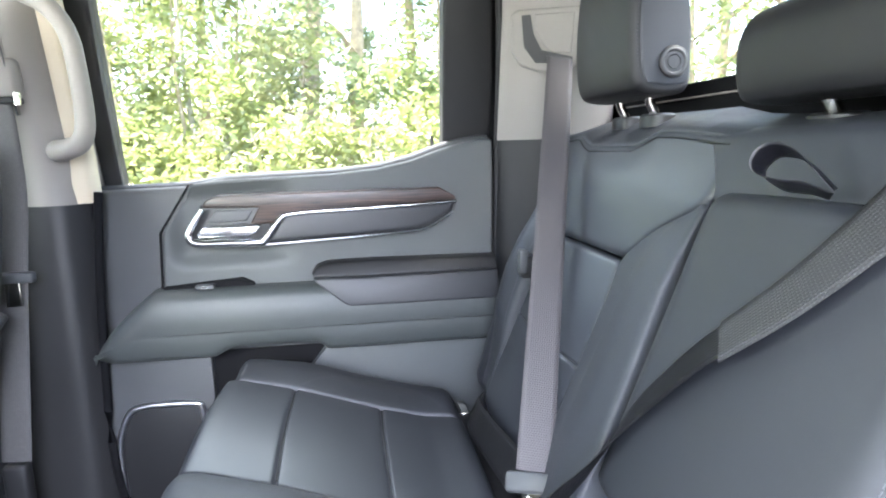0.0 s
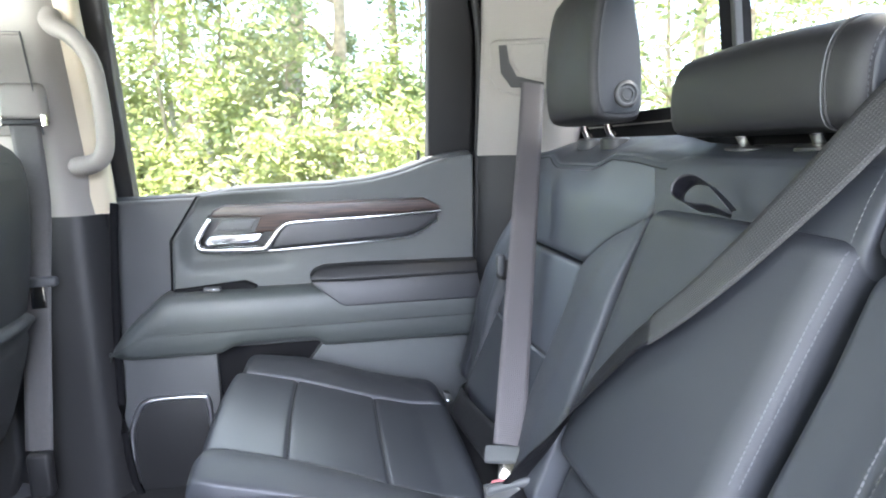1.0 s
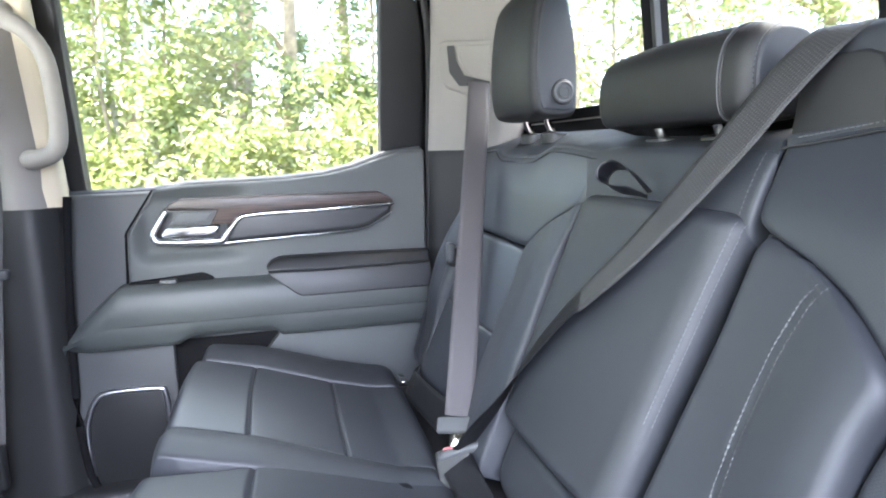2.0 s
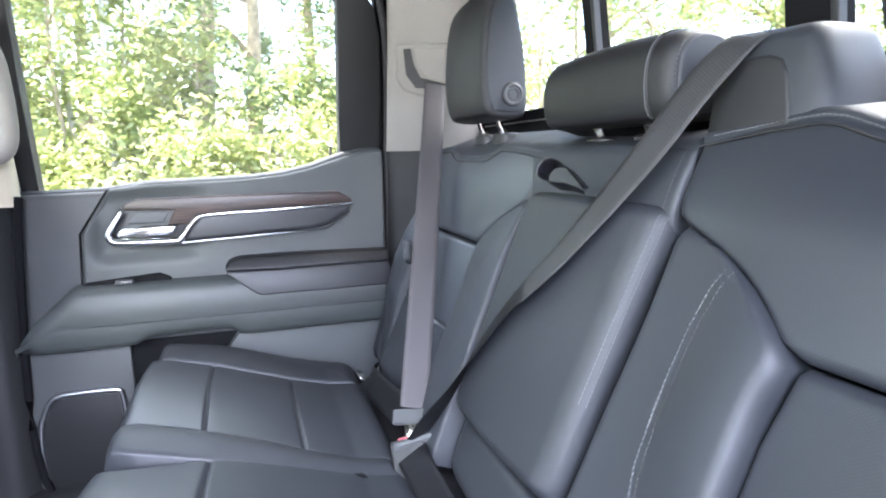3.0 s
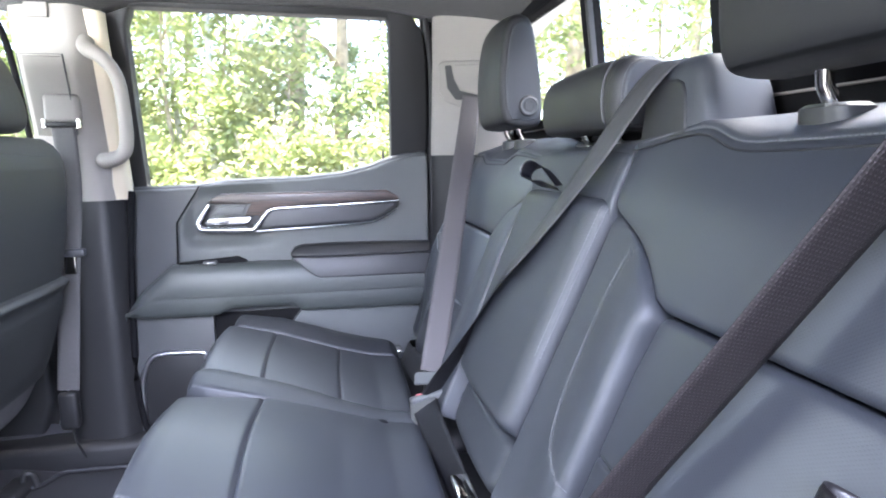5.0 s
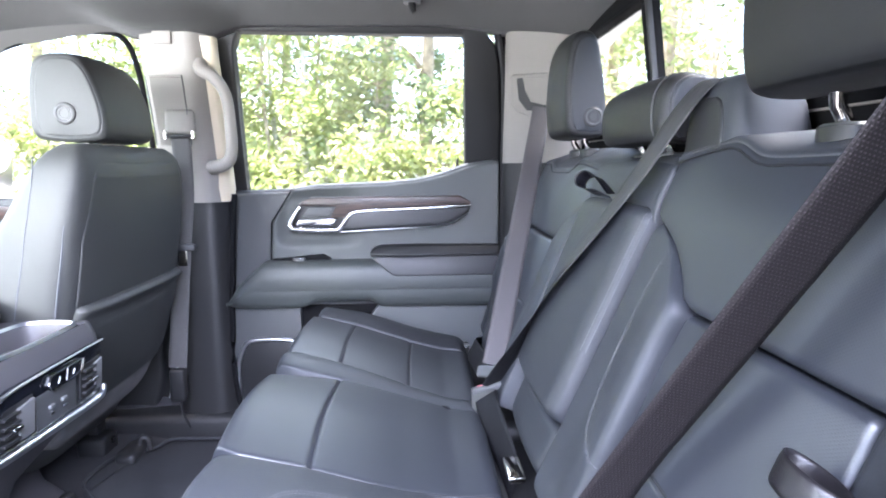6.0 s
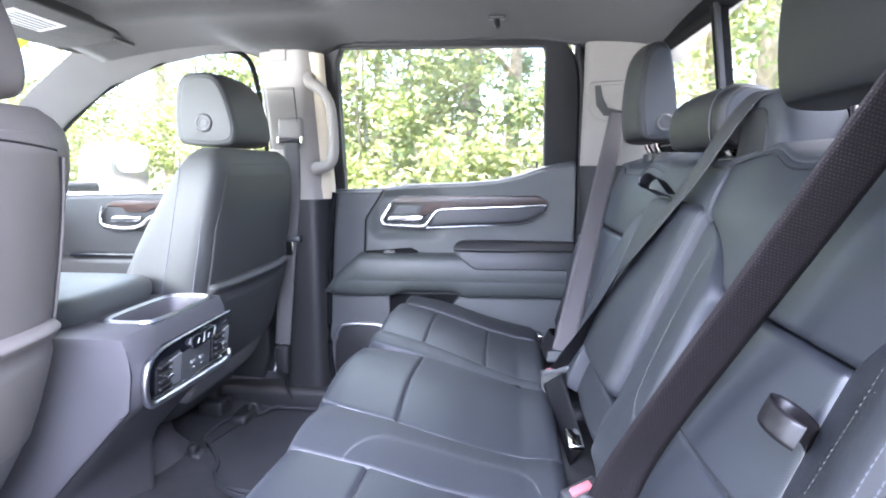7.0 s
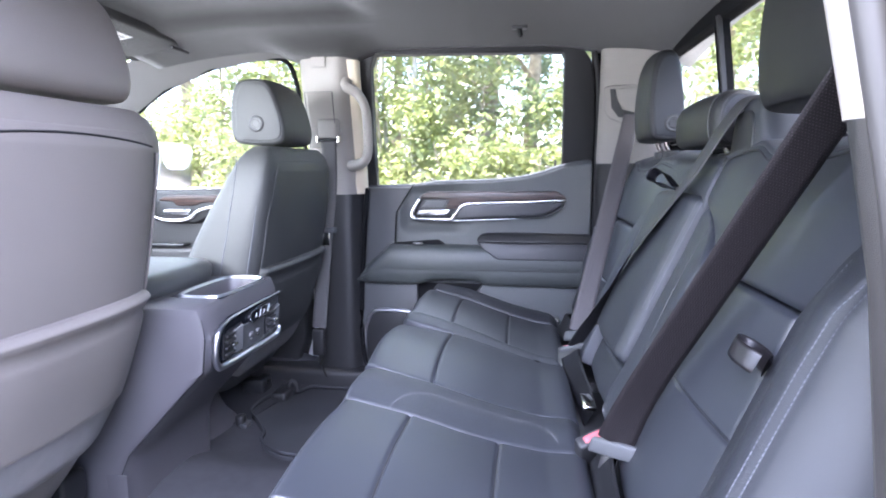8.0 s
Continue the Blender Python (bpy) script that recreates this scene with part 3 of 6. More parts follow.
pillar("pillar_c_near", C_NEAR, [0.3, 0.5, 0.7, 0.9, 0.99, 1.05, 1.12, 1.2, 1.28, 1.31], 0.99, -1, "rear corner pillar trim beside the open doorway", rake=0.12)


def door_jamb():
    """The painted body edge round the open doorway, behind the near corner pillar."""
    plan = smooth_plan([(0.20, 0.86), (0.137, 0.845), (0.130, 0.87), (0.14, 0.95), (0.45, 0.97), (0.45, 0.86)])
    t = thing("door_jamb", (0.2, -0.85, 0.0), "white painted body edge of the open doorway", "door jamb", kind="structure")
    loft("body_side", [pillar_ring(plan, z, -1, 0.10 * (1.0 - z) - 0.002) for z in (0.0, 0.3, 0.6, 0.92, 1.1, 1.25, 1.36)], WHITE_PAINT, t, angle=60)
    tube("door_seal", [(0.146 + 0.11 * (1.0 - z), side(0.822 - lean(z), -1), z) for z in (0.3, 0.5, 0.7, 0.92, 1.05, 1.2, 1.3)], 0.010, RUBBER, t, "black rubber door seal", smooth_path=1)


door_jamb()


def side_shell(s):
    """Outer body below the belt line and above the doors, so that the cab is closed."""
    t = thing("body_side", (-0.6, side(0.9, s), 0.0), "white painted outer side of the cab", "body side", kind="structure")
    if s > 0:
        box("lower_skin", (-1.75, 0.87, -0.05), (0.55, 0.90, 0.90), WHITE_PAINT, t, bevel=0.01)
        loft("aperture_flange", [[(x - 0.012, y, z), (x + 0.08, y, z), (x + 0.08, y + 0.02, z), (x - 0.012, y + 0.02, z)] for x, y, z in ((0.200, 0.812, 0.25), (0.202, 0.812, 0.90), (0.200, 0.818 - lean(1.1), 1.10), (0.194, 0.818 - lean(1.22), 1.22), (0.18, 0.82 - lean(1.33), 1.33))], VOID, t, "black body flange behind the door")
        loft("rail", [[(x, 0.72 + d, z) for d, z in ((0, 1.318), (0, 1.37), (0.06, 1.36), (0.06, 1.318))] for x in (-1.15, -0.6, 0.45)], PLASTIC_BLACK, t)
    else:
        box("lower_skin", (-1.75, -0.85, -0.05), (-0.70, -0.82, 0.90), WHITE_PAINT, t, bevel=0.01)
        loft("rail", [[(x, -0.66 - d, z) for d, z in ((0, 1.318), (0, 1.37), (0.06, 1.36), (0.06, 1.318))] for x in (-1.15, -0.6, 0.45)], PLASTIC_BLACK, t)


side_shell(1)
side_shell(-1)


def rear_wall():
    t = thing("wall_rear", (0.48, MID, 0.25), "black rear cab panel behind the bench", "wall", kind="structure")
    box("panel", (0.47, -0.70, 0.22), (0.50, 0.76, 1.03), PLASTIC_BLACK, t, bevel=0.005)
    box("shelf", (0.388, -0.66, 0.965), (0.475, 0.72, 0.992), PLASTIC_BLACK, t, bevel=0.006)
    box("upper_skin", (0.43, -0.70, 1.0), (0.46, 0.76, 1.03), WHITE_PAINT, t, bevel=0.006)


rear_wall()


def window_rear():
    """Slanted rear window with a sliding middle pane between two posts."""
    def to(u, v, h):
        return (0.386 - 0.13 * (v - 1.03) - h, u, v)
    t = thing("window_rear", (0.45, MID, 1.03), "rear cab window with black frame and two slider posts", "window", kind="structure")
    lo, hi, a, b = 1.03, 1.262, -0.585, 0.645
    for n, o in (("bottom_frame", [(a, lo - 0.045), (b, lo - 0.045), (b, lo + 0.018), (a, lo + 0.018)]),
                 ("top_frame", [(a, hi - 0.006), (b, hi - 0.006), (b, hi + 0.06), (a, hi + 0.06)]),
                 ("side_frame", [(a - 0.06, lo - 0.03), (a + 0.012, lo - 0.03), (a + 0.012, hi + 0.05), (a - 0.06, hi + 0.05)]),
                 ("side_frame", [(b - 0.012, lo - 0.03), (b + 0.06, lo - 0.03), (b + 0.06, hi + 0.05), (b - 0.012, hi + 0.05)])):
        slab(n, o, to, 0.03, VOID, t, bevel=0.004)
    for y, w in ((0.217, 0.015), (-0.122, 0.026)):
        slab("slider_post", [(y - w, lo), (y + w, lo), (y + w, hi), (y - w, hi)], lambda u, v, h: to(u, v, h + 0.004), 0.022, VOID, t, bevel=0.004)
        slab("post_edge", [(y - w - 0.004, lo), (y - w + 0.004, lo), (y - w + 0.004, hi), (y - w - 0.004, hi)], lambda u, v, h: to(u, v, h + 0.007), 0.01, PILLAR_DARK, t, "thin grey slider edge", bevel=0.002)
    slab("sill_rail", [(a, lo - 0.0035), (b, lo - 0.0035), (b, lo - 0.001), (a, lo - 0.001)], lambda u, v, h: to(u, v, h + 0.003), 0.006, TRIM_LIGHT, t, "thin light rail under the panes", bevel=0.0008)
    for y0, y1 in ((a, -0.122), (-0.122, 0.217), (0.217, b)):
        p = slab("pane", [(y0, lo), (y1, lo), (y1, hi), (y0, hi)], lambda u, v, h: to(u, v, h - 0.016), 0.004, GLASS, t, bevel=0)
        p.visible_shadow = False


window_rear()


# ---- right rear door ----
def door_to(y):
    return lambda u, v, h: (u, y - h, v)


def glass_y(z):
    return 0.832 - 0.27 * (z - 0.92)


def door_rear():
    t = thing("door_1", (-0.17, 0.80, 0.25), "closed dark grey rear door with wood trim and chrome pull", "door", kind="structure")
    flat = door_to(0.772)
    slab("door_panel", [(-0.527, 0.905), (-0.37, 0.909), (-0.30, 0.926), (-0.11, 0.932), (-0.03, 0.940), (0.03, 0.954), (0.09, 0.975), (0.135, 0.986), (0.176, 0.992), (0.188, 0.984),
                               (0.189, 0.60), (0.185, 0.35), (0.15, 0.255), (-0.45, 0.255), (-0.52, 0.28), (-0.545, 0.33), (-0.548, 0.60)], flat, 0.075, PLASTIC, t, bevel=0.012)
    # sill ledge up to the glass
    xs = np.linspace(-0.525, 0.185, 40)
    top = [(-0.53, 0.912), (-0.37, 0.917), (-0.30, 0.928), (-0.11, 0.934), (-0.03, 0.942), (0.03, 0.956), (0.09, 0.977), (0.135, 0.987), (0.185, 0.992)]
    rings = []
    for x in xs:
        z = between(top, x)[0]
        rings.append([(x, 0.780, z - 0.03), (x, 0.783, z - 0.008), (x, 0.795, z), (x, 0.835, z - 0.004), (x, 0.845, z - 0.03)])
    loft("window_sill", rings, LEATHER, t, "soft dark sill below the window", angle=70)
    # raised middle field round the pull
    insert_top = [(-0.43, 0.912), (-0.362, 0.913), (-0.30, 0.919), (-0.11, 0.925), (-0.03, 0.933), (0.03, 0.946), (0.09, 0.966), (0.13, 0.977), (0.174, 0.984), (0.19, 0.980)]

    def on_insert(u, v, h):
        return (u, 0.752 - h, 0.712 + v / 0.2 * (between(insert_top, u)[0] - 0.712))

    def scoop(u, v, a, b):
        """A hollow behind and below the pull."""
        z = 0.712 + v
        d = np.hypot(np.maximum(0, np.abs(u + 0.285) - 0.090), np.maximum(0, np.abs(z - 0.838) - 0.044))
        return -0.0190 * np.clip(1.3 - d / 0.026, 0, 1) / (1 + np.exp((u + 0.205) / 0.012))
    pad("door_insert", [(0.0, -0.424, 0.186), (0.114, -0.418, 0.186), (0.2, -0.362, 0.186)], on_insert, PLASTIC_SOFT, t, "soft-touch grey door insert", r=(0.008, 0.006, 0.006, 0.008), drop=0.008, thick=0.012, res=0.008, bulge=scoop)
    # pull pod
    slab("door_pull", [(-0.236, 0.806), (0.030, 0.819), (0.060, 0.827), (0.100, 0.852), (0.105, 0.872), (-0.198, 0.862), (-0.215, 0.845)],
               door_to(0.716), 0.052, POD_GREY, t, "dark grey pull handle pod", bevel=0.012, seg=4)
    tube("pod_edge", [(-0.236, 0.7185, 0.805), (-0.10, 0.7185, 0.8115), (0.030, 0.7185, 0.8180), (0.060, 0.7185, 0.8260), (0.102, 0.7185, 0.8520)], 0.0013, SATIN, t, "thin bright edge under the pull", n=6, smooth_path=1)
    tube("insert_gap", [(-0.3640, 0.7535, 0.912), (-0.4190, 0.7535, 0.828), (-0.4250, 0.7535, 0.724)], 0.0022, VOID, t, "dark joint round the insert", n=6)
    slab("bezel", [(-0.342, 0.878), (-0.372, 0.832), (-0.362, 0.806), (-0.232, 0.803), (-0.20, 0.858), (-0.21, 0.878)], door_to(0.730), 0.03, PLASTIC_BLACK, t, bevel=0.004)
    slab("release_recess", [(-0.316, 0.867), (-0.333, 0.846), (-0.266, 0.847), (-0.254, 0.867)], door_to(0.7275), 0.012, PLASTIC, t, bevel=0.003)
    slab("wood_trim", [(-0.336, 0.876), (-0.331, 0.886), (-0.312, 0.894), (0.078, 0.896), (0.106, 0.880), (0.106, 0.872), (-0.192, 0.861), (-0.216, 0.843), (-0.258, 0.843), (-0.243, 0.8715), (-0.331, 0.8735)],
         door_to(0.717), 0.045, WOOD, t, "dark open-pore wood trim strip", bevel=0.003)
    ring = [(-0.336, 0.871), (-0.355, 0.843), (-0.364, 0.826), (-0.357, 0.813), (-0.330, 0.811), (-0.245, 0.810), (-0.236, 0.812), (-0.222, 0.832), (-0.206, 0.853), (-0.190, 0.860), (-0.05, 0.8635), (0.107, 0.871)]
    rad = [0.005, 0.006, 0.007, 0.008, 0.008, 0.008, 0.008, 0.007, 0.006, 0.0045, 0.004, 0.0035]
    tube("chrome_strip", [(x, 0.716, z) for x, z in ring], rad, CHROME, t, "bright chrome surround", n=8, up=(0, 1, 0), smooth_path=2, flat=1.0)
    slab("release_lever", [(-0.350, 0.828), (-0.338, 0.840), (-0.262, 0.842), (-0.240, 0.840), (-0.250, 0.826), (-0.262, 0.823), (-0.345, 0.821)], door_to(0.714), 0.012, CHROME, t, "chrome inside door release", bevel=0.004)
    # upper arm pad
    def pad_to(u, v, h):
        k = (v - 0.685) / 0.085
        return (u, 0.692 + 0.030 * max(0, min(1, k)) ** 2 - h, v)
    slab("arm_pad", [(-0.1555, 0.741), (-0.153, 0.735), (-0.105, 0.697), (-0.092, 0.690), (0.183, 0.690), (0.183, 0.7405), (-0.06, 0.7395)], pad_to, 0.07, POD_GREY, t, "padded dark grey arm pad", bevel=0.007, seg=3)
    slab("pad_top", [(-0.150, 0.760), (-0.158, 0.750), (-0.1565, 0.7435), (-0.06, 0.7415), (0.183, 0.7425), (0.183, 0.765), (-0.05, 0.768), (-0.13, 0.767)], pad_to, 0.07, HEAD_LEATHER, t, "black leather top of the arm pad", bevel=0.006, seg=3)
    # armrest shelf, lofted along the door
    rings = []
    for x in np.linspace(-0.545, 0.186, 60):
        k = min(1.0, max(0.0, (x + 0.545) / 0.115))
        k2 = k ** 0.8
        ztop = 0.612 + (0.728 - 0.612) * min(1.0, k2 * 1.02)
        y_out = 0.758 - 0.058 * min(1.0, max(0.0, (x + 0.552) / 0.05)) ** 0.5
        zs = 0.612 + (0.655 - 0.612) * min(1, k * 1.4)
        low = 0.606
        if -0.335 < x < -0.135:
            low = 0.606 + 0.016 * min(1, (x + 0.335) / 0.03, (-0.135 - x) / 0.02)
        rings.append([(x, 0.765, ztop), (x, y_out + 0.03, ztop + 0.001), (x, y_out + 0.012, ztop - 0.004), (x, y_out + 0.003, ztop - 0.016), (x, y_out, ztop - 0.032 * k2 - 0.004),
                      (x, y_out - 0.004, zs + 0.004), (x, y_out - 0.002, zs), (x, y_out - 0.003, zs - 0.004), (x, y_out + 0.004, low + 0.012), (x, y_out + 0.010, low + 0.002), (x, y_out + 0.018, low), (x, 0.765, low)])
    loft("armrest", rings, DOOR_PAD, t, "padded armrest shelf of the door", angle=50)
    tube("armrest_seam", [(-0.505, 0.7065, 0.640), (-0.47, 0.7005, 0.6545), (-0.40, 0.6965, 0.6555), (0.186, 0.6965, 0.6555)], 0.0010, RUBBER, t, n=5)
    # window switch
    sw = slab("switch_panel", [(-0.424, 0.724), (-0.418, 0.732), (-0.285, 0.743), (-0.265, 0.733), (-0.262, 0.727)], door_to(0.738), 0.03, VOID, t, "black window switch plate", bevel=0.003)
    box("window_switch", (-0.362, 0.724, 0.728), (-0.330, 0.737, 0.7365), PLASTIC, sw, bevel=0.003)
    box("switch_tip", (-0.352, 0.7225, 0.7315), (-0.340, 0.7245, 0.7335), CHROME, sw, bevel=0.0005)
    # lower panel with map pocket and speaker
    slab("lower_panel", [(-0.545, 0.612), (-0.548, 0.40), (-0.535, 0.30), (-0.50, 0.262), (-0.352, 0.262), (-0.352, 0.612)], door_to(0.752), 0.03, PLASTIC, t, bevel=0.004)
    slab("lower_panel", [(-0.135, 0.61), (-0.30, 0.40), (-0.30, 0.262), (0.15, 0.262), (0.184, 0.35), (0.186, 0.61)], door_to(0.745), 0.03, PLASTIC_SOFT, t, bevel=0.004)
    # flat black sheet: the pocket's inner shade is put into its colour
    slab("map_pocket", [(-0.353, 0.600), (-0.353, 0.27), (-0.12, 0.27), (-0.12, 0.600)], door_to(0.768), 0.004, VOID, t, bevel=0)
    sp = [(-0.514, 0.478), (-0.505, 0.497), (-0.487, 0.511), (-0.383, 0.509), (-0.374, 0.502), (-0.371, 0.43), (-0.371, 0.30), (-0.40, 0.275), (-0.500, 0.275), (-0.518, 0.29), (-0.525, 0.33), (-0.527, 0.44)]
    slab("speaker_grille", sp, door_to(0.749), 0.01, PLASTIC_BLACK, t, "black speaker grille", bevel=0.002)
    tube("grille_ring", [(x, 0.748, z) for x, z in sp], 0.0055, SATIN, t, "bright speaker surround", n=8, closed=True, up=(0, 1, 0), smooth_path=2)
    tube("door_gap", [(-0.508, 0.742, 0.905), (-0.513, 0.742, 0.86), (-0.523, 0.742, 0.747), (-0.535, 0.742, 0.54), (-0.536, 0.742, 0.42), (-0.524, 0.742, 0.315), (-0.484, 0.742, 0.263)], 0.0075, VOID, t, "black rubber edge of the closed door", n=8, smooth_path=1)
    # window frame and glass
    def fr(off):
        return lambda u, v, h: (u, glass_y(v) - off - h, v)
    slab("window_frame", [(0.098, 0.955), (0.191, 0.975), (0.190, 1.10), (0.183, 1.22), (0.170, 1.275), (0.140, 1.312), (0.085, 1.325), (0.070, 1.309), (0.085, 1.300), (0.092, 1.285)], fr(0.018), 0.04, RUBBER, t, "dark upper door frame", bevel=0.006)
    slab("window_frame", [(0.09, 1.298), (0.10, 1.33), (-0.53, 1.342), (-0.50, 1.306)], fr(0.018), 0.04, RUBBER, t, bevel=0.004)
    slab("window_frame", [(-0.500, 0.90), (-0.494, 1.10), (-0.488, 1.27), (-0.470, 1.31), (-0.53, 1.335), (-0.536, 1.1), (-0.534, 0.90)], fr(0.010), 0.04, RUBBER, t, bevel=0.006)
    p = slab("window_pane", [(-0.515, 0.90), (0.12, 0.94), (0.115, 1.10), (0.105, 1.31), (-0.50, 1.322)], fr(-0.004), 0.004, GLASS, t, bevel=0)
    p.visible_shadow = False
    tube("lock_knob", [(0.078, 0.806, 0.965), (0.078, 0.806, 0.992)], 0.0035, PLASTIC_BLACK, t, n=8)
    tube("door_seal", [(0.197, 0.775, 0.27), (0.198, 0.776, 0.60), (0.197, 0.772, 0.92), (0.196, 0.775 - lean(1.1), 1.10), (0.190, 0.778 - lean(1.22), 1.22), (0.174, 0.78 - lean(1.29), 1.295)], 0.007, RUBBER, t, "black rubber door seal", smooth_path=1)
    tube("door_seal", [(-0.500, 0.775, 0.262), (-0.548, 0.775, 0.30), (-0.562, 0.775, 0.40), (-0.560, 0.772, 0.62), (-0.540, 0.770, 0.92)], 0.013, RUBBER, t, "black rubber door seal", smooth_path=1)


door_rear()


# ---- right front door, seen past the seat ----
def door_front():
    t = thing("door_2", (-1.2, 0.80, 0.25), "closed dark grey front door with chrome pull", "door", kind="structure")
    slab("door_panel", [(-0.74, 0.905), (-1.30, 0.895), (-1.72, 0.885), (-1.72, 0.27), (-0.78, 0.27), (-0.74, 0.40)], door_to(0.775), 0.08, PILLAR_DARK, t, bevel=0.014)
    slab("arm_shelf", [(-0.80, 0.715), (-1.55, 0.705), (-1.60, 0.66), (-1.5, 0.60), (-0.80, 0.61)], door_to(0.70), 0.09, PILLAR_DARK, t, bevel=0.018)
    slab("handle_pod", [(-1.245, 0.79), (-1.255, 0.83), (-1.225, 0.868), (-0.90, 0.872), (-0.88, 0.855), (-0.95, 0.83), (-1.07, 0.80), (-1.10, 0.786)], door_to(0.742), 0.05, PLASTIC_BLACK, t, bevel=0.01)
    tube("chrome_strip", [(-1.235, 0.735, 0.862), (-1.248, 0.735, 0.828), (-1.235, 0.735, 0.797), (-1.12, 0.735, 0.793), (-1.075, 0.735, 0.84), (-0.90, 0.735, 0.85)], 0.006, CHROME, t, "bright chrome surround", up=(0, 1, 0), smooth_path=2)
    slab("release_lever", [(-1.215, 0.815), (-1.205, 0.832), (-1.11, 0.832), (-1.12, 0.815)], door_to(0.733), 0.012, CHROME, t, "chrome inside door release", bevel=0.004)
    slab("wood_trim", [(-1.225, 0.862), (-1.20, 0.878), (-0.90, 0.880), (-0.885, 0.862), (-1.07, 0.856), (-1.10, 0.845), (-1.16, 0.845), (-1.17, 0.86)], door_to(0.734), 0.03, WOOD, t, "dark open-pore wood trim strip", bevel=0.003)
    box("switch_plate", (-1.33, 0.70, 0.712), (-1.12, 0.745, 0.722), GLOSS_BLACK, t, bevel=0.004)
    def fr(off):
        return lambda u, v, h: (u, glass_y(v) - off - h, v)
    p = slab("window_pane", [(-0.70, 0.89), (-0.70, 1.325), (-0.99, 1.30), (-1.18, 1.235), (-1.32, 1.14), (-1.60, 0.89)], fr(-0.004), 0.004, GLASS, t, bevel=0)
    p.visible_shadow = False
    tube("door_seal", [(x, glass_y(z) - 0.02, z) for x, z in ((-0.728, 0.90), (-0.722, 1.10), (-0.722, 1.22), (-0.735, 1.285), (-0.775, 1.306), (-0.88, 1.302), (-0.99, 1.283), (-1.171, 1.222), (-1.31, 1.133), (-1.62, 0.90))], 0.007, VOID, t, "black rubber window seal", smooth_path=2)


door_front()


PILLAR_CLOTH = material("pillar_cloth", (0.12, 0.116, 0.113), 0.95, spec=0.1, grain=0.4, grain_size=1400, mottle=0.05)


def front_shell():
    """A-pillars, windscreen, dashboard and the near front door, which close the cab ahead of the front seats."""
    for s, nm in ((1, "pillar_a"), (-1, "pillar_a_near")):
        rings = []
        for x, z in ((-0.70, 1.335), (-0.86, 1.328), (-1.0, 1.305), (-1.171, 1.245), (-1.32, 1.155), (-1.66, 0.90)):
            y = glass_y(z) - 0.012
            rings.append([(x, side(y, s), z - 0.034), (x - 0.004, side(y - 0.016, s), z - 0.026), (x - 0.03, side(y - 0.04, s), z + 0.02), (x - 0.05, side(y - 0.09, s), z + 0.05), (x - 0.055, side(y - 0.02, s), z + 0.07), (x, side(y + 0.05, s), z + 0.02)])
        tagged(loft(nm, rings, PILLAR_CLOTH, angle=70), "light grey windscreen pillar trim", "pillar trim", kind="structure")
    t = thing("windscreen", (-1.5, MID, 0.9), "wide sloped windscreen glass", "window", kind="structure")
    p = slab("pane", [(-0.62, 0.0), (0.68, 0.0), (0.60, 1.0), (-0.54, 1.0)], lambda u, v, h: (-1.82 + 0.66 * v - h, u, 0.90 + 0.42 * v), 0.005, GLASS, t, bevel=0)
    p.visible_shadow = False
    slab("top_band", [(-0.64, 0.94), (0.70, 0.94), (0.70, 1.05), (-0.64, 1.05)], lambda u, v, h: (-1.83 + 0.66 * v - h, u, 0.90 + 0.42 * v), 0.01, RUBBER, t, bevel=0)
    slab("sticker", [(0.36, 0.80), (0.47, 0.80), (0.47, 0.93), (0.36, 0.93)], lambda u, v, h: (-1.812 + 0.66 * v - h, u, 0.90 + 0.42 * v), 0.002, YELLOW, t, "bright yellow windscreen sticker", bevel=0)
    d = thing("dashboard", (-1.5, MID, 0.4), "dark grey padded dashboard", "dashboard", kind="structure")
    prof = smooth_plan([(-1.85, 0.25), (-1.85, 0.88), (-1.70, 0.90), (-1.50, 0.90), (-1.44, 0.87), (-1.46, 0.70), (-1.55, 0.55), (-1.60, 0.25)], 1)
    loft("dash_body", [[(x, y, z) for x, z in prof] for y in (-0.72, -0.3, 0.3, 0.76)], PLASTIC_SOFT, d)
    n = thing("door_3", (-1.2, -0.74, 0.25), "closed near front door panel", "door", kind="structure")
    slab("door_panel", [(-0.72, 0.905), (-1.72, 0.885), (-1.72, 0.25), (-0.74, 0.25)], lambda u, v, h: (u, -0.715 + h, v), 0.08, PLASTIC_SOFT, n, bevel=0.014)
    p = slab("window_pane", [(-0.70, 0.89), (-0.70, 1.325), (-0.99, 1.30), (-1.18, 1.235), (-1.32, 1.14), (-1.60, 0.89)], lambda u, v, h: (u, side(glass_y(v), -1) + h, v), 0.004, GLASS, n, bevel=0)
    p.visible_shadow = False


front_shell()


# ---- rear bench ----
SLOPE = 0.42
CA, SA = 1 / math.sqrt(1 + SLOPE ** 2), SLOPE / math.sqrt(1 + SLOPE ** 2)


def on_back(u, v, h):
    """Place on the leaning back rest: u across the cab, v height, h towards the cab."""
    return (0.225 + SLOPE * (v - 0.83) - h * CA, u, v + h * SA)


CUSH = [(-0.34, 0.632), (-0.26, 0.622), (-0.175, 0.600), (-0.05, 0.558), (0.02, 0.540), (0.12, 0.530)]


def on_cushion(u, v, h):
    """Place on the seat cushion: u across, v towards the rear, h up."""
    return (v - h * 0.25, u, between(CUSH, v)[0] + h)


FAR_HEAD = [(0.283, 1.027), (0.268, 1.040), (0.262, 1.09), (0.264, 1.15), (0.272, 1.205), (0.284, 1.228), (0.305, 1.232), (0.322, 1.222), (0.332, 1.18), (0.340, 1.12), (0.346, 1.07), (0.345, 1.038), (0.334, 1.026)]


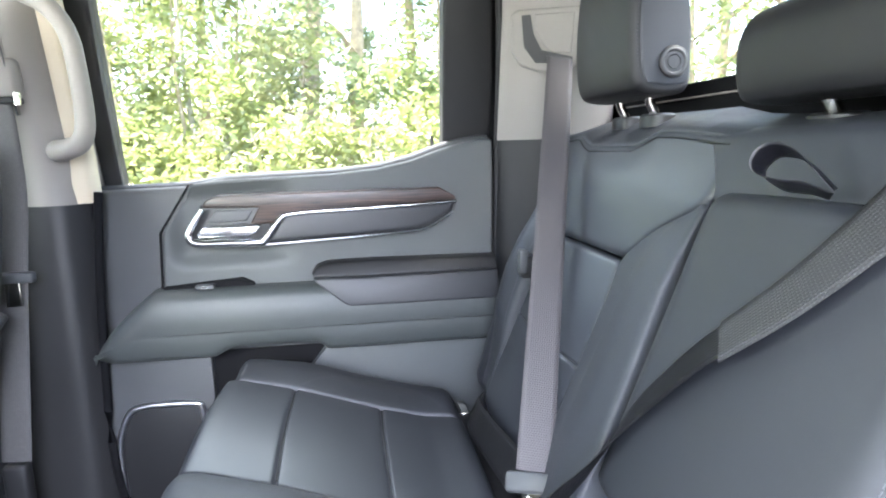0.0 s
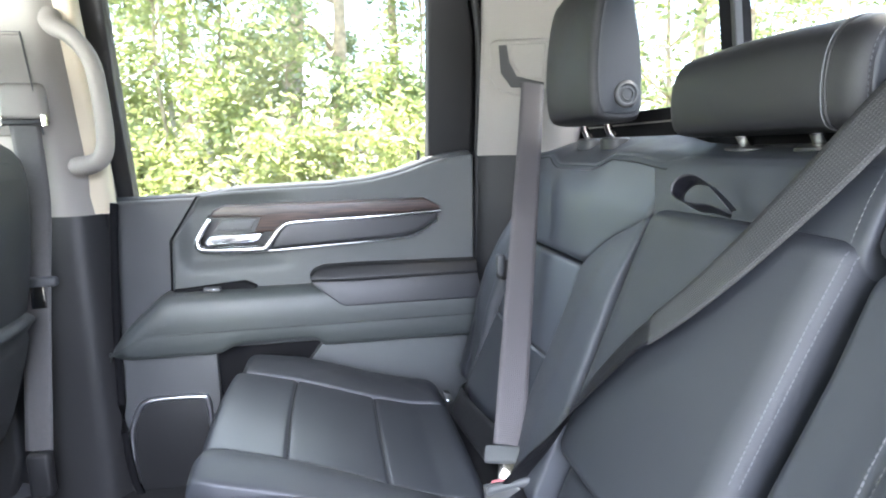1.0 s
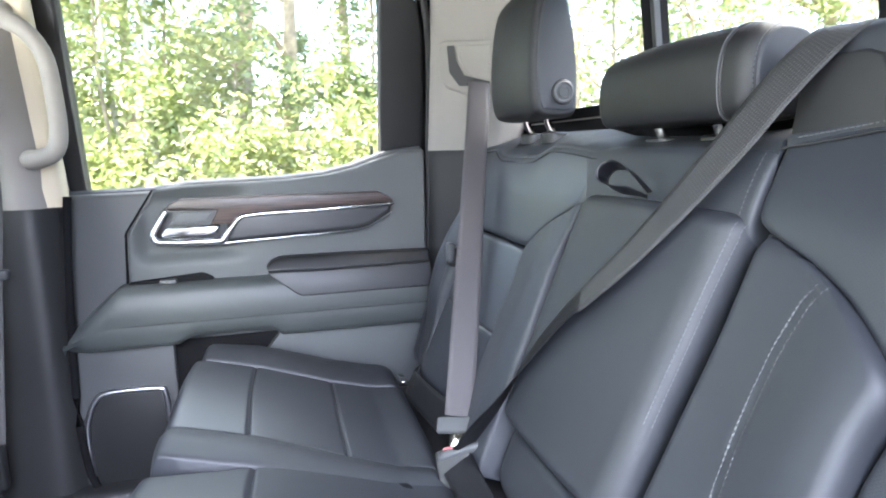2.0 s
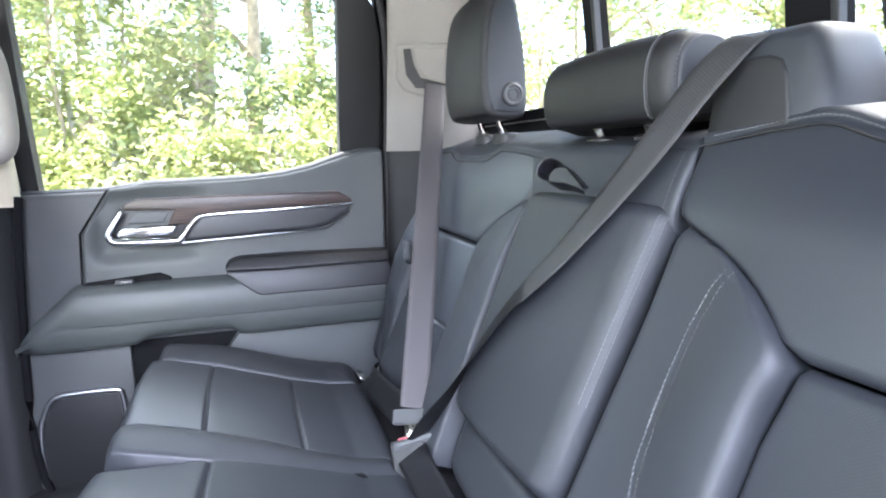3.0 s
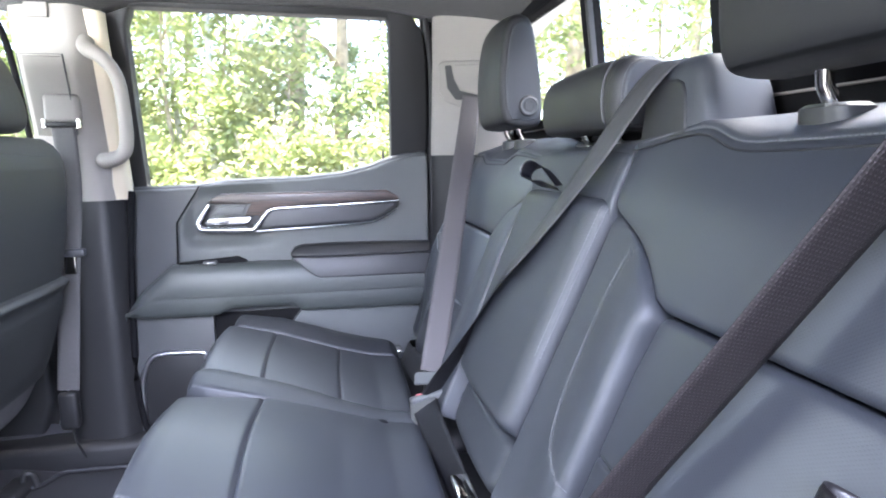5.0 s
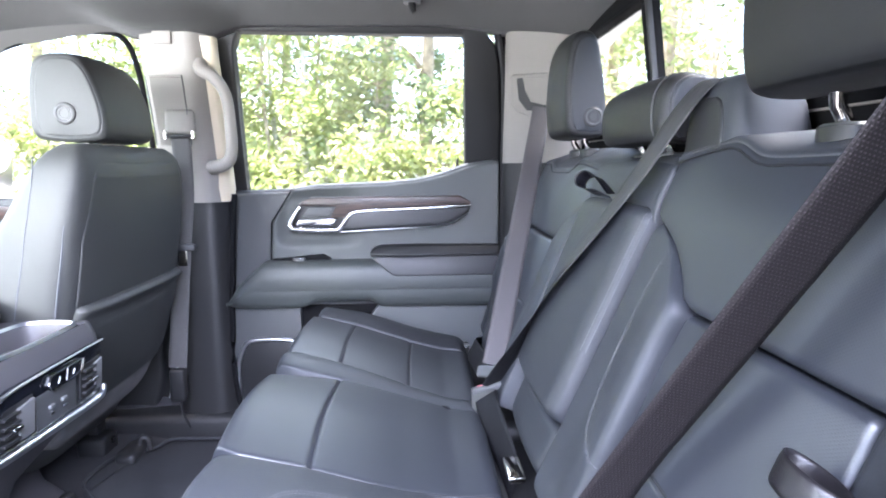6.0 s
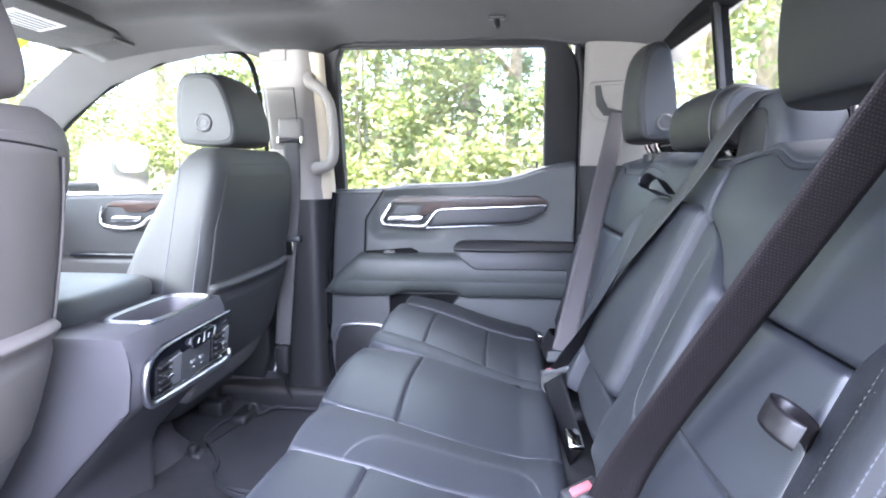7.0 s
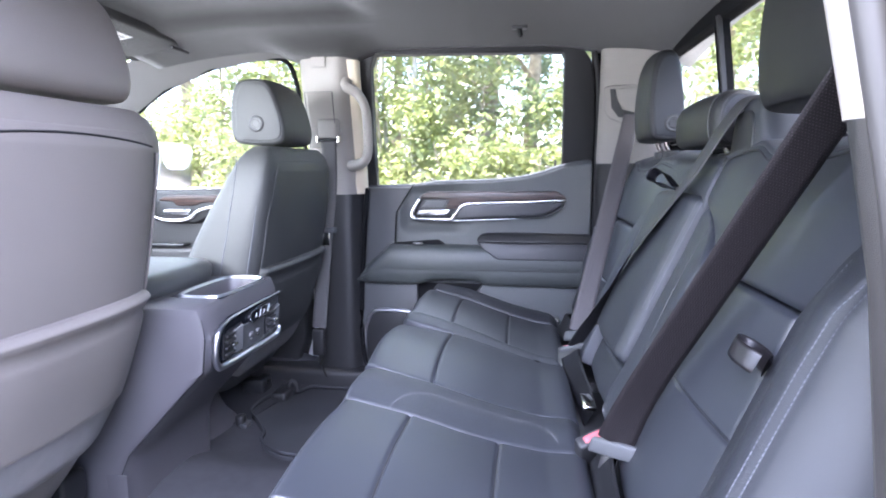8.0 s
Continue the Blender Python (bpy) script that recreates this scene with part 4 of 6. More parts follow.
def moved(outline, dx, dz, kx=1.0, kz=1.0):
    """A side outline shifted and stretched about its own corner."""
    x0, z0 = min(p[0] for p in outline), min(p[1] for p in outline)
    return [(x0 + dx + (x - x0) * kx, z0 + dz + (z - z0) * kz) for x, z in outline]


def head_rest(parent, outline, y, hy, button=None, posts=(), label="", mat=None, side_mat=None, crown=0.006, round_end=0.011, panel=0.84, seam_at=0.0):
    """A padded head restraint: a side outline (x, z) carried across with rounded ends, a stitched panel on its near end, steel posts."""
    ring = curve_pts([(x, z, 0) for x, z in outline + outline[:2]], 2)[3:-3]
    cx, cz = sum(p.x for p in ring) / len(ring), sum(p.y for p in ring) / len(ring)
    hx = (max(p.x for p in ring) - min(p.x for p in ring)) / 2
    hz = (max(p.y for p in ring) - min(p.y for p in ring)) / 2
    steps = [0, 0.03, 0.12, 0.28, 0.5, 0.75, 1.0]
    ds = [round_end * k for k in steps] + [hy * k for k in (0.4, 0.65, 0.85, 1.0)]
    ys = [(-hy + d, d) for d in ds] + [(hy - d, d) for d in reversed(ds[:-1])]
    rings = []
    for yy, d in ys:
        k = max(0.0, 1 - d / round_end)
        inset = round_end * 0.8 * (1 - math.sqrt(max(0.0, 1 - k * k)))
        sx, sz = (hx - inset) / hx, (hz - inset) / hz
        bow = 1 - (yy / hy) ** 2
        rings.append([(cx + (p.x - cx) * sx - (crown * bow if p.x < cx else 0), y + yy, cz + (p.y - cz) * sz + crown * bow * max(0, (p.y - cz) / hz)) for p in ring])
    h = loft("headrest", rings, mat or HEAD_LEATHER, parent, label or "padded black leather head restraint", angle=60)
    face = [(cx + (p.x - cx) * panel + hx * 0.07, cz + (p.y - cz) * (panel + 0.05)) for p in ring[::2]]
    # default panel leather is lighter: doorway light on that end put into colour
    slab("side_panel", face, lambda u, v, q: (u, y - hy - 0.0016 - q, v), 0.010, side_mat or LEATHER_SIDE, h, "stitched leather side panel", bevel=0.004)
    edge = [(cx + (p.x - cx) * (panel + 0.04) + hx * 0.05, cz + (p.y - cz) * (panel + 0.075), 0.0) for p in ring + ring[:1]]
    stitches("stitching", edge, THREAD, h, lambda u, v, q: (u, y - hy + 0.0012 - q, v), step=0.0046, length=0.0034, width=0.0005)
    if seam_at:
        for off, rad, mt in ((0.0, 0.0012, RUBBER), (0.004, 0.0009, THREAD)):
            yy = -hy + seam_at + off
            bow = 1 - (yy / hy) ** 2
            arc = [(cx + (p.x - cx) * 1.004 - (crown * bow if p.x < cx else 0), y + yy, cz + (p.y - cz) * 1.01 + crown * bow * max(0, (p.y - cz) / hz)) for p in ring]
            tube("seam", arc, rad, mt, h, n=5, closed=True, up=(0, 1, 0))
    for px, py, pz in posts:
        tube("post", [(px + 0.012, py, pz), (px, py, pz + 0.02), (px - 0.004, py, min(p.y for p in ring) + 0.03)], 0.0065, STEEL, h, "polished steel post", n=12)
        loft("post_collar", [round_ring(px + 0.012, py, pz + dz, 0.020 - e, 0.026 - e, n=20, power=2.6) for dz, e in ((-0.012, 0.0), (0.003, 0.0), (0.006, 0.004), (0.006, 0.012))], PLASTIC_BLACK, h)
    if button:
        bx, bz = button
        by = y - hy - 0.001
        tube("release_button", [(bx, by + 0.003, bz), (bx, by - 0.004, bz)], 0.0125, POD_GREY, h, "round grey release button", n=24)
        for rad, off, thick, mt in ((0.0172, 0.002, 0.0026, PLASTIC_BLACK), (0.0152, 0.003, 0.0024, PLASTIC), (0.0085, 0.0042, 0.0010, PLASTIC_BLACK)):
            loop = [(bx + rad * math.cos(a), by - off, bz + rad * math.sin(a)) for a in np.linspace(0, 2 * math.pi, 25)[:-1]]
            tube("button_ring", loop, thick, mt, h, n=8, closed=True, up=(0, 1, 0))
    return h


def ridge(u, centre, width, high):
    return high * np.exp(-((u - centre) / width) ** 2)


def outboard_seat(name, f, label, inner, in_edge, head, top, near):
    """An outboard rear seat. f(y) mirrors the near seat's plan to its side; all numbers are the near (left) seat's."""
    t = thing(name, (0.0, f(-0.36), 0.26), label, "car seat", "rear bench seats")

    def mirror_rows(rows):
        return [(v, *sorted((f(a), f(b)))) for v, a, b in rows]

    def lr(a, b):
        """Rim radii (inner, outer) as (left, right) for this side."""
        return (b, a, 0.02, 0.02) if near else (a, b, 0.02, 0.02)

    def back(u, v, h):
        return on_back(u, v, h)
    high = 0.014 if near else 0.012
    # upper panel with the dip for the head restraint
    up_rows = mirror_rows([(0.836, -0.262, -0.500), (0.842, -0.246, -0.515), (0.855, -0.228, -0.528), (0.868, -0.214, -0.535), (0.885, -0.185, -0.545), (0.90, -0.150, -0.56),
                           (0.912, inner - 0.004, -0.575), (0.93, inner, -0.59), (0.95, inner, -0.598), (0.97, inner, -0.60), (1.0, inner, -0.595)])

    def rim(y):
        """Height of the back's upper edge, with the dip under the head restraint."""
        return between(top, y)[0]

    def upper(u, v, h):
        k = 0.9 + (v - 0.9) * (rim(f(u)) - 0.9) / 0.1 if v > 0.9 else v
        return on_back(u, k, h)
    upper_pad = pad("upper_back", up_rows, upper, LEATHER_INSERT, t, "perforated leather upper back panel", r=(0.010, 0.010, 0.008, 0.012), drop=(0.004, 0.004, 0.006, 0.008), thick=0.08, res=0.007, blur=2,
                    bulge=lambda u, v, a, b: 0.010 * np.exp(-((v - 0.92) / 0.07) ** 2) * np.sin(np.pi * np.clip(a, 0, 1)) ** 0.6)
    # lower insert with one cross seam
    ins = mirror_rows([(0.556, -0.248, -0.505), (0.65, -0.248, -0.503), (0.78, -0.250, -0.498), (0.834, -0.258, -0.494)])
    pad("back_insert", ins, back, LEATHER_INSERT, t, "perforated leather back insert", r=(0.008, 0.008, 0.02, 0.009), drop=0.011, thick=0.08, res=0.006,
        bulge=lambda u, v, a, b: 0.012 * np.sin(np.pi * np.clip(a, 0, 1)) - 0.004,
        lines=[(f(-0.25), 0.705, f(-0.50), 0.705, 0.0035, 0.0020)])
    # inner bolster
    inb = mirror_rows([(0.556, inner + 0.012, -0.250), (0.62, inner + 0.008, -0.250), (0.75, inner, -0.2495), (0.80, inner - 0.004, -0.249), (0.834, inner - 0.006, -0.257), (0.852, inner - 0.006, -0.233),
                       (0.868, inner - 0.006, -0.214), (0.885, inner - 0.006, -0.185), (0.90, inner - 0.006, -0.150), (0.910, inner - 0.006, inner - 0.022)])
    inner_pad = pad("inner_bolster", inb, back, LEATHER_SIDE, t, "leather side bolster with twin stitching", r=lr(0.012, 0.012) if near else (0.008, 0.008, 0.008, 0.008), drop=0.014 if near else 0.004, thick=0.08, res=0.005, blur=4,
        bulge=lambda u, v, a, b: ridge(u, f(-0.232 if near else -0.170), 0.056, high) * np.clip((0.915 - v) / 0.09, 0, 1),
        lines=[(f(a[0]), a[1], f(b[0]), b[1], 0.0022, 0.0018) for a, b in zip(SEAM_IN, SEAM_IN[1:])] if near else ())
    # outer bolster
    oub = mirror_rows([(0.556, -0.503, -0.60), (0.65, -0.502, -0.612), (0.78, -0.497, -0.618), (0.836, -0.498, -0.62), (0.86, -0.518, -0.62), (0.885, -0.532, -0.615), (0.90, -0.545, -0.61), (0.93, -0.572, -0.605)])
    peak, wide, rise = (-0.585, 0.050, 0.030) if near else (-0.545, 0.042, 0.030)
    if near:
        oub = [(0.556, -0.655, -0.503), (0.65, -0.662, -0.502), (0.78, -0.668, -0.497), (0.836, -0.668, -0.498), (0.86, -0.664, -0.516), (0.885, -0.658, -0.530), (0.90, -0.65, -0.545), (0.93, -0.64, -0.572)]
    # near bolster takes the darker leather, the shade on it put into colour
    outer_pad = pad("outer_bolster", oub, back, LEATHER if near else LEATHER_SIDE, t, "leather side bolster with twin stitching", r=lr(0.010, 0.05 if near else 0.035), drop=(0.06, 0.010, 0.01, 0.01) if near else 0.018, thick=0.08, res=0.005, blur=3,
        bulge=lambda u, v, a, b: ridge(u, f(peak), wide, 1.0) * (rise * np.clip((0.95 - v) / 0.10, 0, 1) if near else np.interp(v, SWELL[0], SWELL[1])),
        lines=[(f(peak - 0.018), 0.90, f(peak - 0.018), 0.54, 0.003, 0.003)])
    for off in (0.0040, -0.0040):
        if near:
            sew("stitching", [(f(y + 1.1 * off), v) for y, v in SEAM_IN], THREAD, t, back, [inner_pad], width=0.0007)
        sew("stitching", [(f(y + off), v) for y, v in ((peak - 0.021, 0.90), (peak - 0.016, 0.84), (peak - 0.014, 0.80), (peak - 0.014, 0.70), (peak - 0.015, 0.56))], THREAD_DARK, t, back, [outer_pad])
    if not near:
        sew("stitching", [(f(y), v) for y, v in ((-0.165, 0.893), (-0.196, 0.85), (-0.208, 0.80), (-0.214, 0.74), (-0.217, 0.66), (-0.218, 0.58))], THREAD, t, back, [inner_pad])
    inner_line = ((-0.562, 0.888), (-0.556, 0.85), (-0.551, 0.817), (-0.541, 0.76), (-0.533, 0.719), (-0.520, 0.64), (-0.514, 0.58)) if near else ((-0.516, 0.88), (-0.512, 0.83), (-0.512, 0.75), (-0.512, 0.64), (-0.514, 0.56))
    sew("stitching", [(f(y), v) for y, v in inner_line], THREAD, t, back, [outer_pad])
    # leather ledge behind the front edge; it rises again behind the dip
    rings, pts = [], []
    for y in np.linspace(inner - 0.002, -0.585, 70):
        zt = rim(y) + 0.002
        end = 0.05 * max(0, (-y - 0.54) / 0.05) ** 2
        zr = 1.006 - 0.02 * max(0.0, 1 - (inner - y) / 0.10) - end
        xf = 0.225 + SLOPE * (zt - 0.83)
        rings.append([(xf - 0.004, f(y), zt - 0.020), (xf - 0.004, f(y), zt - 0.003), (xf + 0.001, f(y), zt + 0.001), (xf + 0.020, f(y), zt * 0.66 + zr * 0.34), (xf + 0.042, f(y), zt * 0.30 + zr * 0.70), (xf + 0.066, f(y), zr),
                      (xf + 0.084, f(y), zr - 0.004), (xf + 0.092, f(y), zr - 0.02), (xf + 0.092, f(y), zr - 0.20), (xf + 0.02, f(y), zr - 0.20)])
        pts.append((xf - 0.0095, f(y), zt - 0.0115))
    top_roll = loft("top_roll", rings, LEATHER_SIDE, t, "leather top ledge with a dip under the head restraint", angle=75)
    tube("edge_seam", pts, 0.0012, RUBBER, t, "dark seam below the top edge", n=6)
    sew("stitching", [(f(y), 0.9965) for y in np.linspace(inner - 0.012, -0.57, 60)], THREAD, t, upper, [upper_pad, top_roll])
    # back shell
    box("back_shell", (0.20, min(f(inner), f(-0.60)) + 0.004, 0.50), (0.40, max(f(inner), f(-0.60)) - 0.004, 0.80), PLASTIC_BLACK, t, bevel=0.02,
        turn=Matrix.Rotation(0.35, 4, "Y"))
    # cushion: inner strip, insert, outer bolster
    c_in = in_edge
    strip = [(-0.325, *sorted((f(c_in - 0.02), f(-0.245)))), (-0.26, *sorted((f(c_in), f(-0.247)))), (-0.10, *sorted((f(c_in + 0.008), f(-0.235)))), (0.06, *sorted((f(c_in + 0.03), f(-0.20)))), (0.078, *sorted((f(c_in + 0.04), f(-0.19))))]
    strip_pad = pad("cushion_strip", strip, on_cushion, LEATHER_SIDE, t, "leather strip between the cushions", r=(0.008, 0.008, 0.055, 0.02), drop=(0.004, 0.004, 0.03, 0.02), thick=0.09, res=0.006,
        bulge=lambda u, v, a, b: 0.007 * np.sin(np.pi * a) - 0.10 * np.clip((-0.275 - v) / 0.05, 0, 1) ** 2)
    insert = [(-0.325, *sorted((f(-0.244), f(-0.51)))), (-0.26, *sorted((f(-0.2465), f(-0.51)))), (-0.10, *sorted((f(-0.2345), f(-0.505)))), (0.06, *sorted((f(-0.20), f(-0.50)))), (0.078, *sorted((f(-0.19), f(-0.50))))]
    pad("cushion_insert", insert, on_cushion, LEATHER_INSERT, t, "perforated leather cushion insert", r=(0.005, 0.005, 0.055, 0.02), drop=(0.003, 0.003, 0.02, 0.01), thick=0.10, res=0.006,
        bulge=lambda u, v, a, b: 0.007 * np.sin(np.pi * a) - 0.001 - 0.10 * np.clip((-0.275 - v) / 0.05, 0, 1) ** 2,
        lines=[(f(-0.24), -0.183, f(-0.51), -0.183, 0.0045, 0.0024), (f(-0.22), -0.052, f(-0.51), -0.052, 0.0045, 0.0024)])
    for v in (-0.183, -0.052):
        ys = np.linspace(-0.252 if v < -0.1 else -0.235, -0.497, 14)
        tube("seam", [on_cushion(f(y), v, 0.007 * math.sin(math.pi * (-0.24 - y) / 0.27) - 0.0045) for y in ys], 0.0013, RUBBER, t, n=5)
    tube("seam", [on_back(f(y), 0.705, 0.012 * math.sin(math.pi * (-0.25 - y) / 0.253) - 0.004 - 0.0035) for y in np.linspace(-0.262, -0.49, 14)], 0.0011, RUBBER, t, n=5)
    outerb = [(-0.305, *sorted((f(-0.511), f(-0.60)))), (-0.26, *sorted((f(-0.511), f(-0.635)))), (-0.15, *sorted((f(-0.507), f(-0.66)))), (0.0, *sorted((f(-0.503), f(-0.655)))), (0.078, *sorted((f(-0.501), f(-0.64))))]
    side_pad = pad("cushion_bolster", outerb, on_cushion, LEATHER_SIDE, t, "leather outer cushion bolster", r=lr(0.012, 0.06), drop=(0.045, 0.003, 0.03, 0.02) if near else (0.003, 0.045, 0.03, 0.02), thick=0.09, res=0.006, blur=4,
        bulge=lambda u, v, a, b: ridge(u, f(-0.570), 0.06, 0.012) * np.clip((v + 0.33) / 0.15, 0, 1) * np.clip((0.13 - v) / 0.1, 0, 1) - 0.10 * np.clip((-0.26 - v) / 0.05, 0, 1) ** 2)
    dec = [(-0.243, -0.215), (-0.205, -0.205), (-0.170, -0.18), (-0.158, -0.13), (-0.150, -0.06), (-0.140, 0.0), (-0.150, 0.03), (-0.185, 0.04)] if near else [(-0.235, -0.20), (-0.228, -0.10), (-0.215, 0.0), (-0.205, 0.06)]
    for off in (0.003, -0.003):
        sew("stitching", [(f(p.x + off), p.y) for p in curve_pts([(a, b, 0) for a, b in dec], 2)], THREAD, t, on_cushion, [strip_pad])
    arc = [(-0.515, -0.17), (-0.545, -0.15), (-0.575, -0.10), (-0.580, -0.03), (-0.56, 0.03), (-0.515, 0.055)]
    sew("stitching", [(f(p.x), p.y) for p in curve_pts([(a, b, 0) for a, b in arc], 2)], THREAD, t, on_cushion, [side_pad])
    # seat base below the cushion
    box("seat_base", (-0.24, min(f(c_in), f(-0.60)), 0.25), (0.36, max(f(c_in), f(-0.60)), 0.50), PLASTIC_BLACK, t, bevel=0.03)
    # head restraint
    hy0, hw, lift = head
    head_rest(t, moved(FAR_HEAD, 0.0, lift), hy0, hw, button=(0.317, 1.066 + lift), posts=[(0.316, hy0 - 0.042, 1.0), (0.316, hy0 + 0.042, 1.0)])
    return t


SWELL = ((0.53, 0.60, 0.66, 0.70, 0.76, 0.81, 0.855, 0.90, 0.95), (-0.020, -0.012, 0.006, 0.022, 0.030, 0.027, 0.018, 0.006, 0.0))
SEAM_IN = [(-0.186, 0.884), (-0.177, 0.866), (-0.172, 0.84), (-0.169, 0.80), (-0.168, 0.76), (-0.171, 0.72), (-0.180, 0.694), (-0.196, 0.678), (-0.225, 0.668), (-0.246, 0.664)]
TOP_NEAR = [(-0.60, 0.985), (-0.50, 0.998), (-0.478, 0.999), (-0.462, 0.995), (-0.44, 0.987), (-0.42, 0.984), (-0.36, 0.982), (-0.293, 0.981), (-0.272, 0.983), (-0.259, 0.986), (-0.245, 0.991), (-0.229, 0.9965), (-0.212, 0.999), (-0.179, 0.996), (-0.139, 0.990), (-0.097, 0.984)]
TOP_FAR = [(-0.60, 0.980), (-0.53, 0.985), (-0.515, 0.984), (-0.49, 0.973), (-0.465, 0.967), (-0.33, 0.967), (-0.305, 0.975), (-0.28, 0.984), (-0.24, 0.983), (-0.198, 0.980), (-0.152, 0.975), (-0.13, 0.974)]
outboard_seat("rear_seat", lambda y: y, "near outboard rear seat, black leather with grey stitching", -0.100, -0.105, (-0.362, 0.104, 0.004), TOP_NEAR, True)
outboard_seat("rear_seat", lambda y: 0.045 - y, "far outboard rear seat beside the closed door, black leather", -0.135, -0.165, (0.452, 0.091, 0.0), TOP_FAR, False)


STRAP_BLACK = material("black_satin_strap", (0.006, 0.006, 0.008), 0.30, spec=0.4, grain=0.3, grain_size=1500)


def middle_seat():
    t = thing("rear_seat", (0.0, 0.045, 0.26), "middle rear seat with folded-up armrest, black leather", "car seat", "rear bench seats")
    def middle_upper(u, v, h):
        return on_back(u, v - 0.018 * max(0.0, (v - 0.9) / 0.1), h)
    upper_pad = pad("upper_back", [(0.90, -0.098, 0.176), (0.93, -0.098, 0.182), (0.96, -0.098, 0.200), (0.985, -0.098, 0.222), (1.0, -0.098, 0.23)], middle_upper, LEATHER_SIDE, t, "leather upper back panel",
        r=(0.006, 0.006, 0.02, 0.02), drop=(0.004, 0.004, 0.012, 0.012), thick=0.08, res=0.007, bulge=lambda u, v, a, b: 0.006 * np.sin(np.pi * a) + 0.004 * np.sin(np.pi * b))
    for ys in ([(-0.086, 0.918), (-0.086, 0.95), (-0.086, 0.985)], [(0.181, 0.915), (0.188, 0.94), (0.206, 0.965), (0.226, 0.985)]):
        sew("stitching", ys, THREAD, t, on_back, [upper_pad])
    rings = []
    for y in np.linspace(-0.098, 0.232, 26):
        zt = 0.984 - 0.008 * math.sin(math.pi * (y + 0.098) / 0.33)
        xf = 0.225 + SLOPE * (zt - 0.83)
        rings.append([(xf - 0.008, y, zt - 0.02), (xf - 0.003, y, zt - 0.003), (xf + 0.012, y, zt + 0.004), (xf + 0.05, y, zt + 0.012), (xf + 0.085, y, zt + 0.010), (xf + 0.095, y, zt - 0.2), (xf + 0.02, y, zt - 0.2)])
    loft("top_roll", rings, LEATHER_SIDE, t, "leather top edge", angle=75)
    # fold-down armrest, standing proud of the back
    arm = pad("armrest", [(0.640, -0.083, 0.165), (0.66, -0.086, 0.168), (0.75, -0.088, 0.170), (0.85, -0.093, 0.174), (0.90, -0.097, 0.176), (0.921, -0.097, 0.171)], lambda u, v, h: on_back(u, v, h + 0.014), LEATHER, t,
              "folded-up leather centre armrest", r=(0.026, 0.030, 0.012, 0.018), drop=(0.022, 0.024, 0.018, 0.020), thick=0.07, res=0.006, blur=3,
              bulge=lambda u, v, a, b: 0.010 * np.sin(np.pi * a) * (0.6 + 0.4 * b))
    def arm_edge(v):
        return float(np.interp(v, [0.66, 0.75, 0.85, 0.90], [-0.086, -0.088, -0.093, -0.097]))
    for inset in (0.0030, 0.0075):
        sew("stitching", [(arm_edge(v) + inset, v) for v in np.linspace(0.912, 0.73, 14)], THREAD, arm, on_back, [arm])
    sew("stitching", [(0.160, 0.89), (0.155, 0.80), (0.152, 0.70)], THREAD, arm, on_back, [arm])
    pad("lower_back", [(0.556, -0.070, 0.150), (0.575, -0.085, 0.165), (0.60, -0.085, 0.168), (0.634, -0.082, 0.168)], on_back, LEATHER, t, "leather lower back panel", r=(0.03, 0.03, 0.02, 0.014), drop=0.02, thick=0.07,
        bulge=lambda u, v, a, b: 0.006 * np.sin(np.pi * a) - 0.012)
    # cushion
    pad("cushion", [(-0.335, -0.075, 0.165), (-0.26, -0.104, 0.172), (-0.17, -0.102, 0.205), (-0.05, -0.095, 0.235), (0.06, -0.074, 0.215), (0.078, -0.068, 0.208)], on_cushion, LEATHER_INSERT, t, "perforated leather middle cushion",
        r=(0.006, 0.006, 0.06, 0.02), drop=(0.004, 0.004, 0.02, 0.01), thick=0.10, res=0.006, bulge=lambda u, v, a, b: 0.012 * np.sin(np.pi * a) - 0.10 * np.clip((-0.28 - v) / 0.05, 0, 1) ** 2,
        lines=[(-0.11, -0.172, 0.24, -0.172, 0.0045, 0.0024)])
    tube("piping", [on_cushion(y, v, -0.003) for y, v in ((-0.106, -0.225), (-0.106, -0.17), (-0.099, -0.05), (-0.078, 0.06))], 0.0025, LEATHER_SIDE, t, n=6, smooth_path=2)
    box("seat_base", (-0.24, -0.095, 0.25), (0.36, 0.17, 0.50), PLASTIC_BLACK, t, bevel=0.03)
    # belt slot at the cushion's rear corner; a black sheet paints the shade inside
    lip = curve_pts([(0.250, 0.000, 0), (0.236, 0.006, 0), (0.195, 0.022, 0), (0.150, 0.040, 0), (0.122, 0.050, 0)], 2)
    low_edge = curve_pts([(0.122, 0.050, 0), (0.165, 0.022, 0), (0.205, 0.003, 0), (0.236, -0.006, 0), (0.250, 0.000, 0)], 2)
    slab("belt_slot", [(p.x, p.y) for p in lip + low_edge[1:-1]], lambda u, v, h: on_cushion(u, v, h + 0.0030), 0.006, VOID, t, "black sheet for the shaded slot at the cushion's rear corner", bevel=0)
    # pull strap loop on the upper back
    base, out, up = Vector((0.248, 0.017, 0.928)), Vector((-0.046, 0.043, 0.028)), Vector((0.38, -0.14, 0.90))
    pts = [(base + out * a + up * b, (0.85, 0.22, -0.45)) for a, b in ((0.10, 0.002), (0.34, 0.010), (0.54, 0.015), (0.76, 0.013), (0.86, 0.002), (0.78, -0.008), (0.54, -0.009), (0.34, -0.004), (0.10, -0.003))]
    belt("pull_strap", pts, STRAP_BLACK, t, "shiny black woven pull loop", width=0.022, smooth_path=2)
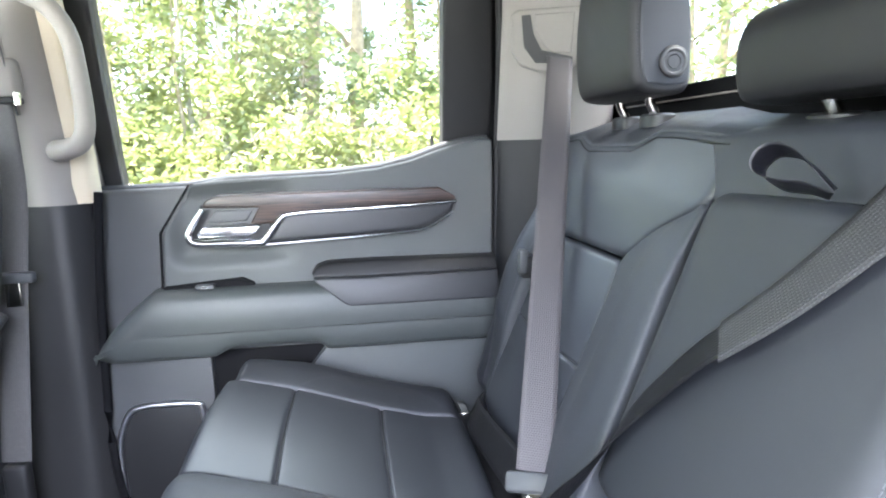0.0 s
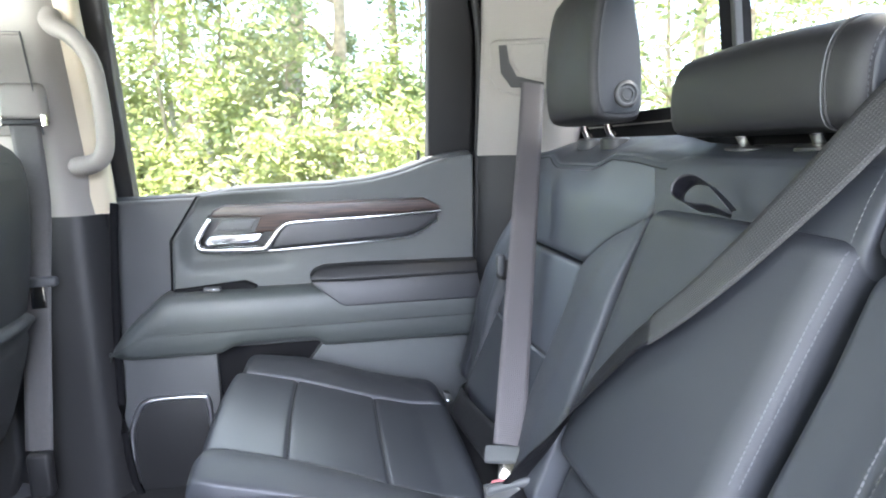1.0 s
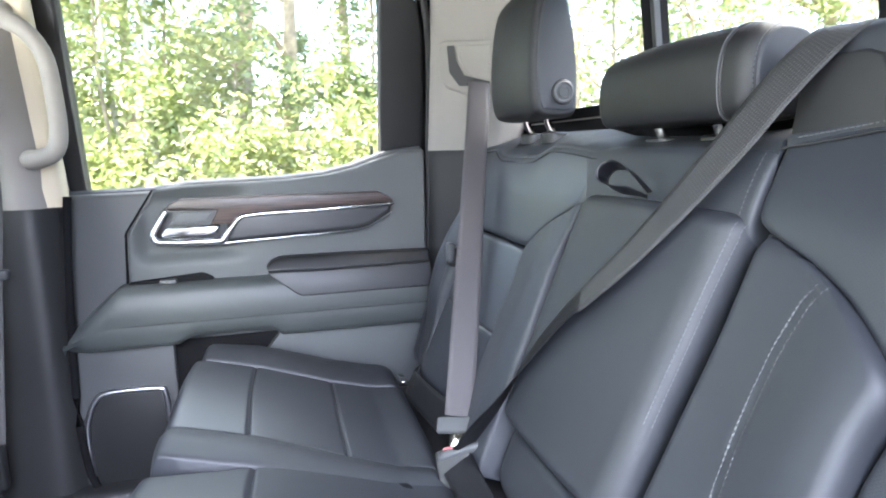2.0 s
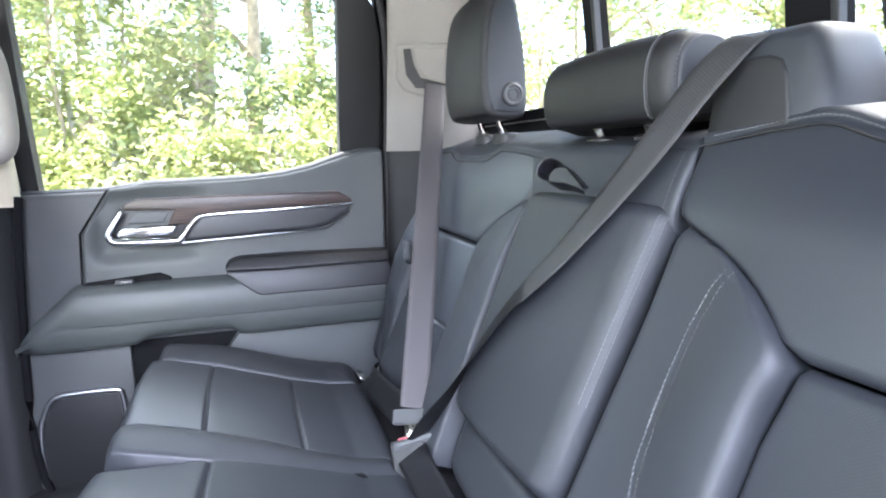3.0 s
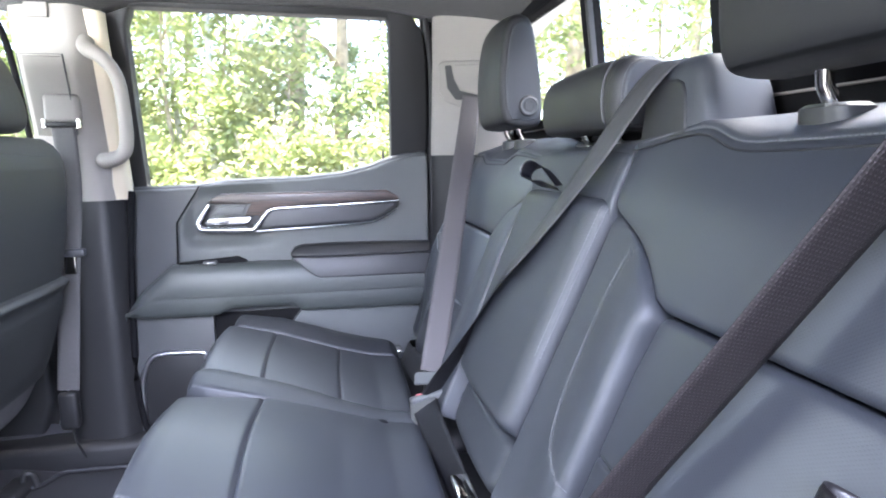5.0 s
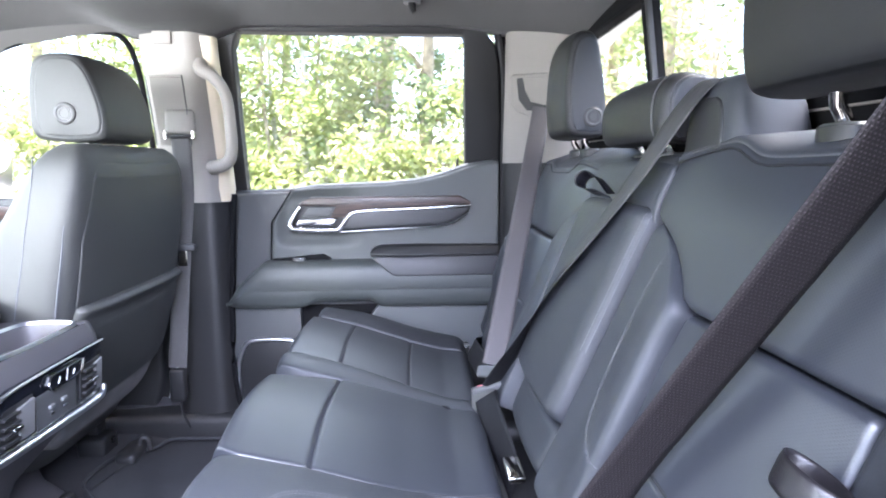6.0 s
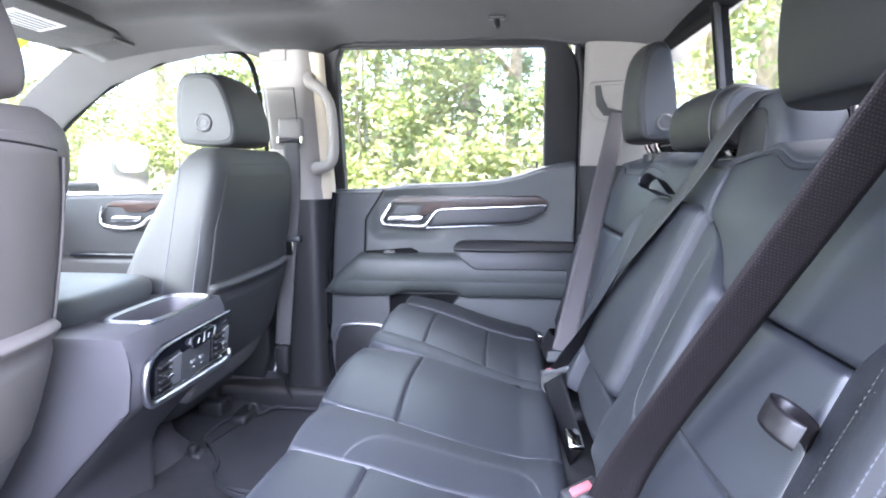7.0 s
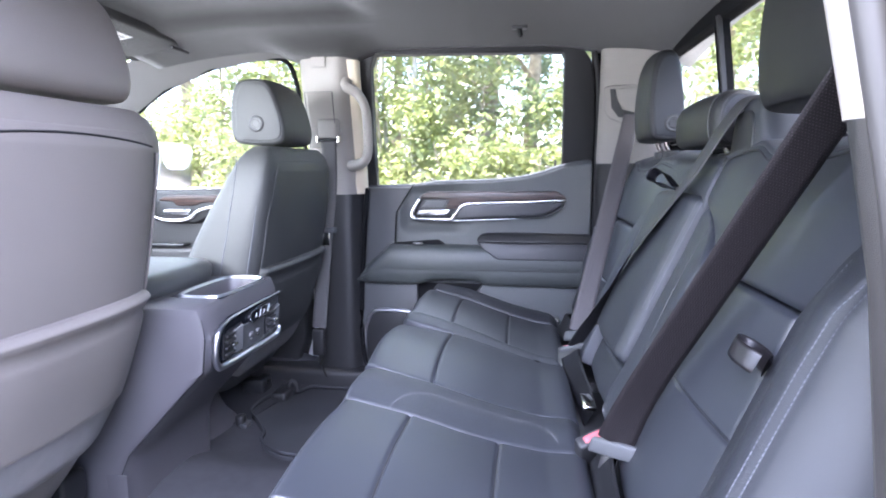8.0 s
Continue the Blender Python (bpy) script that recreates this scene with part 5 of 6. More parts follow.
    # head restraint, low and wide, stitched on its near end
    low = [(0.302, 1.000), (0.284, 1.006), (0.279, 1.040), (0.284, 1.070), (0.300, 1.086), (0.322, 1.089), (0.348, 1.084), (0.362, 1.066), (0.366, 1.040), (0.362, 1.012), (0.350, 1.000)]
    h = head_rest(t, low, 0.068, 0.128, posts=[(0.322, 0.120, 0.984), (0.322, 0.022, 0.984)], label="low wide leather head restraint", crown=0.004, round_end=0.016, panel=0.84, seam_at=0.030)
    # belt housing beside it
    rings = []
    for q, hx, hy, cx in ((-0.2, 0.046, 0.064, 0.338), (0.0, 0.046, 0.063, 0.338), (0.2, 0.044, 0.059, 0.338), (0.55, 0.041, 0.051, 0.338), (0.82, 0.037, 0.044, 0.337), (0.92, 0.034, 0.040, 0.337), (0.98, 0.028, 0.034, 0.337), (1.0, 0.018, 0.022, 0.337)):
        rings.append(round_ring(cx, -0.152, 0.990 + 0.078 * q, hx, hy, n=40, power=5))
    hs = loft("belt_housing", rings, LEATHER_SIDE, t, "leather covered belt outlet", angle=70)
    slab("housing_panel", [(-0.186, 0.975), (-0.100, 0.975), (-0.102, 1.036), (-0.107, 1.044), (-0.118, 1.047), (-0.156, 1.046), (-0.168, 1.041), (-0.175, 1.030), (-0.181, 1.005)], lambda u, v, h: (0.2905 + 0.10 * (v - 0.99) - h, u, v), 0.008, HEAD_LEATHER, hs, "recessed dark front panel", bevel=0.003)
    box("belt_slot", (0.340, -0.155, 1.060), (0.362, -0.100, 1.069), PLASTIC_BLACK, hs, bevel=0.003)


middle_seat()


def seat_release():
    """Fold lever and side pivot on the far seat's outer edge."""
    t = thing("seat_release", (0.18, 0.53, 0.78), "small grey fold lever on the far seat's edge", "lever")
    box("lever", (0.166, 0.505, 0.775), (0.180, 0.522, 0.812), PLASTIC, t, bevel=0.004)
    box("lever_mount", (0.172, 0.515, 0.765), (0.215, 0.545, 0.800), PLASTIC_BLACK, t, bevel=0.006)
    tube("pivot", [(0.146, 0.548, 0.599), (0.143, 0.545, 0.600)], 0.006, STEEL, t, "small shiny pivot cap", n=12)
    box("side_hinge", (0.146, 0.545, 0.545), (0.21, 0.60, 0.64), PLASTIC_BLACK, t, bevel=0.015)


seat_release()


def lower_loop():
    """Grey satin strap loop hanging on the near seat's back."""
    up = (0.387, 0.0, 0.922)
    pts = [(on_back(-0.499 + 0.024 * math.cos(a), 0.786 + 0.002 * math.cos(a), 0.020 + 0.015 * math.sin(a)), up) for a in np.linspace(-2.6, 3.0, 15)]
    tagged(belt("strap_loop", pts, WEB_SATIN, width=0.020, smooth_path=1), "shiny grey satin strap loop on the seat back", "strap")


WEB_SATIN = material("satin_ribbon", (0.010, 0.009, 0.010), 0.34, spec=0.5, grain=0.3, grain_size=1500, mottle=0.1)
lower_loop()


# ---- seat belts ----
def tongue(parent, c, along, across, name="latch_tongue"):
    """The chromed and plastic tongue through which the webbing runs."""
    c, a, w = Vector(c), Vector(along).normalized(), Vector(across).normalized()
    n = a.cross(w).normalized()
    m = Matrix((( w.x, a.x, n.x, c.x), (w.y, a.y, n.y, c.y), (w.z, a.z, n.z, c.z), (0, 0, 0, 1)))
    ob = box(name, (-0.034, -0.011, -0.005), (0.034, 0.013, 0.005), PLASTIC, parent, "grey belt tongue", bevel=0.005)
    ob.data.transform(m)
    ob2 = box("tongue_plate", (-0.012, 0.010, -0.0015), (0.012, 0.034, 0.0015), STEEL, ob, bevel=0.001)
    ob2.data.transform(m)


def buckle(c, along, across, label):
    c, a, w = Vector(c), Vector(along).normalized(), Vector(across).normalized()
    n = a.cross(w).normalized()
    m = Matrix(((w.x, a.x, n.x, c.x), (w.y, a.y, n.y, c.y), (w.z, a.z, n.z, c.z), (0, 0, 0, 1)))
    t = thing("belt_buckle", c, label, "belt buckle", "rear belt buckles")
    for nm, lo, hi, mt, bv in (("body", (-0.026, -0.060, -0.011), (0.026, 0.0, 0.011), PLASTIC_BLACK, 0.005), ("button", (-0.015, -0.006, -0.006), (0.015, 0.003, 0.006), RED, 0.003), ("stalk", (-0.020, -0.13, -0.004), (0.020, -0.055, 0.004), WEB_BLACK, 0.002)):
        ob = box(nm, lo, hi, mt, t, "red release button" if nm == "button" else "", bevel=bv)
        ob.data.transform(m)


def belts():
    t = thing("seat_belt", (0.25, 0.62, 1.1), "fastened dark grey shoulder belt of the far seat", "seat belt", "rear seat belts")
    w = (0.95, -0.2, -0.19)
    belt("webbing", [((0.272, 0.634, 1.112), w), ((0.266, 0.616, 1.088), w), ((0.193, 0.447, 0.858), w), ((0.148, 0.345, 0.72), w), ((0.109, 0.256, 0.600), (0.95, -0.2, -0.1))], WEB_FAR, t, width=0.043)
    tongue(t, (0.105, 0.252, 0.590), (-0.2, -0.5, -0.75), (0.7, -0.6, 0.2))
    belt("lap_webbing", [((0.092, 0.27, 0.592), (0.5, 0.2, 0.8)), ((0.088, 0.38, 0.575), (0.4, 0, 0.9)), ((0.085, 0.50, 0.560), (0.4, 0, 0.9)), ((0.12, 0.60, 0.53), (0.5, 0, 0.85))], WEB_BLACK, t, "black lap part of the belt")
    box("lap_anchor", (0.072, 0.502, 0.556), (0.084, 0.548, 0.5595), STEEL, t, bevel=0.003)
    buckle((0.088, 0.215, 0.575), (0.0, 0.45, 0.75), (0.75, -0.4, 0.25), "black belt buckle with a red button")
    t = thing("seat_belt", (0.30, -0.12, 1.07), "dark grey middle belt running from its outlet to the buckle", "seat belt", "rear seat belts")
    w = (0.12, 0.84, 0.48)
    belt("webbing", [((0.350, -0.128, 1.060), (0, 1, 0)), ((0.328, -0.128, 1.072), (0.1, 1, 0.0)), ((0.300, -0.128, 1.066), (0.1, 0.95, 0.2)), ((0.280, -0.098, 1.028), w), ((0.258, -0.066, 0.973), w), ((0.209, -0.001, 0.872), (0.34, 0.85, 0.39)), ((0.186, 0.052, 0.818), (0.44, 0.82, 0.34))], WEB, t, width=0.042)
    # shade on the turned-away end is put into its colour by black webbing
    belt("twisted_webbing", [((0.187, 0.050, 0.820), (0.44, 0.82, 0.34)), ((0.179, 0.069, 0.801), (0.47, 0.81, 0.32)), ((0.162, 0.118, 0.741), (0.52, 0.78, 0.32)), ((0.150, 0.134, 0.712), (0.65, 0.65, 0.35)), ((0.137, 0.150, 0.675), (0.80, 0.30, 0.40)), ((0.116, 0.178, 0.625), (0.85, -0.1, 0.4)), ((0.096, 0.200, 0.580), (0.85, -0.1, 0.4))], WEB_BLACK, t, "twisted end of the belt, its shade painted black", width=0.034)
    tongue(t, (0.094, 0.202, 0.574), (-0.1, 0.3, -0.75), (0.75, -0.3, 0.3))
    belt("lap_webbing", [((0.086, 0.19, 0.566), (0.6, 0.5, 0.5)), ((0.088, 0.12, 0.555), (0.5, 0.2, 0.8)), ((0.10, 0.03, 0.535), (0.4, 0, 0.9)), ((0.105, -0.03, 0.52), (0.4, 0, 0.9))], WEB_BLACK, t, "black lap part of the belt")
    box("lap_anchor", (0.088, -0.065, 0.545), (0.112, -0.005, 0.555), STEEL, t, bevel=0.003)
    t = thing("seat_belt", (0.25, -0.54, 1.12), "brown-grey shoulder belt of the near seat, shade in its dark tone", "seat belt", "rear seat belts")
    w = (0.95, 0.18, -0.26)
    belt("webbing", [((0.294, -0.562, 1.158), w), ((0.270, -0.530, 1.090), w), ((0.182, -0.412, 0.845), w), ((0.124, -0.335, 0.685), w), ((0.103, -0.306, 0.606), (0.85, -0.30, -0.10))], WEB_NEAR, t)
    tongue(t, (0.101, -0.305, 0.598), (-0.2, 0.1, -0.9), (0.75, -0.62, 0.10))
    belt("lap_webbing", [((0.090, -0.27, 0.575), (0.5, -0.2, 0.8)), ((0.088, -0.38, 0.555), (0.4, 0, 0.9)), ((0.09, -0.50, 0.535), (0.4, 0, 0.9)), ((0.12, -0.58, 0.51), (0.5, 0, 0.85))], WEB_BLACK, t, "black lap part of the belt")
    buckle((0.088, -0.206, 0.566), (-0.05, -0.45, 0.75), (0.75, 0.3, 0.25), "black belt buckle with a red button")
    # outlet on the far corner pillar
    def cp(u, v, h):
        """On the far corner pillar's trim: u along it towards the rear, v height."""
        x = 0.232 + 0.80 * u
        y = between([(0.19, 0.760), (0.235, 0.733), (0.31, 0.690), (0.40, 0.645)], x)[0] - lean(v) - 0.004
        return (x - 0.5 * h, y - 0.85 * h, v)
    t = thing("belt_outlet", cp(0, 1.10, 0), "light grey belt outlet on the corner pillar", "belt outlet")
    slab("outlet_frame", [(-0.030, 1.165), (-0.034, 1.188), (-0.022, 1.196), (0.090, 1.193), (0.098, 1.185), (0.098, 1.105), (0.085, 1.096), (0.030, 1.092), (-0.010, 1.105), (-0.030, 1.13)], lambda u, v, h: cp(u, v, h + 0.010), 0.02, TRIM_LIGHT, t, bevel=0.006)
    slab("outlet_door", [(0.012, 1.185), (0.085, 1.183), (0.085, 1.120), (0.050, 1.122), (0.028, 1.14), (0.016, 1.16)], lambda u, v, h: cp(u, v, h + 0.013), 0.008, TRIM_LIGHT, t, bevel=0.003)
    slab("outlet_slot", [(-0.012, 1.185), (0.004, 1.185), (0.012, 1.155), (0.03, 1.128), (0.088, 1.114), (0.088, 1.104), (0.02, 1.108), (-0.004, 1.135)], lambda u, v, h: cp(u, v, h + 0.0115), 0.004, PLASTIC_BLACK, t, bevel=0)


# the near belt's shade is put into this darker webbing
WEB_NEAR = webbing("shaded_brown_webbing", (0.009, 0.0075, 0.008), (0.046, 0.040, 0.042), spec=0.2)
belts()


# ---- front seats ----
FRONT_PROFILE = [(0.40, -0.95, -0.76), (0.48, -0.93, -0.705), (0.56, -0.90, -0.668), (0.66, -0.86, -0.636), (0.74, -0.825, -0.616), (0.82, -0.785, -0.601), (0.90, -0.735, -0.590), (0.96, -0.700, -0.585), (1.0, -0.675, -0.592), (1.018, -0.655, -0.608)]
FRONT_WIDE = [(0.40, 0.16), (0.48, 0.195), (0.54, 0.216), (0.60, 0.230), (0.75, 0.242), (0.88, 0.236), (0.96, 0.222), (1.0, 0.205), (1.018, 0.17)]


def front_seat(y, dz, dx, name, label, pocket_z, felt_z, inner):
    t = thing(name, (-0.95, y, 0.3), label, "car seat", "front seats")
    wide = 0.208 if inner else 0.192
    rings = []
    for z in [0.40, 0.44, 0.50, 0.56, 0.62, 0.68, 0.74, 0.80, 0.86, 0.90, 0.94, 0.97, 0.99, 1.005, 1.014, 1.018]:
        a, b = between(FRONT_PROFILE, z)
        w = between(FRONT_WIDE, z)[0]
        rings.append(round_ring((a + b) / 2 + dx, y, z + dz, (b - a) / 2, w + (0 if inner else 0.020 * min(1.0, max(0.0, (z - 0.88) / 0.08)) - 0.012), n=64, power=5.5 if inner else 3.0))
    bk = loft("backrest", rings, LEATHER_FRONT if inner else LEATHER_LIT, t, "black leather backrest", angle=80)
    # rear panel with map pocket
    shell = LEATHER_FRONT if inner else LEATHER_LIT
    def rear(u, v, h):
        a, b = between(FRONT_PROFILE, v)
        w = between(FRONT_WIDE, v)[0] - 0.012 + 0.020 * min(1.0, max(0.0, (v - 0.88) / 0.08))
        fall = 0.018 * (abs(u) / 0.24) ** 4 if inner else (b - a) / 2 * (1 - (1 - min(0.97, abs(u) / w) ** 3) ** (1 / 3))
        return (b + dx + h - fall, y + u, v + dz)
    pad("rear_panel", [(pocket_z - 0.01, -wide, wide), (0.85, -wide, wide), (0.94, 0.02 - wide, wide - 0.02), (0.985, 0.04 - wide, wide - 0.04)], rear, shell, t, "smooth grey-black seat back panel", r=(0.006, 0.006, 0.004, 0.03), drop=0.0015, thick=0.03, res=0.012,
        bulge=lambda u, v, a, b: 0.0025 + 0 * u)
    pad("map_pocket", [(felt_z, -wide, wide), (0.62, -wide, wide), (pocket_z, -wide, wide)], rear, shell, t, "leather map pocket with rolled edge", r=(0.012, 0.012, 0.004, 0.012), drop=0.012, thick=0.03, res=0.010,
             bulge=lambda u, v, a, b: 0.013 + 0.006 * np.sin(np.pi * a) + 0.006 * np.exp(-((v - pocket_z + 0.012) / 0.008) ** 2) - 0.005 * np.exp(-((v - pocket_z + 0.030) / 0.006) ** 2))
    pad("lower_flap", [(felt_z - 0.088, -0.14, 0.14), (felt_z - 0.055, -0.178, 0.178), (felt_z + 0.004, -0.19, 0.19)], rear, CARPET_GREY, t, "grey felt lower flap", r=(0.02, 0.02, 0.03, 0.004), drop=0.02, thick=0.03, res=0.012, bulge=lambda u, v, a, b: 0.010 + 0 * u)
    for sd in (() if inner else (-1, 1)):
        tube("piping", [rear(sd * (0.186 - 0.10 * max(0, v - 0.86)), v, 0.0035) for v in np.linspace(felt_z, 0.955, 16)], 0.0030, LEATHER_LIT, bk, "raised leather piping", n=6)
    if not inner:
        for sd in (-1, 1):
            tube("seam", [rear(sd * (0.1815 - 0.10 * max(0, v - 0.86)), v, 0.0027) for v in np.linspace(pocket_z, 0.955, 16)], 0.0014, RUBBER, bk, n=5)
        tube("seam", [rear(u, 0.975 - 0.012 * (u / 0.17) ** 2, 0.0022) for u in np.linspace(-0.165, 0.165, 20)], 0.0016, RUBBER, bk, n=5)
    # seams up both rear corners
    for sd in (-1, 1) if inner else ():
        pts = []
        for z in np.linspace(0.52, 0.995, 20):
            a, b = between(FRONT_PROFILE, z)
            w = between(FRONT_WIDE, z)[0]
            pts.append((b + dx - 0.016 - 0.012, y + sd * (w - 0.006), z + dz))
        tube("seam", pts, 0.0016, THREAD_DARK, bk, n=5)
        pts = [(p[0] - 0.055 - 0.03 * (1 - p[2] + dz), p[1] + sd * 0.0055, p[2]) for p in pts]
        tube("seam", pts, 0.0013, THREAD_DARK, bk, n=5)
    # cushion and base
    rings = []
    for z, hx, hw in ((0.50, 0.25, 0.24), (0.53, 0.265, 0.255), (0.58, 0.27, 0.26), (0.61, 0.265, 0.25), (0.625, 0.24, 0.22)):
        rings.append(round_ring(-1.12 + dx, y, z + dz, hx, hw, n=48, power=5))
    loft("cushion", rings, LEATHER, t, "black leather cushion", angle=70)
    box("seat_frame", (-1.35 + dx, y - 0.22, 0.40), (-0.82 + dx, y + 0.22, 0.52), PLASTIC_BLACK, t, bevel=0.03)
    foot = -0.81 if inner else -0.735
    for yy in (-0.19, 0.19):
        rail = box("seat_rail", (-1.35 + dx, y + yy - 0.022, 0.32), (foot - 0.02 + dx, y + yy + 0.022, 0.37), PLASTIC_BLACK, t, "black steel seat rail", bevel=0.006)
        box("rail_foot", (-0.88 + dx, y + yy - 0.035, 0.265), (foot + dx, y + yy + 0.035, 0.315), PLASTIC_BLACK, rail, bevel=0.010)
        tube("bolt", [(foot - 0.007 + dx, y + yy, 0.300), (foot + 0.007 + dx, y + yy, 0.300)], 0.009, STEEL, rail, "steel bolt head", n=6)
        box("rail_motor", (-0.90 + dx, y + yy - 0.03, 0.37), (-0.80 + dx, y + yy + 0.03, 0.43), PLASTIC_BLACK, rail, bevel=0.01)
    outline = [(-0.712, 1.024), (-0.728, 1.040), (-0.731, 1.08), (-0.727, 1.13), (-0.718, 1.165), (-0.700, 1.178), (-0.665, 1.180), (-0.640, 1.176), (-0.618, 1.150), (-0.600, 1.10), (-0.592, 1.060), (-0.596, 1.034), (-0.615, 1.022)]
    head_rest(t, moved(outline, dx, dz), y - 0.022 if inner else y + 0.012, 0.100 if inner else 0.125, button=(-0.662 + dx, 1.073 + dz) if inner else None,
              posts=[(-0.66 + dx, y - 0.06, 1.0 + dz), (-0.66 + dx, y + 0.06, 1.0 + dz)], mat=LEATHER_FRONT if inner else LEATHER_LIT, side_mat=LEATHER_FRONT if inner else LEATHER_LIT, round_end=0.014)


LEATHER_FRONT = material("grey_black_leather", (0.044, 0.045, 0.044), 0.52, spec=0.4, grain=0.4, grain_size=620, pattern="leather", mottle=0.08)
# driver's seat: same leather, paler, with the doorway's light put into its colour
LEATHER_LIT = material("doorway_lit_leather", (0.165, 0.149, 0.137), 0.45, grain=0.3, grain_size=520, pattern="leather", mottle=0.06)
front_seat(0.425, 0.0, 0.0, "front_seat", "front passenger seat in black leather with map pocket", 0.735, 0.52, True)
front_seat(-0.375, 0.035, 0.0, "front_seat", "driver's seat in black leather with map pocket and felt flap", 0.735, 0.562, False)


# ---- centre console ----
CONSOLE_PLASTIC = material("console_plastic", (0.076, 0.072, 0.078), 0.45, grain=0.25, grain_size=900, mottle=0.08)
# base raised above the seat leather: reflected sky is put into the lid's colour
LID_SKYLIT = material("skylit_lid_leather", (0.062, 0.066, 0.064), 0.30, spec=0.8, grain=0.25, grain_size=1200, pattern="leather", mottle=0.06)
SILVER = material("satin_silver_plastic", (0.20, 0.20, 0.205), 0.42, metal=0.3, mottle=0.04)

def console():
    t = thing("centre_console", (-0.9, MID, 0.25), "dark grey centre console with rear vents and cup holders", "console")
    prof = [(-1.50, 0.70), (-0.71, 0.722), (-0.686, 0.7235), (-0.685, 0.7236), (-0.584, 0.7227), (-0.583, 0.722), (-0.575, 0.705), (-0.570, 0.67), (-0.578, 0.61), (-0.590, 0.592), (-0.61, 0.572), (-0.735, 0.437), (-0.752, 0.40), (-0.757, 0.25), (-1.50, 0.25)]
    def ring(y, inset):
        return [(x - inset * (1 if x > -0.8 else 0), y, z - inset * (1 if z > 0.6 else 0)) for x, z in prof]

    def well(y):
        """The same section with the trough of the cup holders cut into its top."""
        return [(x, y, 0.655 if k in (3, 4) else z) for k, (x, y, z) in enumerate(ring(y, 0.0))]
    loft("console_body", [ring(-0.128, 0.014), ring(-0.124, 0.005), ring(-0.112, 0.0), ring(-0.0505, 0.0), well(-0.050), well(0.162), ring(0.1625, 0.0), ring(0.172, 0.0), ring(0.184, 0.005), ring(0.188, 0.014)], CONSOLE_PLASTIC, t, angle=35)
    tube("edge_seam", [(x - 0.0042, -0.1242, z - (0.004 if z > 0.6 else 0)) for x, z in prof[6:14]], 0.0012, RUBBER, t, "dark seam along the console's edge", n=5)
    # dark skirt between the console's foot and the seat mounts
    loft("foot_skirt", [[(-1.2, y, 0.25), (-1.2, y, 0.44), (-0.90, y, 0.42), (-0.80 - 0.02 * k, y, 0.30), (-0.79, y, 0.25)] for k, y in ((0, 0.18), (0, 0.30), (1, 0.39), (3, 0.43))], CONSOLE_PLASTIC, t, "dark carpeted foot of the console")
    slab("access_cover", [(-0.786, 0.330), (-0.786, 0.398), (-0.744, 0.398), (-0.744, 0.330)], lambda u, v, h: (u, -0.1285 - h, v), 0.003, CONSOLE_PLASTIC, t, "small square cover at the console's foot", bevel=0.001)
    # rear control panel
    def to(u, v, h):
        return (-0.5715 + 0.10 * (v - 0.64) + h, u, v)
    panel = [(-0.100, 0.612), (-0.106, 0.660), (-0.098, 0.674), (-0.045, 0.688), (0.165, 0.690), (0.171, 0.600), (0.160, 0.594), (-0.060, 0.600)]
    pn = slab("control_panel", panel, lambda u, v, h: to(u, v, h + 0.004), 0.012, GLOSS_BLACK, t, "gloss black rear control panel", bevel=0.002)
    rg = [(0.168, 0.692), (-0.040, 0.690), (-0.085, 0.682), (-0.106, 0.666), (-0.107, 0.625), (-0.096, 0.604), (-0.080, 0.599), (0.06, 0.595), (0.158, 0.593), (0.172, 0.600), (0.174, 0.612)]
    tube("chrome_strip", [to(u, v, 0.006) for u, v in rg], [0.0015, 0.002, 0.0035, 0.006, 0.0065, 0.0065, 0.0065, 0.0065, 0.0065, 0.006, 0.004], SATIN, pn, "bright chrome surround", n=8, up=(1, 0, 0), smooth_path=2)
    for y0, y1 in ((-0.076, -0.008), (0.106, 0.163)):
        vb = slab("air_vent", [(y0, 0.612), (y0 - 0.002, 0.655), (y0 + 0.012, 0.665), (y1, 0.668), (y1, 0.612)], lambda u, v, h: to(u, v, h + 0.006), 0.004, PLASTIC_BLACK, pn, "black rear air vent", bevel=0.001)
        for z in (0.620, 0.632, 0.644, 0.656):
            box("slat", (-0.5755 + 0.10 * (z - 0.64) + 0.006, y0 + 0.004, z - 0.0025), (-0.5715 + 0.10 * (z - 0.64) + 0.012, y0 + 0.036, z + 0.0025), PLASTIC_BLACK, vb, bevel=0.001)
        slab("vane", [(y0 + 0.038, 0.614), (y0 + 0.034, 0.660), (y1 - 0.002, 0.664), (y1 - 0.002, 0.614)], lambda u, v, h: to(u, v, h + 0.010), 0.005, SILVER, vb, "grey vent flap", bevel=0.001)
        box("vent_tab", (-0.562, y0 + 0.014, 0.636), (-0.553, y0 + 0.030, 0.641), CHROME, vb, bevel=0.001)
    slab("port_plate", [(0.002, 0.606), (0.000, 0.658), (0.094, 0.660), (0.096, 0.606)], lambda u, v, h: to(u, v, h + 0.0055), 0.003, PLASTIC, pn, "grey plate with charging sockets", bevel=0.001)
    for y in (0.032, 0.062):
        box("charging_socket", (-0.568, y - 0.006, 0.630), (-0.5635, y + 0.006, 0.6355), SILVER, pn, bevel=0.0008)
        box("socket_mark", (-0.568, y - 0.005, 0.621), (-0.5645, y + 0.005, 0.624), CHROME, pn, bevel=0.0004)
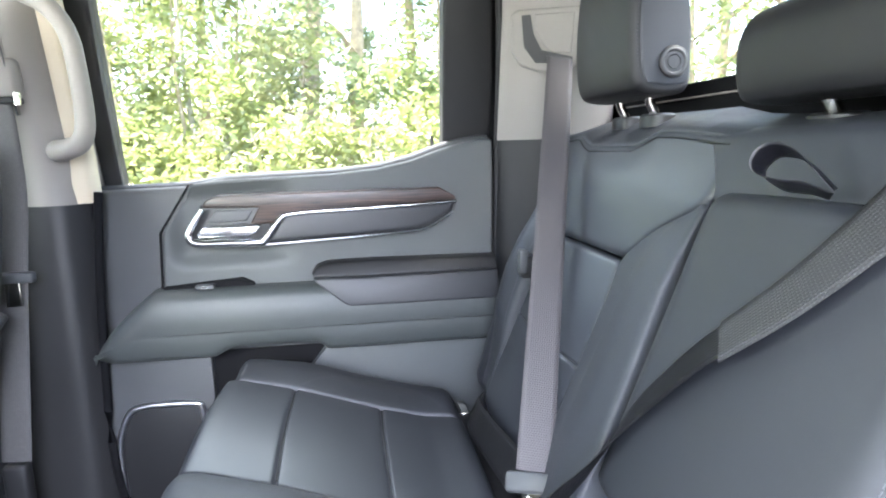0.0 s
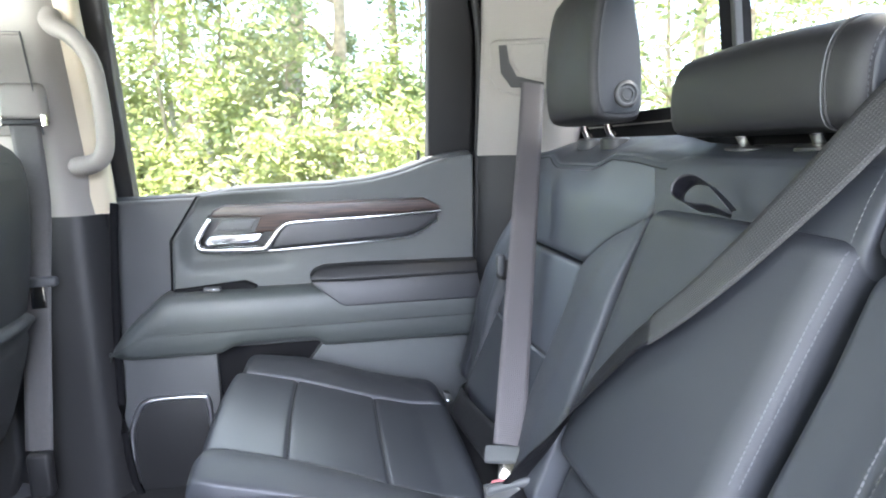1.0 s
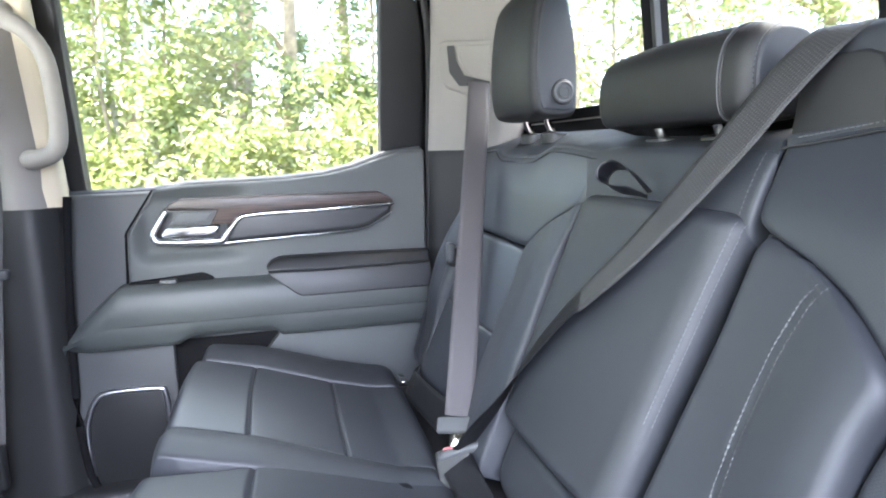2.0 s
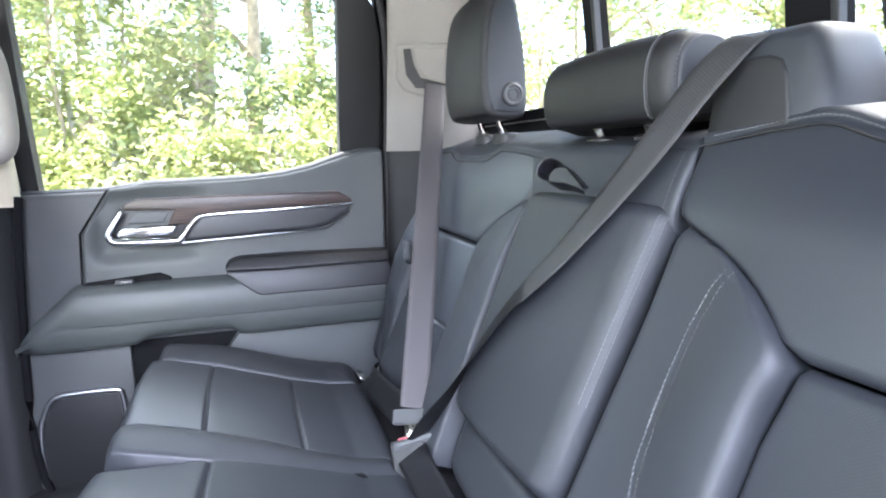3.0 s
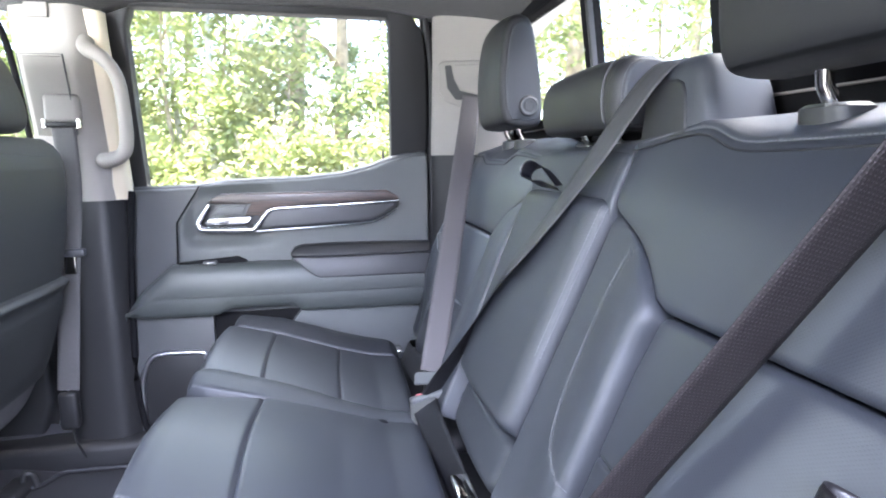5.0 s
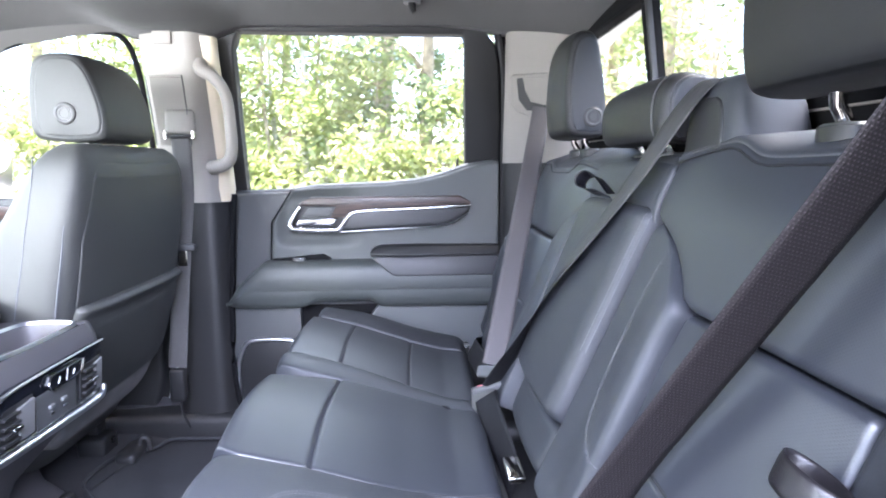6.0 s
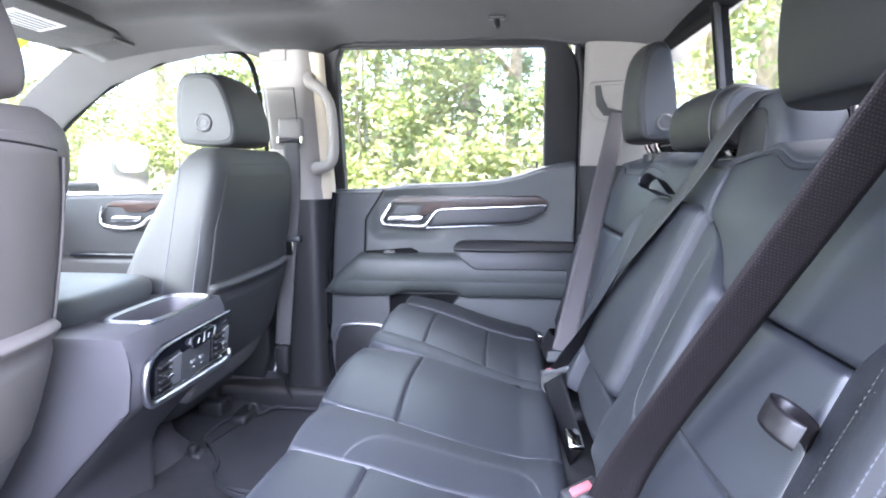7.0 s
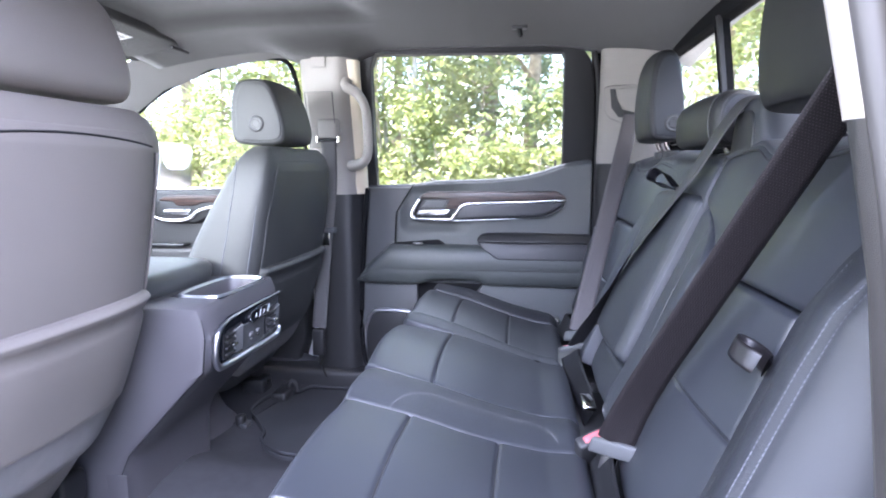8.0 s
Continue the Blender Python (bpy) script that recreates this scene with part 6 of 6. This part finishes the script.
    bt = slab("heat_buttons", [(0.020, 0.668), (0.030, 0.656), (0.104, 0.660), (0.108, 0.680), (0.026, 0.679)], lambda u, v, h: to(u, v, h + 0.009), 0.006, GLOSS_BLACK, pn, "black seat heater buttons", bevel=0.001)
    tube("button_rim", [to(u, v, 0.0095) for u, v in ((0.020, 0.668), (0.030, 0.656), (0.104, 0.660), (0.108, 0.680), (0.026, 0.679))], 0.0012, CHROME, bt, n=6, closed=True, up=(1, 0, 0))
    for y in (0.046, 0.082):
        slab("button_mark", [(y - 0.003, 0.664), (y - 0.001, 0.664), (y + 0.003, 0.671), (y + 0.0015, 0.672)], lambda u, v, h: to(u, v, h + 0.0097), 0.001, PAPER, bt, bevel=0)
    slab("button_mark", [(0.063, 0.660), (0.0645, 0.660), (0.067, 0.678), (0.0655, 0.678)], lambda u, v, h: to(u, v, h + 0.0097), 0.001, PAPER, bt, bevel=0)
    # cup holders let into the top
    rim = [(-0.682, -0.025), (-0.662, -0.048), (-0.600, -0.048), (-0.585, -0.025), (-0.585, 0.135), (-0.600, 0.160), (-0.665, 0.160), (-0.682, 0.135)]
    P = curve_pts([(x, y, 0) for x, y in rim + rim[:2]], 2)[3:-3]
    rings = []
    for z, k in ((0.7225, 1.08), (0.7270, 1.04), (0.7275, 0.98), (0.7230, 0.94), (0.715, 0.90), (0.690, 0.86), (0.672, 0.84)):
        rings.append([(-0.627 + (p.x + 0.627) * k, 0.048 + (p.y - 0.048) * (1 + (k - 1) * 0.5), z) for p in P])
    loft("cup_rim", rings[:4], SATIN, t, "bright cup holder rim", caps=False)
    loft("cup_well", rings[3:], CONSOLE_PLASTIC, t, "dark cup holder well", caps=False)
    slab("cup_tray", [(-0.627 + (p.x + 0.627) * 0.95, 0.048 + (p.y - 0.048) * 0.975) for p in P], lambda u, v, h: (u, v, 0.664 + h), 0.008, PLASTIC_BLACK, t, "black cup holder tray", bevel=0)
    for cy in (-0.005, 0.105):
        ringv = [(-0.627 + 0.034 * math.cos(a), cy + 0.036 * math.sin(a), 0.675) for a in np.linspace(0, 2 * math.pi, 25)[:-1]]
        tube("cup_lip", ringv, 0.003, PLASTIC, t, n=6, closed=True)
    rings = [round_ring(-0.627, 0.05, z, 0.016, 0.022, n=20, power=4) for z in (0.672, 0.702, 0.706)]
    loft("cup_divider", rings, PLASTIC, t)
    # padded lid
    rings = []
    for z, g in ((0.722, 0.0), (0.735, 0.004), (0.752, 0.004), (0.762, -0.004), (0.766, -0.018)):
        rings.append(round_ring(-0.91, 0.03, z, 0.205 + g, 0.150 + g, n=48, power=6))
    loft("armrest_lid", rings, LID_SKYLIT, t, "padded leather armrest lid", angle=60)


console()


# ---- small fittings ----
def grab_handle():
    ob = tube("grab_handle", [(-0.548, 0.672, 1.222), (-0.545, 0.655, 1.205), (-0.512, 0.648, 1.190), (-0.484, 0.648, 1.150), (-0.480, 0.652, 1.09), (-0.483, 0.668, 1.02), (-0.497, 0.680, 0.985), (-0.530, 0.690, 0.975), (-0.548, 0.712, 0.975)],
              [0.017, 0.016, 0.0145, 0.0135, 0.0135, 0.0140, 0.015, 0.017, 0.018], TRIM_LIGHT, n=14, smooth_path=2, up=(0, 1, 0))
    tagged(ob, "light grey plastic grab handle on the centre pillar", "grab handle")


grab_handle()


def front_belt():
    t = thing("seat_belt", (-0.61, 0.69, 1.05), "light grey front shoulder belt hanging on the centre pillar", "seat belt")
    slide = slab("height_slide", [(-0.668, 1.19), (-0.668, 1.03), (-0.586, 1.03), (-0.586, 1.19)], lambda u, v, h: (u, 0.7165 - lean(v) - h, v), 0.012, TRIM_LIGHT, t, "light grey belt height slide", bevel=0.004)
    tube("slide_gap", [(-0.669, 0.7045 - lean(1.03), 1.03), (-0.669, 0.7045 - lean(1.19), 1.191), (-0.585, 0.7045 - lean(1.19), 1.191), (-0.585, 0.7045 - lean(1.03), 1.03)], 0.0016, PLASTIC, slide, n=5)
    g = box("belt_guide", (-0.642, 0.664, 1.055), (-0.572, 0.690, 1.115), TRIM_LIGHT, t, "grey plastic belt guide", bevel=0.010)
    box("guide_slot", (-0.640, 0.660, 1.046), (-0.574, 0.684, 1.056), PLASTIC_BLACK, g, bevel=0.003)
    for x in (-0.640, -0.574):
        tube("guide_end", [(x, 0.664, 1.062), (x, 0.664, 1.044)], 0.005, STEEL, g, n=8)
    w = (1, 0, 0)
    belt("webbing", [((-0.607, 0.668, 1.052), w), ((-0.606, 0.672, 1.0), w), ((-0.614, 0.690, 0.90), w), ((-0.630, 0.688, 0.78), w), ((-0.645, 0.678, 0.60), w), ((-0.655, 0.668, 0.465), w)], WEB_LIGHT, t, width=0.046)
    tg = box("latch_tongue", (-0.662, 0.672, 0.766), (-0.594, 0.690, 0.784), PLASTIC, t, "grey belt tongue", bevel=0.005)
    box("tongue_plate", (-0.638, 0.674, 0.728), (-0.614, 0.680, 0.770), STEEL, tg, bevel=0.002)
    box("anchor_sleeve", (-0.676, 0.655, 0.375), (-0.636, 0.680, 0.462), PLASTIC_BLACK, t, "black belt end sleeve", bevel=0.008)
    tube("anchor_cable", [(-0.655, 0.668, 0.38), (-0.652, 0.672, 0.34), (-0.640, 0.68, 0.295)], 0.003, PLASTIC_BLACK, t, n=6)


WEB_LIGHT = webbing("grey_webbing", (0.080, 0.077, 0.077), (0.13, 0.125, 0.12))
front_belt()


def pillar_cover():
    ob = slab("airbag_tag", [(-0.645, 1.262), (-0.645, 1.292), (-0.602, 1.292), (-0.602, 1.262)], lambda u, v, h: (u, 0.7160 - lean(v) + 0.035 * max(0.0, (v - 1.25) / 0.1) ** 2 - h, v), 0.004, TRIM_LIGHT, bevel=0.0015)
    tagged(ob, "small embossed light grey pillar cap", "pillar cap")


pillar_cover()


def coat_hook(x, y):
    z = roof_z(x, y)
    t = thing("coat_hook", (x, y, z), "dark grey folding coat hook on the headliner", "coat hook")
    box("hook_base", (x - 0.020, y - 0.011, z - 0.007), (x + 0.020, y + 0.011, z + 0.002), PLASTIC, t, bevel=0.004)
    tube("hook", [(x, y, z - 0.005), (x, y - 0.006, z - 0.018), (x + 0.004, y - 0.010, z - 0.028)], [0.008, 0.0075, 0.006], PLASTIC_BLACK, t, n=10, smooth_path=1)


coat_hook(-0.037, 0.55)


def sun_visor():
    t = thing("sun_visor", (-1.08, 0.40, 1.30), "grey fabric sun visor with a white label", "sun visor")
    def to(u, v, h):
        return (-0.995 - u, 0.16 + v, 1.322 - 0.16 * u - 0.02 * v - h)
    outline = [(0.0, 0.0), (0.0, 0.36), (0.015, 0.40), (0.05, 0.415), (0.16, 0.40), (0.185, 0.36), (0.185, 0.03), (0.16, 0.0)]
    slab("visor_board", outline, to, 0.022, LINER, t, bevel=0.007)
    tube("visor_rod", [to(0.012, 0.36, 0.008), to(0.012, 0.44, 0.008)], 0.005, PLASTIC_BLACK, t, n=8)
    lb = slab("label", [(0.05, 0.10), (0.05, 0.25), (0.12, 0.25), (0.12, 0.10)], lambda u, v, h: to(u, v, h + 0.001), 0.002, PAPER, t, "white printed label", bevel=0)
    for u in (0.062, 0.074, 0.086, 0.098, 0.110):
        slab("print_bar", [(u, 0.115), (u, 0.235), (u + 0.004, 0.235), (u + 0.004, 0.115)], lambda a, b, h: to(a, b, h + 0.0022), 0.0008, PRINT, lb, bevel=0)


sun_visor()


def wing_mirror():
    t = thing("wing_mirror", (-1.5, 1.1, 0.9), "white wing mirror outside the front door", "wing mirror")
    rings = [round_ring(-1.50 + 0.03 * k, 1.16, z, 0.07 - i, 0.13 - i, n=36, power=4.5) for z, i, k in ((0.87, 0.04, 0), (0.88, 0.012, 0), (0.90, 0.0, 0), (1.04, 0.0, 1), (1.062, 0.012, 1), (1.07, 0.04, 1))]
    loft("mirror_shell", rings, WHITE_PAINT, t, angle=70)
    slab("mirror_glass", [(1.05, 0.895), (1.265, 0.895), (1.27, 1.04), (1.05, 1.045)], lambda u, v, h: (-1.423 + 0.10 * (v - 0.9) + h, u, v), 0.004, CHROME, t, "mirror glass", bevel=0.002)
    box("mirror_arm", (-1.52, 0.86, 0.88), (-1.46, 1.06, 0.93), PLASTIC_BLACK, t, bevel=0.015)


wing_mirror()


def floor_mat():
    t = thing("floor_mat", (-0.45, 0.42, 0.25), "black ribbed floor mat behind the front seat", "floor mat")
    out = [(-0.79, 0.435), (-0.74, 0.395), (-0.685, 0.325), (-0.680, 0.277), (-0.60, 0.205), (-0.54, 0.180), (-0.30, 0.17), (-0.26, 0.21), (-0.26, 0.66), (-0.64, 0.68), (-0.690, 0.675), (-0.705, 0.605), (-0.77, 0.58)]
    P = [(p.x, p.y) for p in curve_pts([(a, b, 0) for a, b in out + out[:2]], 2)[3:-3]]
    slab("mat_sheet", P, lambda u, v, h: (u, v, 0.258 + 0.022 * min(1, max(0, (-0.66 - u) / 0.14)) + 0.07 * math.exp(-((v - MID) / 0.16) ** 2) + h), 0.012, MAT_RUBBER, t, bevel=0.003)
    tube("mat_edge", [(x, y, 0.266 + 0.022 * min(1, max(0, (-0.66 - x) / 0.14)) + 0.07 * math.exp(-((y - MID) / 0.16) ** 2)) for x, y in P], 0.004, MAT_RUBBER, t, n=6, closed=True)
    c = thing("mat_clip", (-0.775, 0.37, 0.27), "black plastic floor clip beside the console", "clip")
    box("clip_body", (-0.792, 0.358, 0.262), (-0.766, 0.388, 0.298), PLASTIC_BLACK, c, bevel=0.010)
    box("clip_base", (-0.775, 0.355, 0.262), (-0.755, 0.392, 0.276), PLASTIC, c, "grey clip base", bevel=0.004)
    c = thing("seat_anchor", (-0.72, 0.60, 0.33), "black steel seat anchor cover on the floor", "anchor cover")
    box("cover", (-0.77, 0.54, 0.262), (-0.72, 0.63, 0.292), PLASTIC_BLACK, c, bevel=0.012)
    tube("hook", [(-0.735, 0.60, 0.285), (-0.73, 0.60, 0.312), (-0.715, 0.605, 0.305), (-0.71, 0.605, 0.275)], 0.007, PLASTIC_BLACK, c, n=8, smooth_path=1)


floor_mat()


# ---- trees ----
def leaves(centres, count, size, rng):
    """Many small folded leaves scattered in soft clumps round the centres (x, y, z, radius)."""
    c = np.array(centres)
    weight = c[:, 3] ** 2
    pick = rng.choice(len(c), count, p=weight / weight.sum())
    d = rng.normal(size=(count, 3))
    d /= np.linalg.norm(d, axis=1)[:, None]
    rad = c[pick, 3] * rng.random(count) ** 0.45
    pos = c[pick, :3] + d * rad[:, None] * np.array([1, 1, 0.8])
    a = rng.normal(size=(count, 3))
    a[:, 2] *= 0.6
    a /= np.linalg.norm(a, axis=1)[:, None]
    b = np.cross(a, rng.normal(size=(count, 3)))
    b /= np.linalg.norm(b, axis=1)[:, None]
    n = np.cross(a, b)
    s = size * (0.6 + 0.8 * rng.random(count))[:, None]
    v = np.stack([pos - a * s, pos + b * s * 0.42 - n * s * 0.12, pos + a * s, pos - b * s * 0.42 - n * s * 0.12], 1).reshape(-1, 3)
    f = np.arange(count * 4).reshape(-1, 4)
    return v, f


def leaf_mesh(name, v, f, mat, parent, label=""):
    me = bpy.data.meshes.new(name)
    me.vertices.add(len(v))
    me.vertices.foreach_set("co", v.ravel())
    me.loops.add(f.size)
    me.loops.foreach_set("vertex_index", f.ravel())
    me.polygons.add(len(f))
    me.polygons.foreach_set("loop_start", np.arange(0, f.size, 4))
    me.update(calc_edges=True)
    ob = link(name, me, mat, parent, label, smooth=False)
    ob["kind"] = "stuff"
    return ob


def tree(x, y, height, crown_low, spread, count, mat, bark, trunk_r, seed, lean_x=0.0, lean_y=0.0, size=0.078, limbs=9, name="tree", label="leafy tree with pale light through its crown", clump=0.55):
    rng = np.random.default_rng(seed)
    g = -0.65
    t = thing(name, (x, y, g), label, name, "trees round the truck" if name == "tree" else "bushes round the truck")
    pts, rad = [], []
    for q in np.linspace(0, 1, 9):
        pts.append((x + lean_x * q * height + 0.10 * math.sin(q * 5 + seed), y + lean_y * q * height + 0.08 * math.cos(q * 4 + seed), g + q * height))
        rad.append(trunk_r * (1.25 - q * 0.95) if q else trunk_r * 1.5)
    tk = tube("trunk", pts, rad, bark, t, n=10, smooth_path=1)
    centres = []
    for k in range(limbs):
        q = crown_low / height + (1 - crown_low / height) * (k + rng.random()) / limbs
        base = Vector(pts[min(8, int(q * 8))])
        ang = rng.random() * 2 * math.pi
        reach = spread * (0.45 + 0.6 * rng.random()) * (1.15 - 0.5 * q)
        tip = base + Vector((math.cos(ang) * reach, math.sin(ang) * reach, reach * (0.15 + 0.5 * rng.random())))
        mid = base.lerp(tip, 0.5) + Vector((0, 0, 0.12 * reach)) + Vector(rng.normal(size=3)) * 0.08
        tube("limb", [base, mid, tip], [trunk_r * 0.45, trunk_r * 0.28, trunk_r * 0.08], bark, tk, n=6, smooth_path=1)
        for w in (0.45, 0.75, 1.0, 1.1):
            p = base.lerp(tip, w) + Vector(rng.normal(size=3)) * 0.22 * spread * 0.5
            centres.append((p.x, p.y, p.z, clump * spread * (0.25 + 0.28 * rng.random())))
    v, f = leaves(centres, int(count * 1.0), size, rng)
    leaf_mesh("crown", v, f, mat, t)
    return t


def woods():
    # pale and brown trunks that stand out beside the road
    tree(-2.35, 10.2, 7.0, 5.0, 1.2, 700, LEAF, BARK_PALE, 0.055, 1, lean_x=0.085, limbs=5, label="slim pale leaning trunk with few leaves")
    tree(-2.95, 11.5, 8.5, 5.5, 1.3, 700, LEAF, BARK_PALE, 0.05, 2, limbs=5, label="slim pale leaning trunk with few leaves")
    tree(-4.1, 11.0, 8.0, 5.5, 1.2, 600, LEAF, BARK_PALE, 0.05, 3, limbs=5, label="slim pale leaning trunk with few leaves")
    tree(-0.75, 11.5, 9.0, 1.8, 2.2, 5200, LEAF_YELLOW, BARK, 0.17, 4, lean_x=0.03, label="brown trunk with yellow-green leaves")
    tree(0.15, 12.6, 9.5, 2.8, 2.0, 4600, LEAF_DARK, BARK, 0.16, 5, label="brown trunk with deep green leaves")
    tree(1.2, 12.0, 9.0, 1.6, 2.2, 4500, LEAF_DARK, BARK, 0.12, 6, label="tree with deep green leaves")
    tree(-5.2, 12.5, 9.0, 1.0, 2.4, 5200, LEAF_YELLOW, BARK, 0.14, 7, label="tree with yellow-green leaves")
    tree(-7.8, 12.0, 9.0, 1.2, 2.4, 2400, LEAF, BARK, 0.14, 8)
    tree(-11.5, 12.0, 9.0, 1.2, 2.4, 2200, LEAF_YELLOW, BARK, 0.14, 9, label="tree with yellow-green leaves")
    tree(-16.0, 13.0, 9.0, 1.2, 2.6, 2200, LEAF, BARK, 0.14, 10)
    tree(-3.3, 14.0, 9.0, 1.0, 2.6, 5500, LEAF, BARK, 0.14, 11)
    # thinner growth between the trunks
    for k, (x, y, h, m) in enumerate([(-6.6, 11.0, 5.5, LEAF_YELLOW), (-5.0, 10.6, 5.0, LEAF), (-3.9, 10.4, 5.2, LEAF_YELLOW), (-2.9, 10.8, 5.0, LEAF), (-1.9, 10.8, 5.0, LEAF_YELLOW), (-0.9, 10.6, 3.6, LEAF), (1.6, 10.8, 5.5, LEAF), (-9.5, 11.0, 5.5, LEAF)]):
        tree(x, y, h, 0.9, 1.5, 2600, m, BARK, 0.045, 80 + k, limbs=14, name="tree", label="young leafy tree in the roadside growth", clump=0.85)
    # bushes below them
    for k, (x, y, s, c, m) in enumerate([(-4.8, 9.2, 1.25, 2600, LEAF_YELLOW), (-3.5, 9.0, 1.15, 2400, LEAF), (-2.5, 9.4, 1.1, 2300, LEAF), (-1.5, 9.2, 1.1, 2300, LEAF_YELLOW), (-0.6, 9.6, 1.0, 2000, LEAF), (0.35, 9.6, 1.0, 1800, LEAF), (1.3, 9.6, 1.15, 2200, LEAF),
                                         (-6.2, 9.6, 1.4, 2400, LEAF), (-8.0, 10.0, 1.4, 2200, LEAF_YELLOW), (-10.5, 10.5, 1.5, 2000, LEAF), (2.5, 9.6, 1.2, 1800, LEAF), (-13.5, 11.5, 1.6, 2000, LEAF)]):
        tree(x, y, 1.9 * s, 0.25, 1.05 * s, c, m, BARK, 0.03, 40 + k, size=0.068, limbs=12, name="bush", label="dense leafy roadside bush", clump=0.75)
    # behind the truck, past the rear window
    tree(3.3, 9.4, 8.0, 2.4, 2.4, 2200, LEAF, BARK, 0.13, 20, label="forked tree behind the truck")
    tree(4.0, 9.4, 9.0, 2.6, 2.6, 2600, LEAF_YELLOW, BARK, 0.17, 21, lean_x=0.09, label="leaning tree behind the truck")
    tree(6.5, 13.5, 9.0, 1.6, 3.0, 7000, LEAF_YELLOW, BARK, 0.18, 22, label="tree with yellow-green leaves")
    tree(9.0, 13.0, 9.0, 1.6, 3.0, 7000, LEAF, BARK, 0.18, 23)
    tree(11.0, 9.5, 8.5, 1.4, 3.0, 7000, LEAF_YELLOW, BARK, 0.16, 24, label="tree with yellow-green leaves")
    tree(13.0, 5.5, 8.5, 1.2, 3.0, 6000, LEAF, BARK, 0.16, 25)
    tree(14.0, 1.0, 8.5, 1.2, 3.0, 2500, LEAF, BARK, 0.16, 26)
    for k, (x, y, h, m) in enumerate([(4.7, 8.6, 6.0, LEAF), (5.6, 8.8, 6.5, LEAF_YELLOW), (6.9, 8.4, 6.0, LEAF), (7.7, 7.4, 6.5, LEAF_DARK), (8.6, 6.6, 6.0, LEAF_YELLOW), (9.3, 5.2, 6.5, LEAF), (9.9, 3.7, 6.0, LEAF_YELLOW), (10.3, 2.0, 6.0, LEAF)]):
        tree(x, y, h, 1.0, 1.6, 1300, m, BARK, 0.05, 120 + k, limbs=14, name="tree", label="young leafy tree in the roadside growth", clump=0.85)
    for k, (x, y, s, c, m) in enumerate([(3.6, 9.8, 0.9, 1200, LEAF), (5.0, 11.0, 1.2, 1800, LEAF), (7.5, 11.0, 1.4, 2000, LEAF_YELLOW), (9.8, 8.5, 1.4, 1800, LEAF), (11.5, 5.0, 1.4, 1800, LEAF)]):
        tree(x, y, 1.9 * s, 0.25, 1.05 * s, c, m, BARK, 0.03, 60 + k, size=0.068, limbs=12, name="bush", label="dense leafy roadside bush", clump=0.75)


woods()
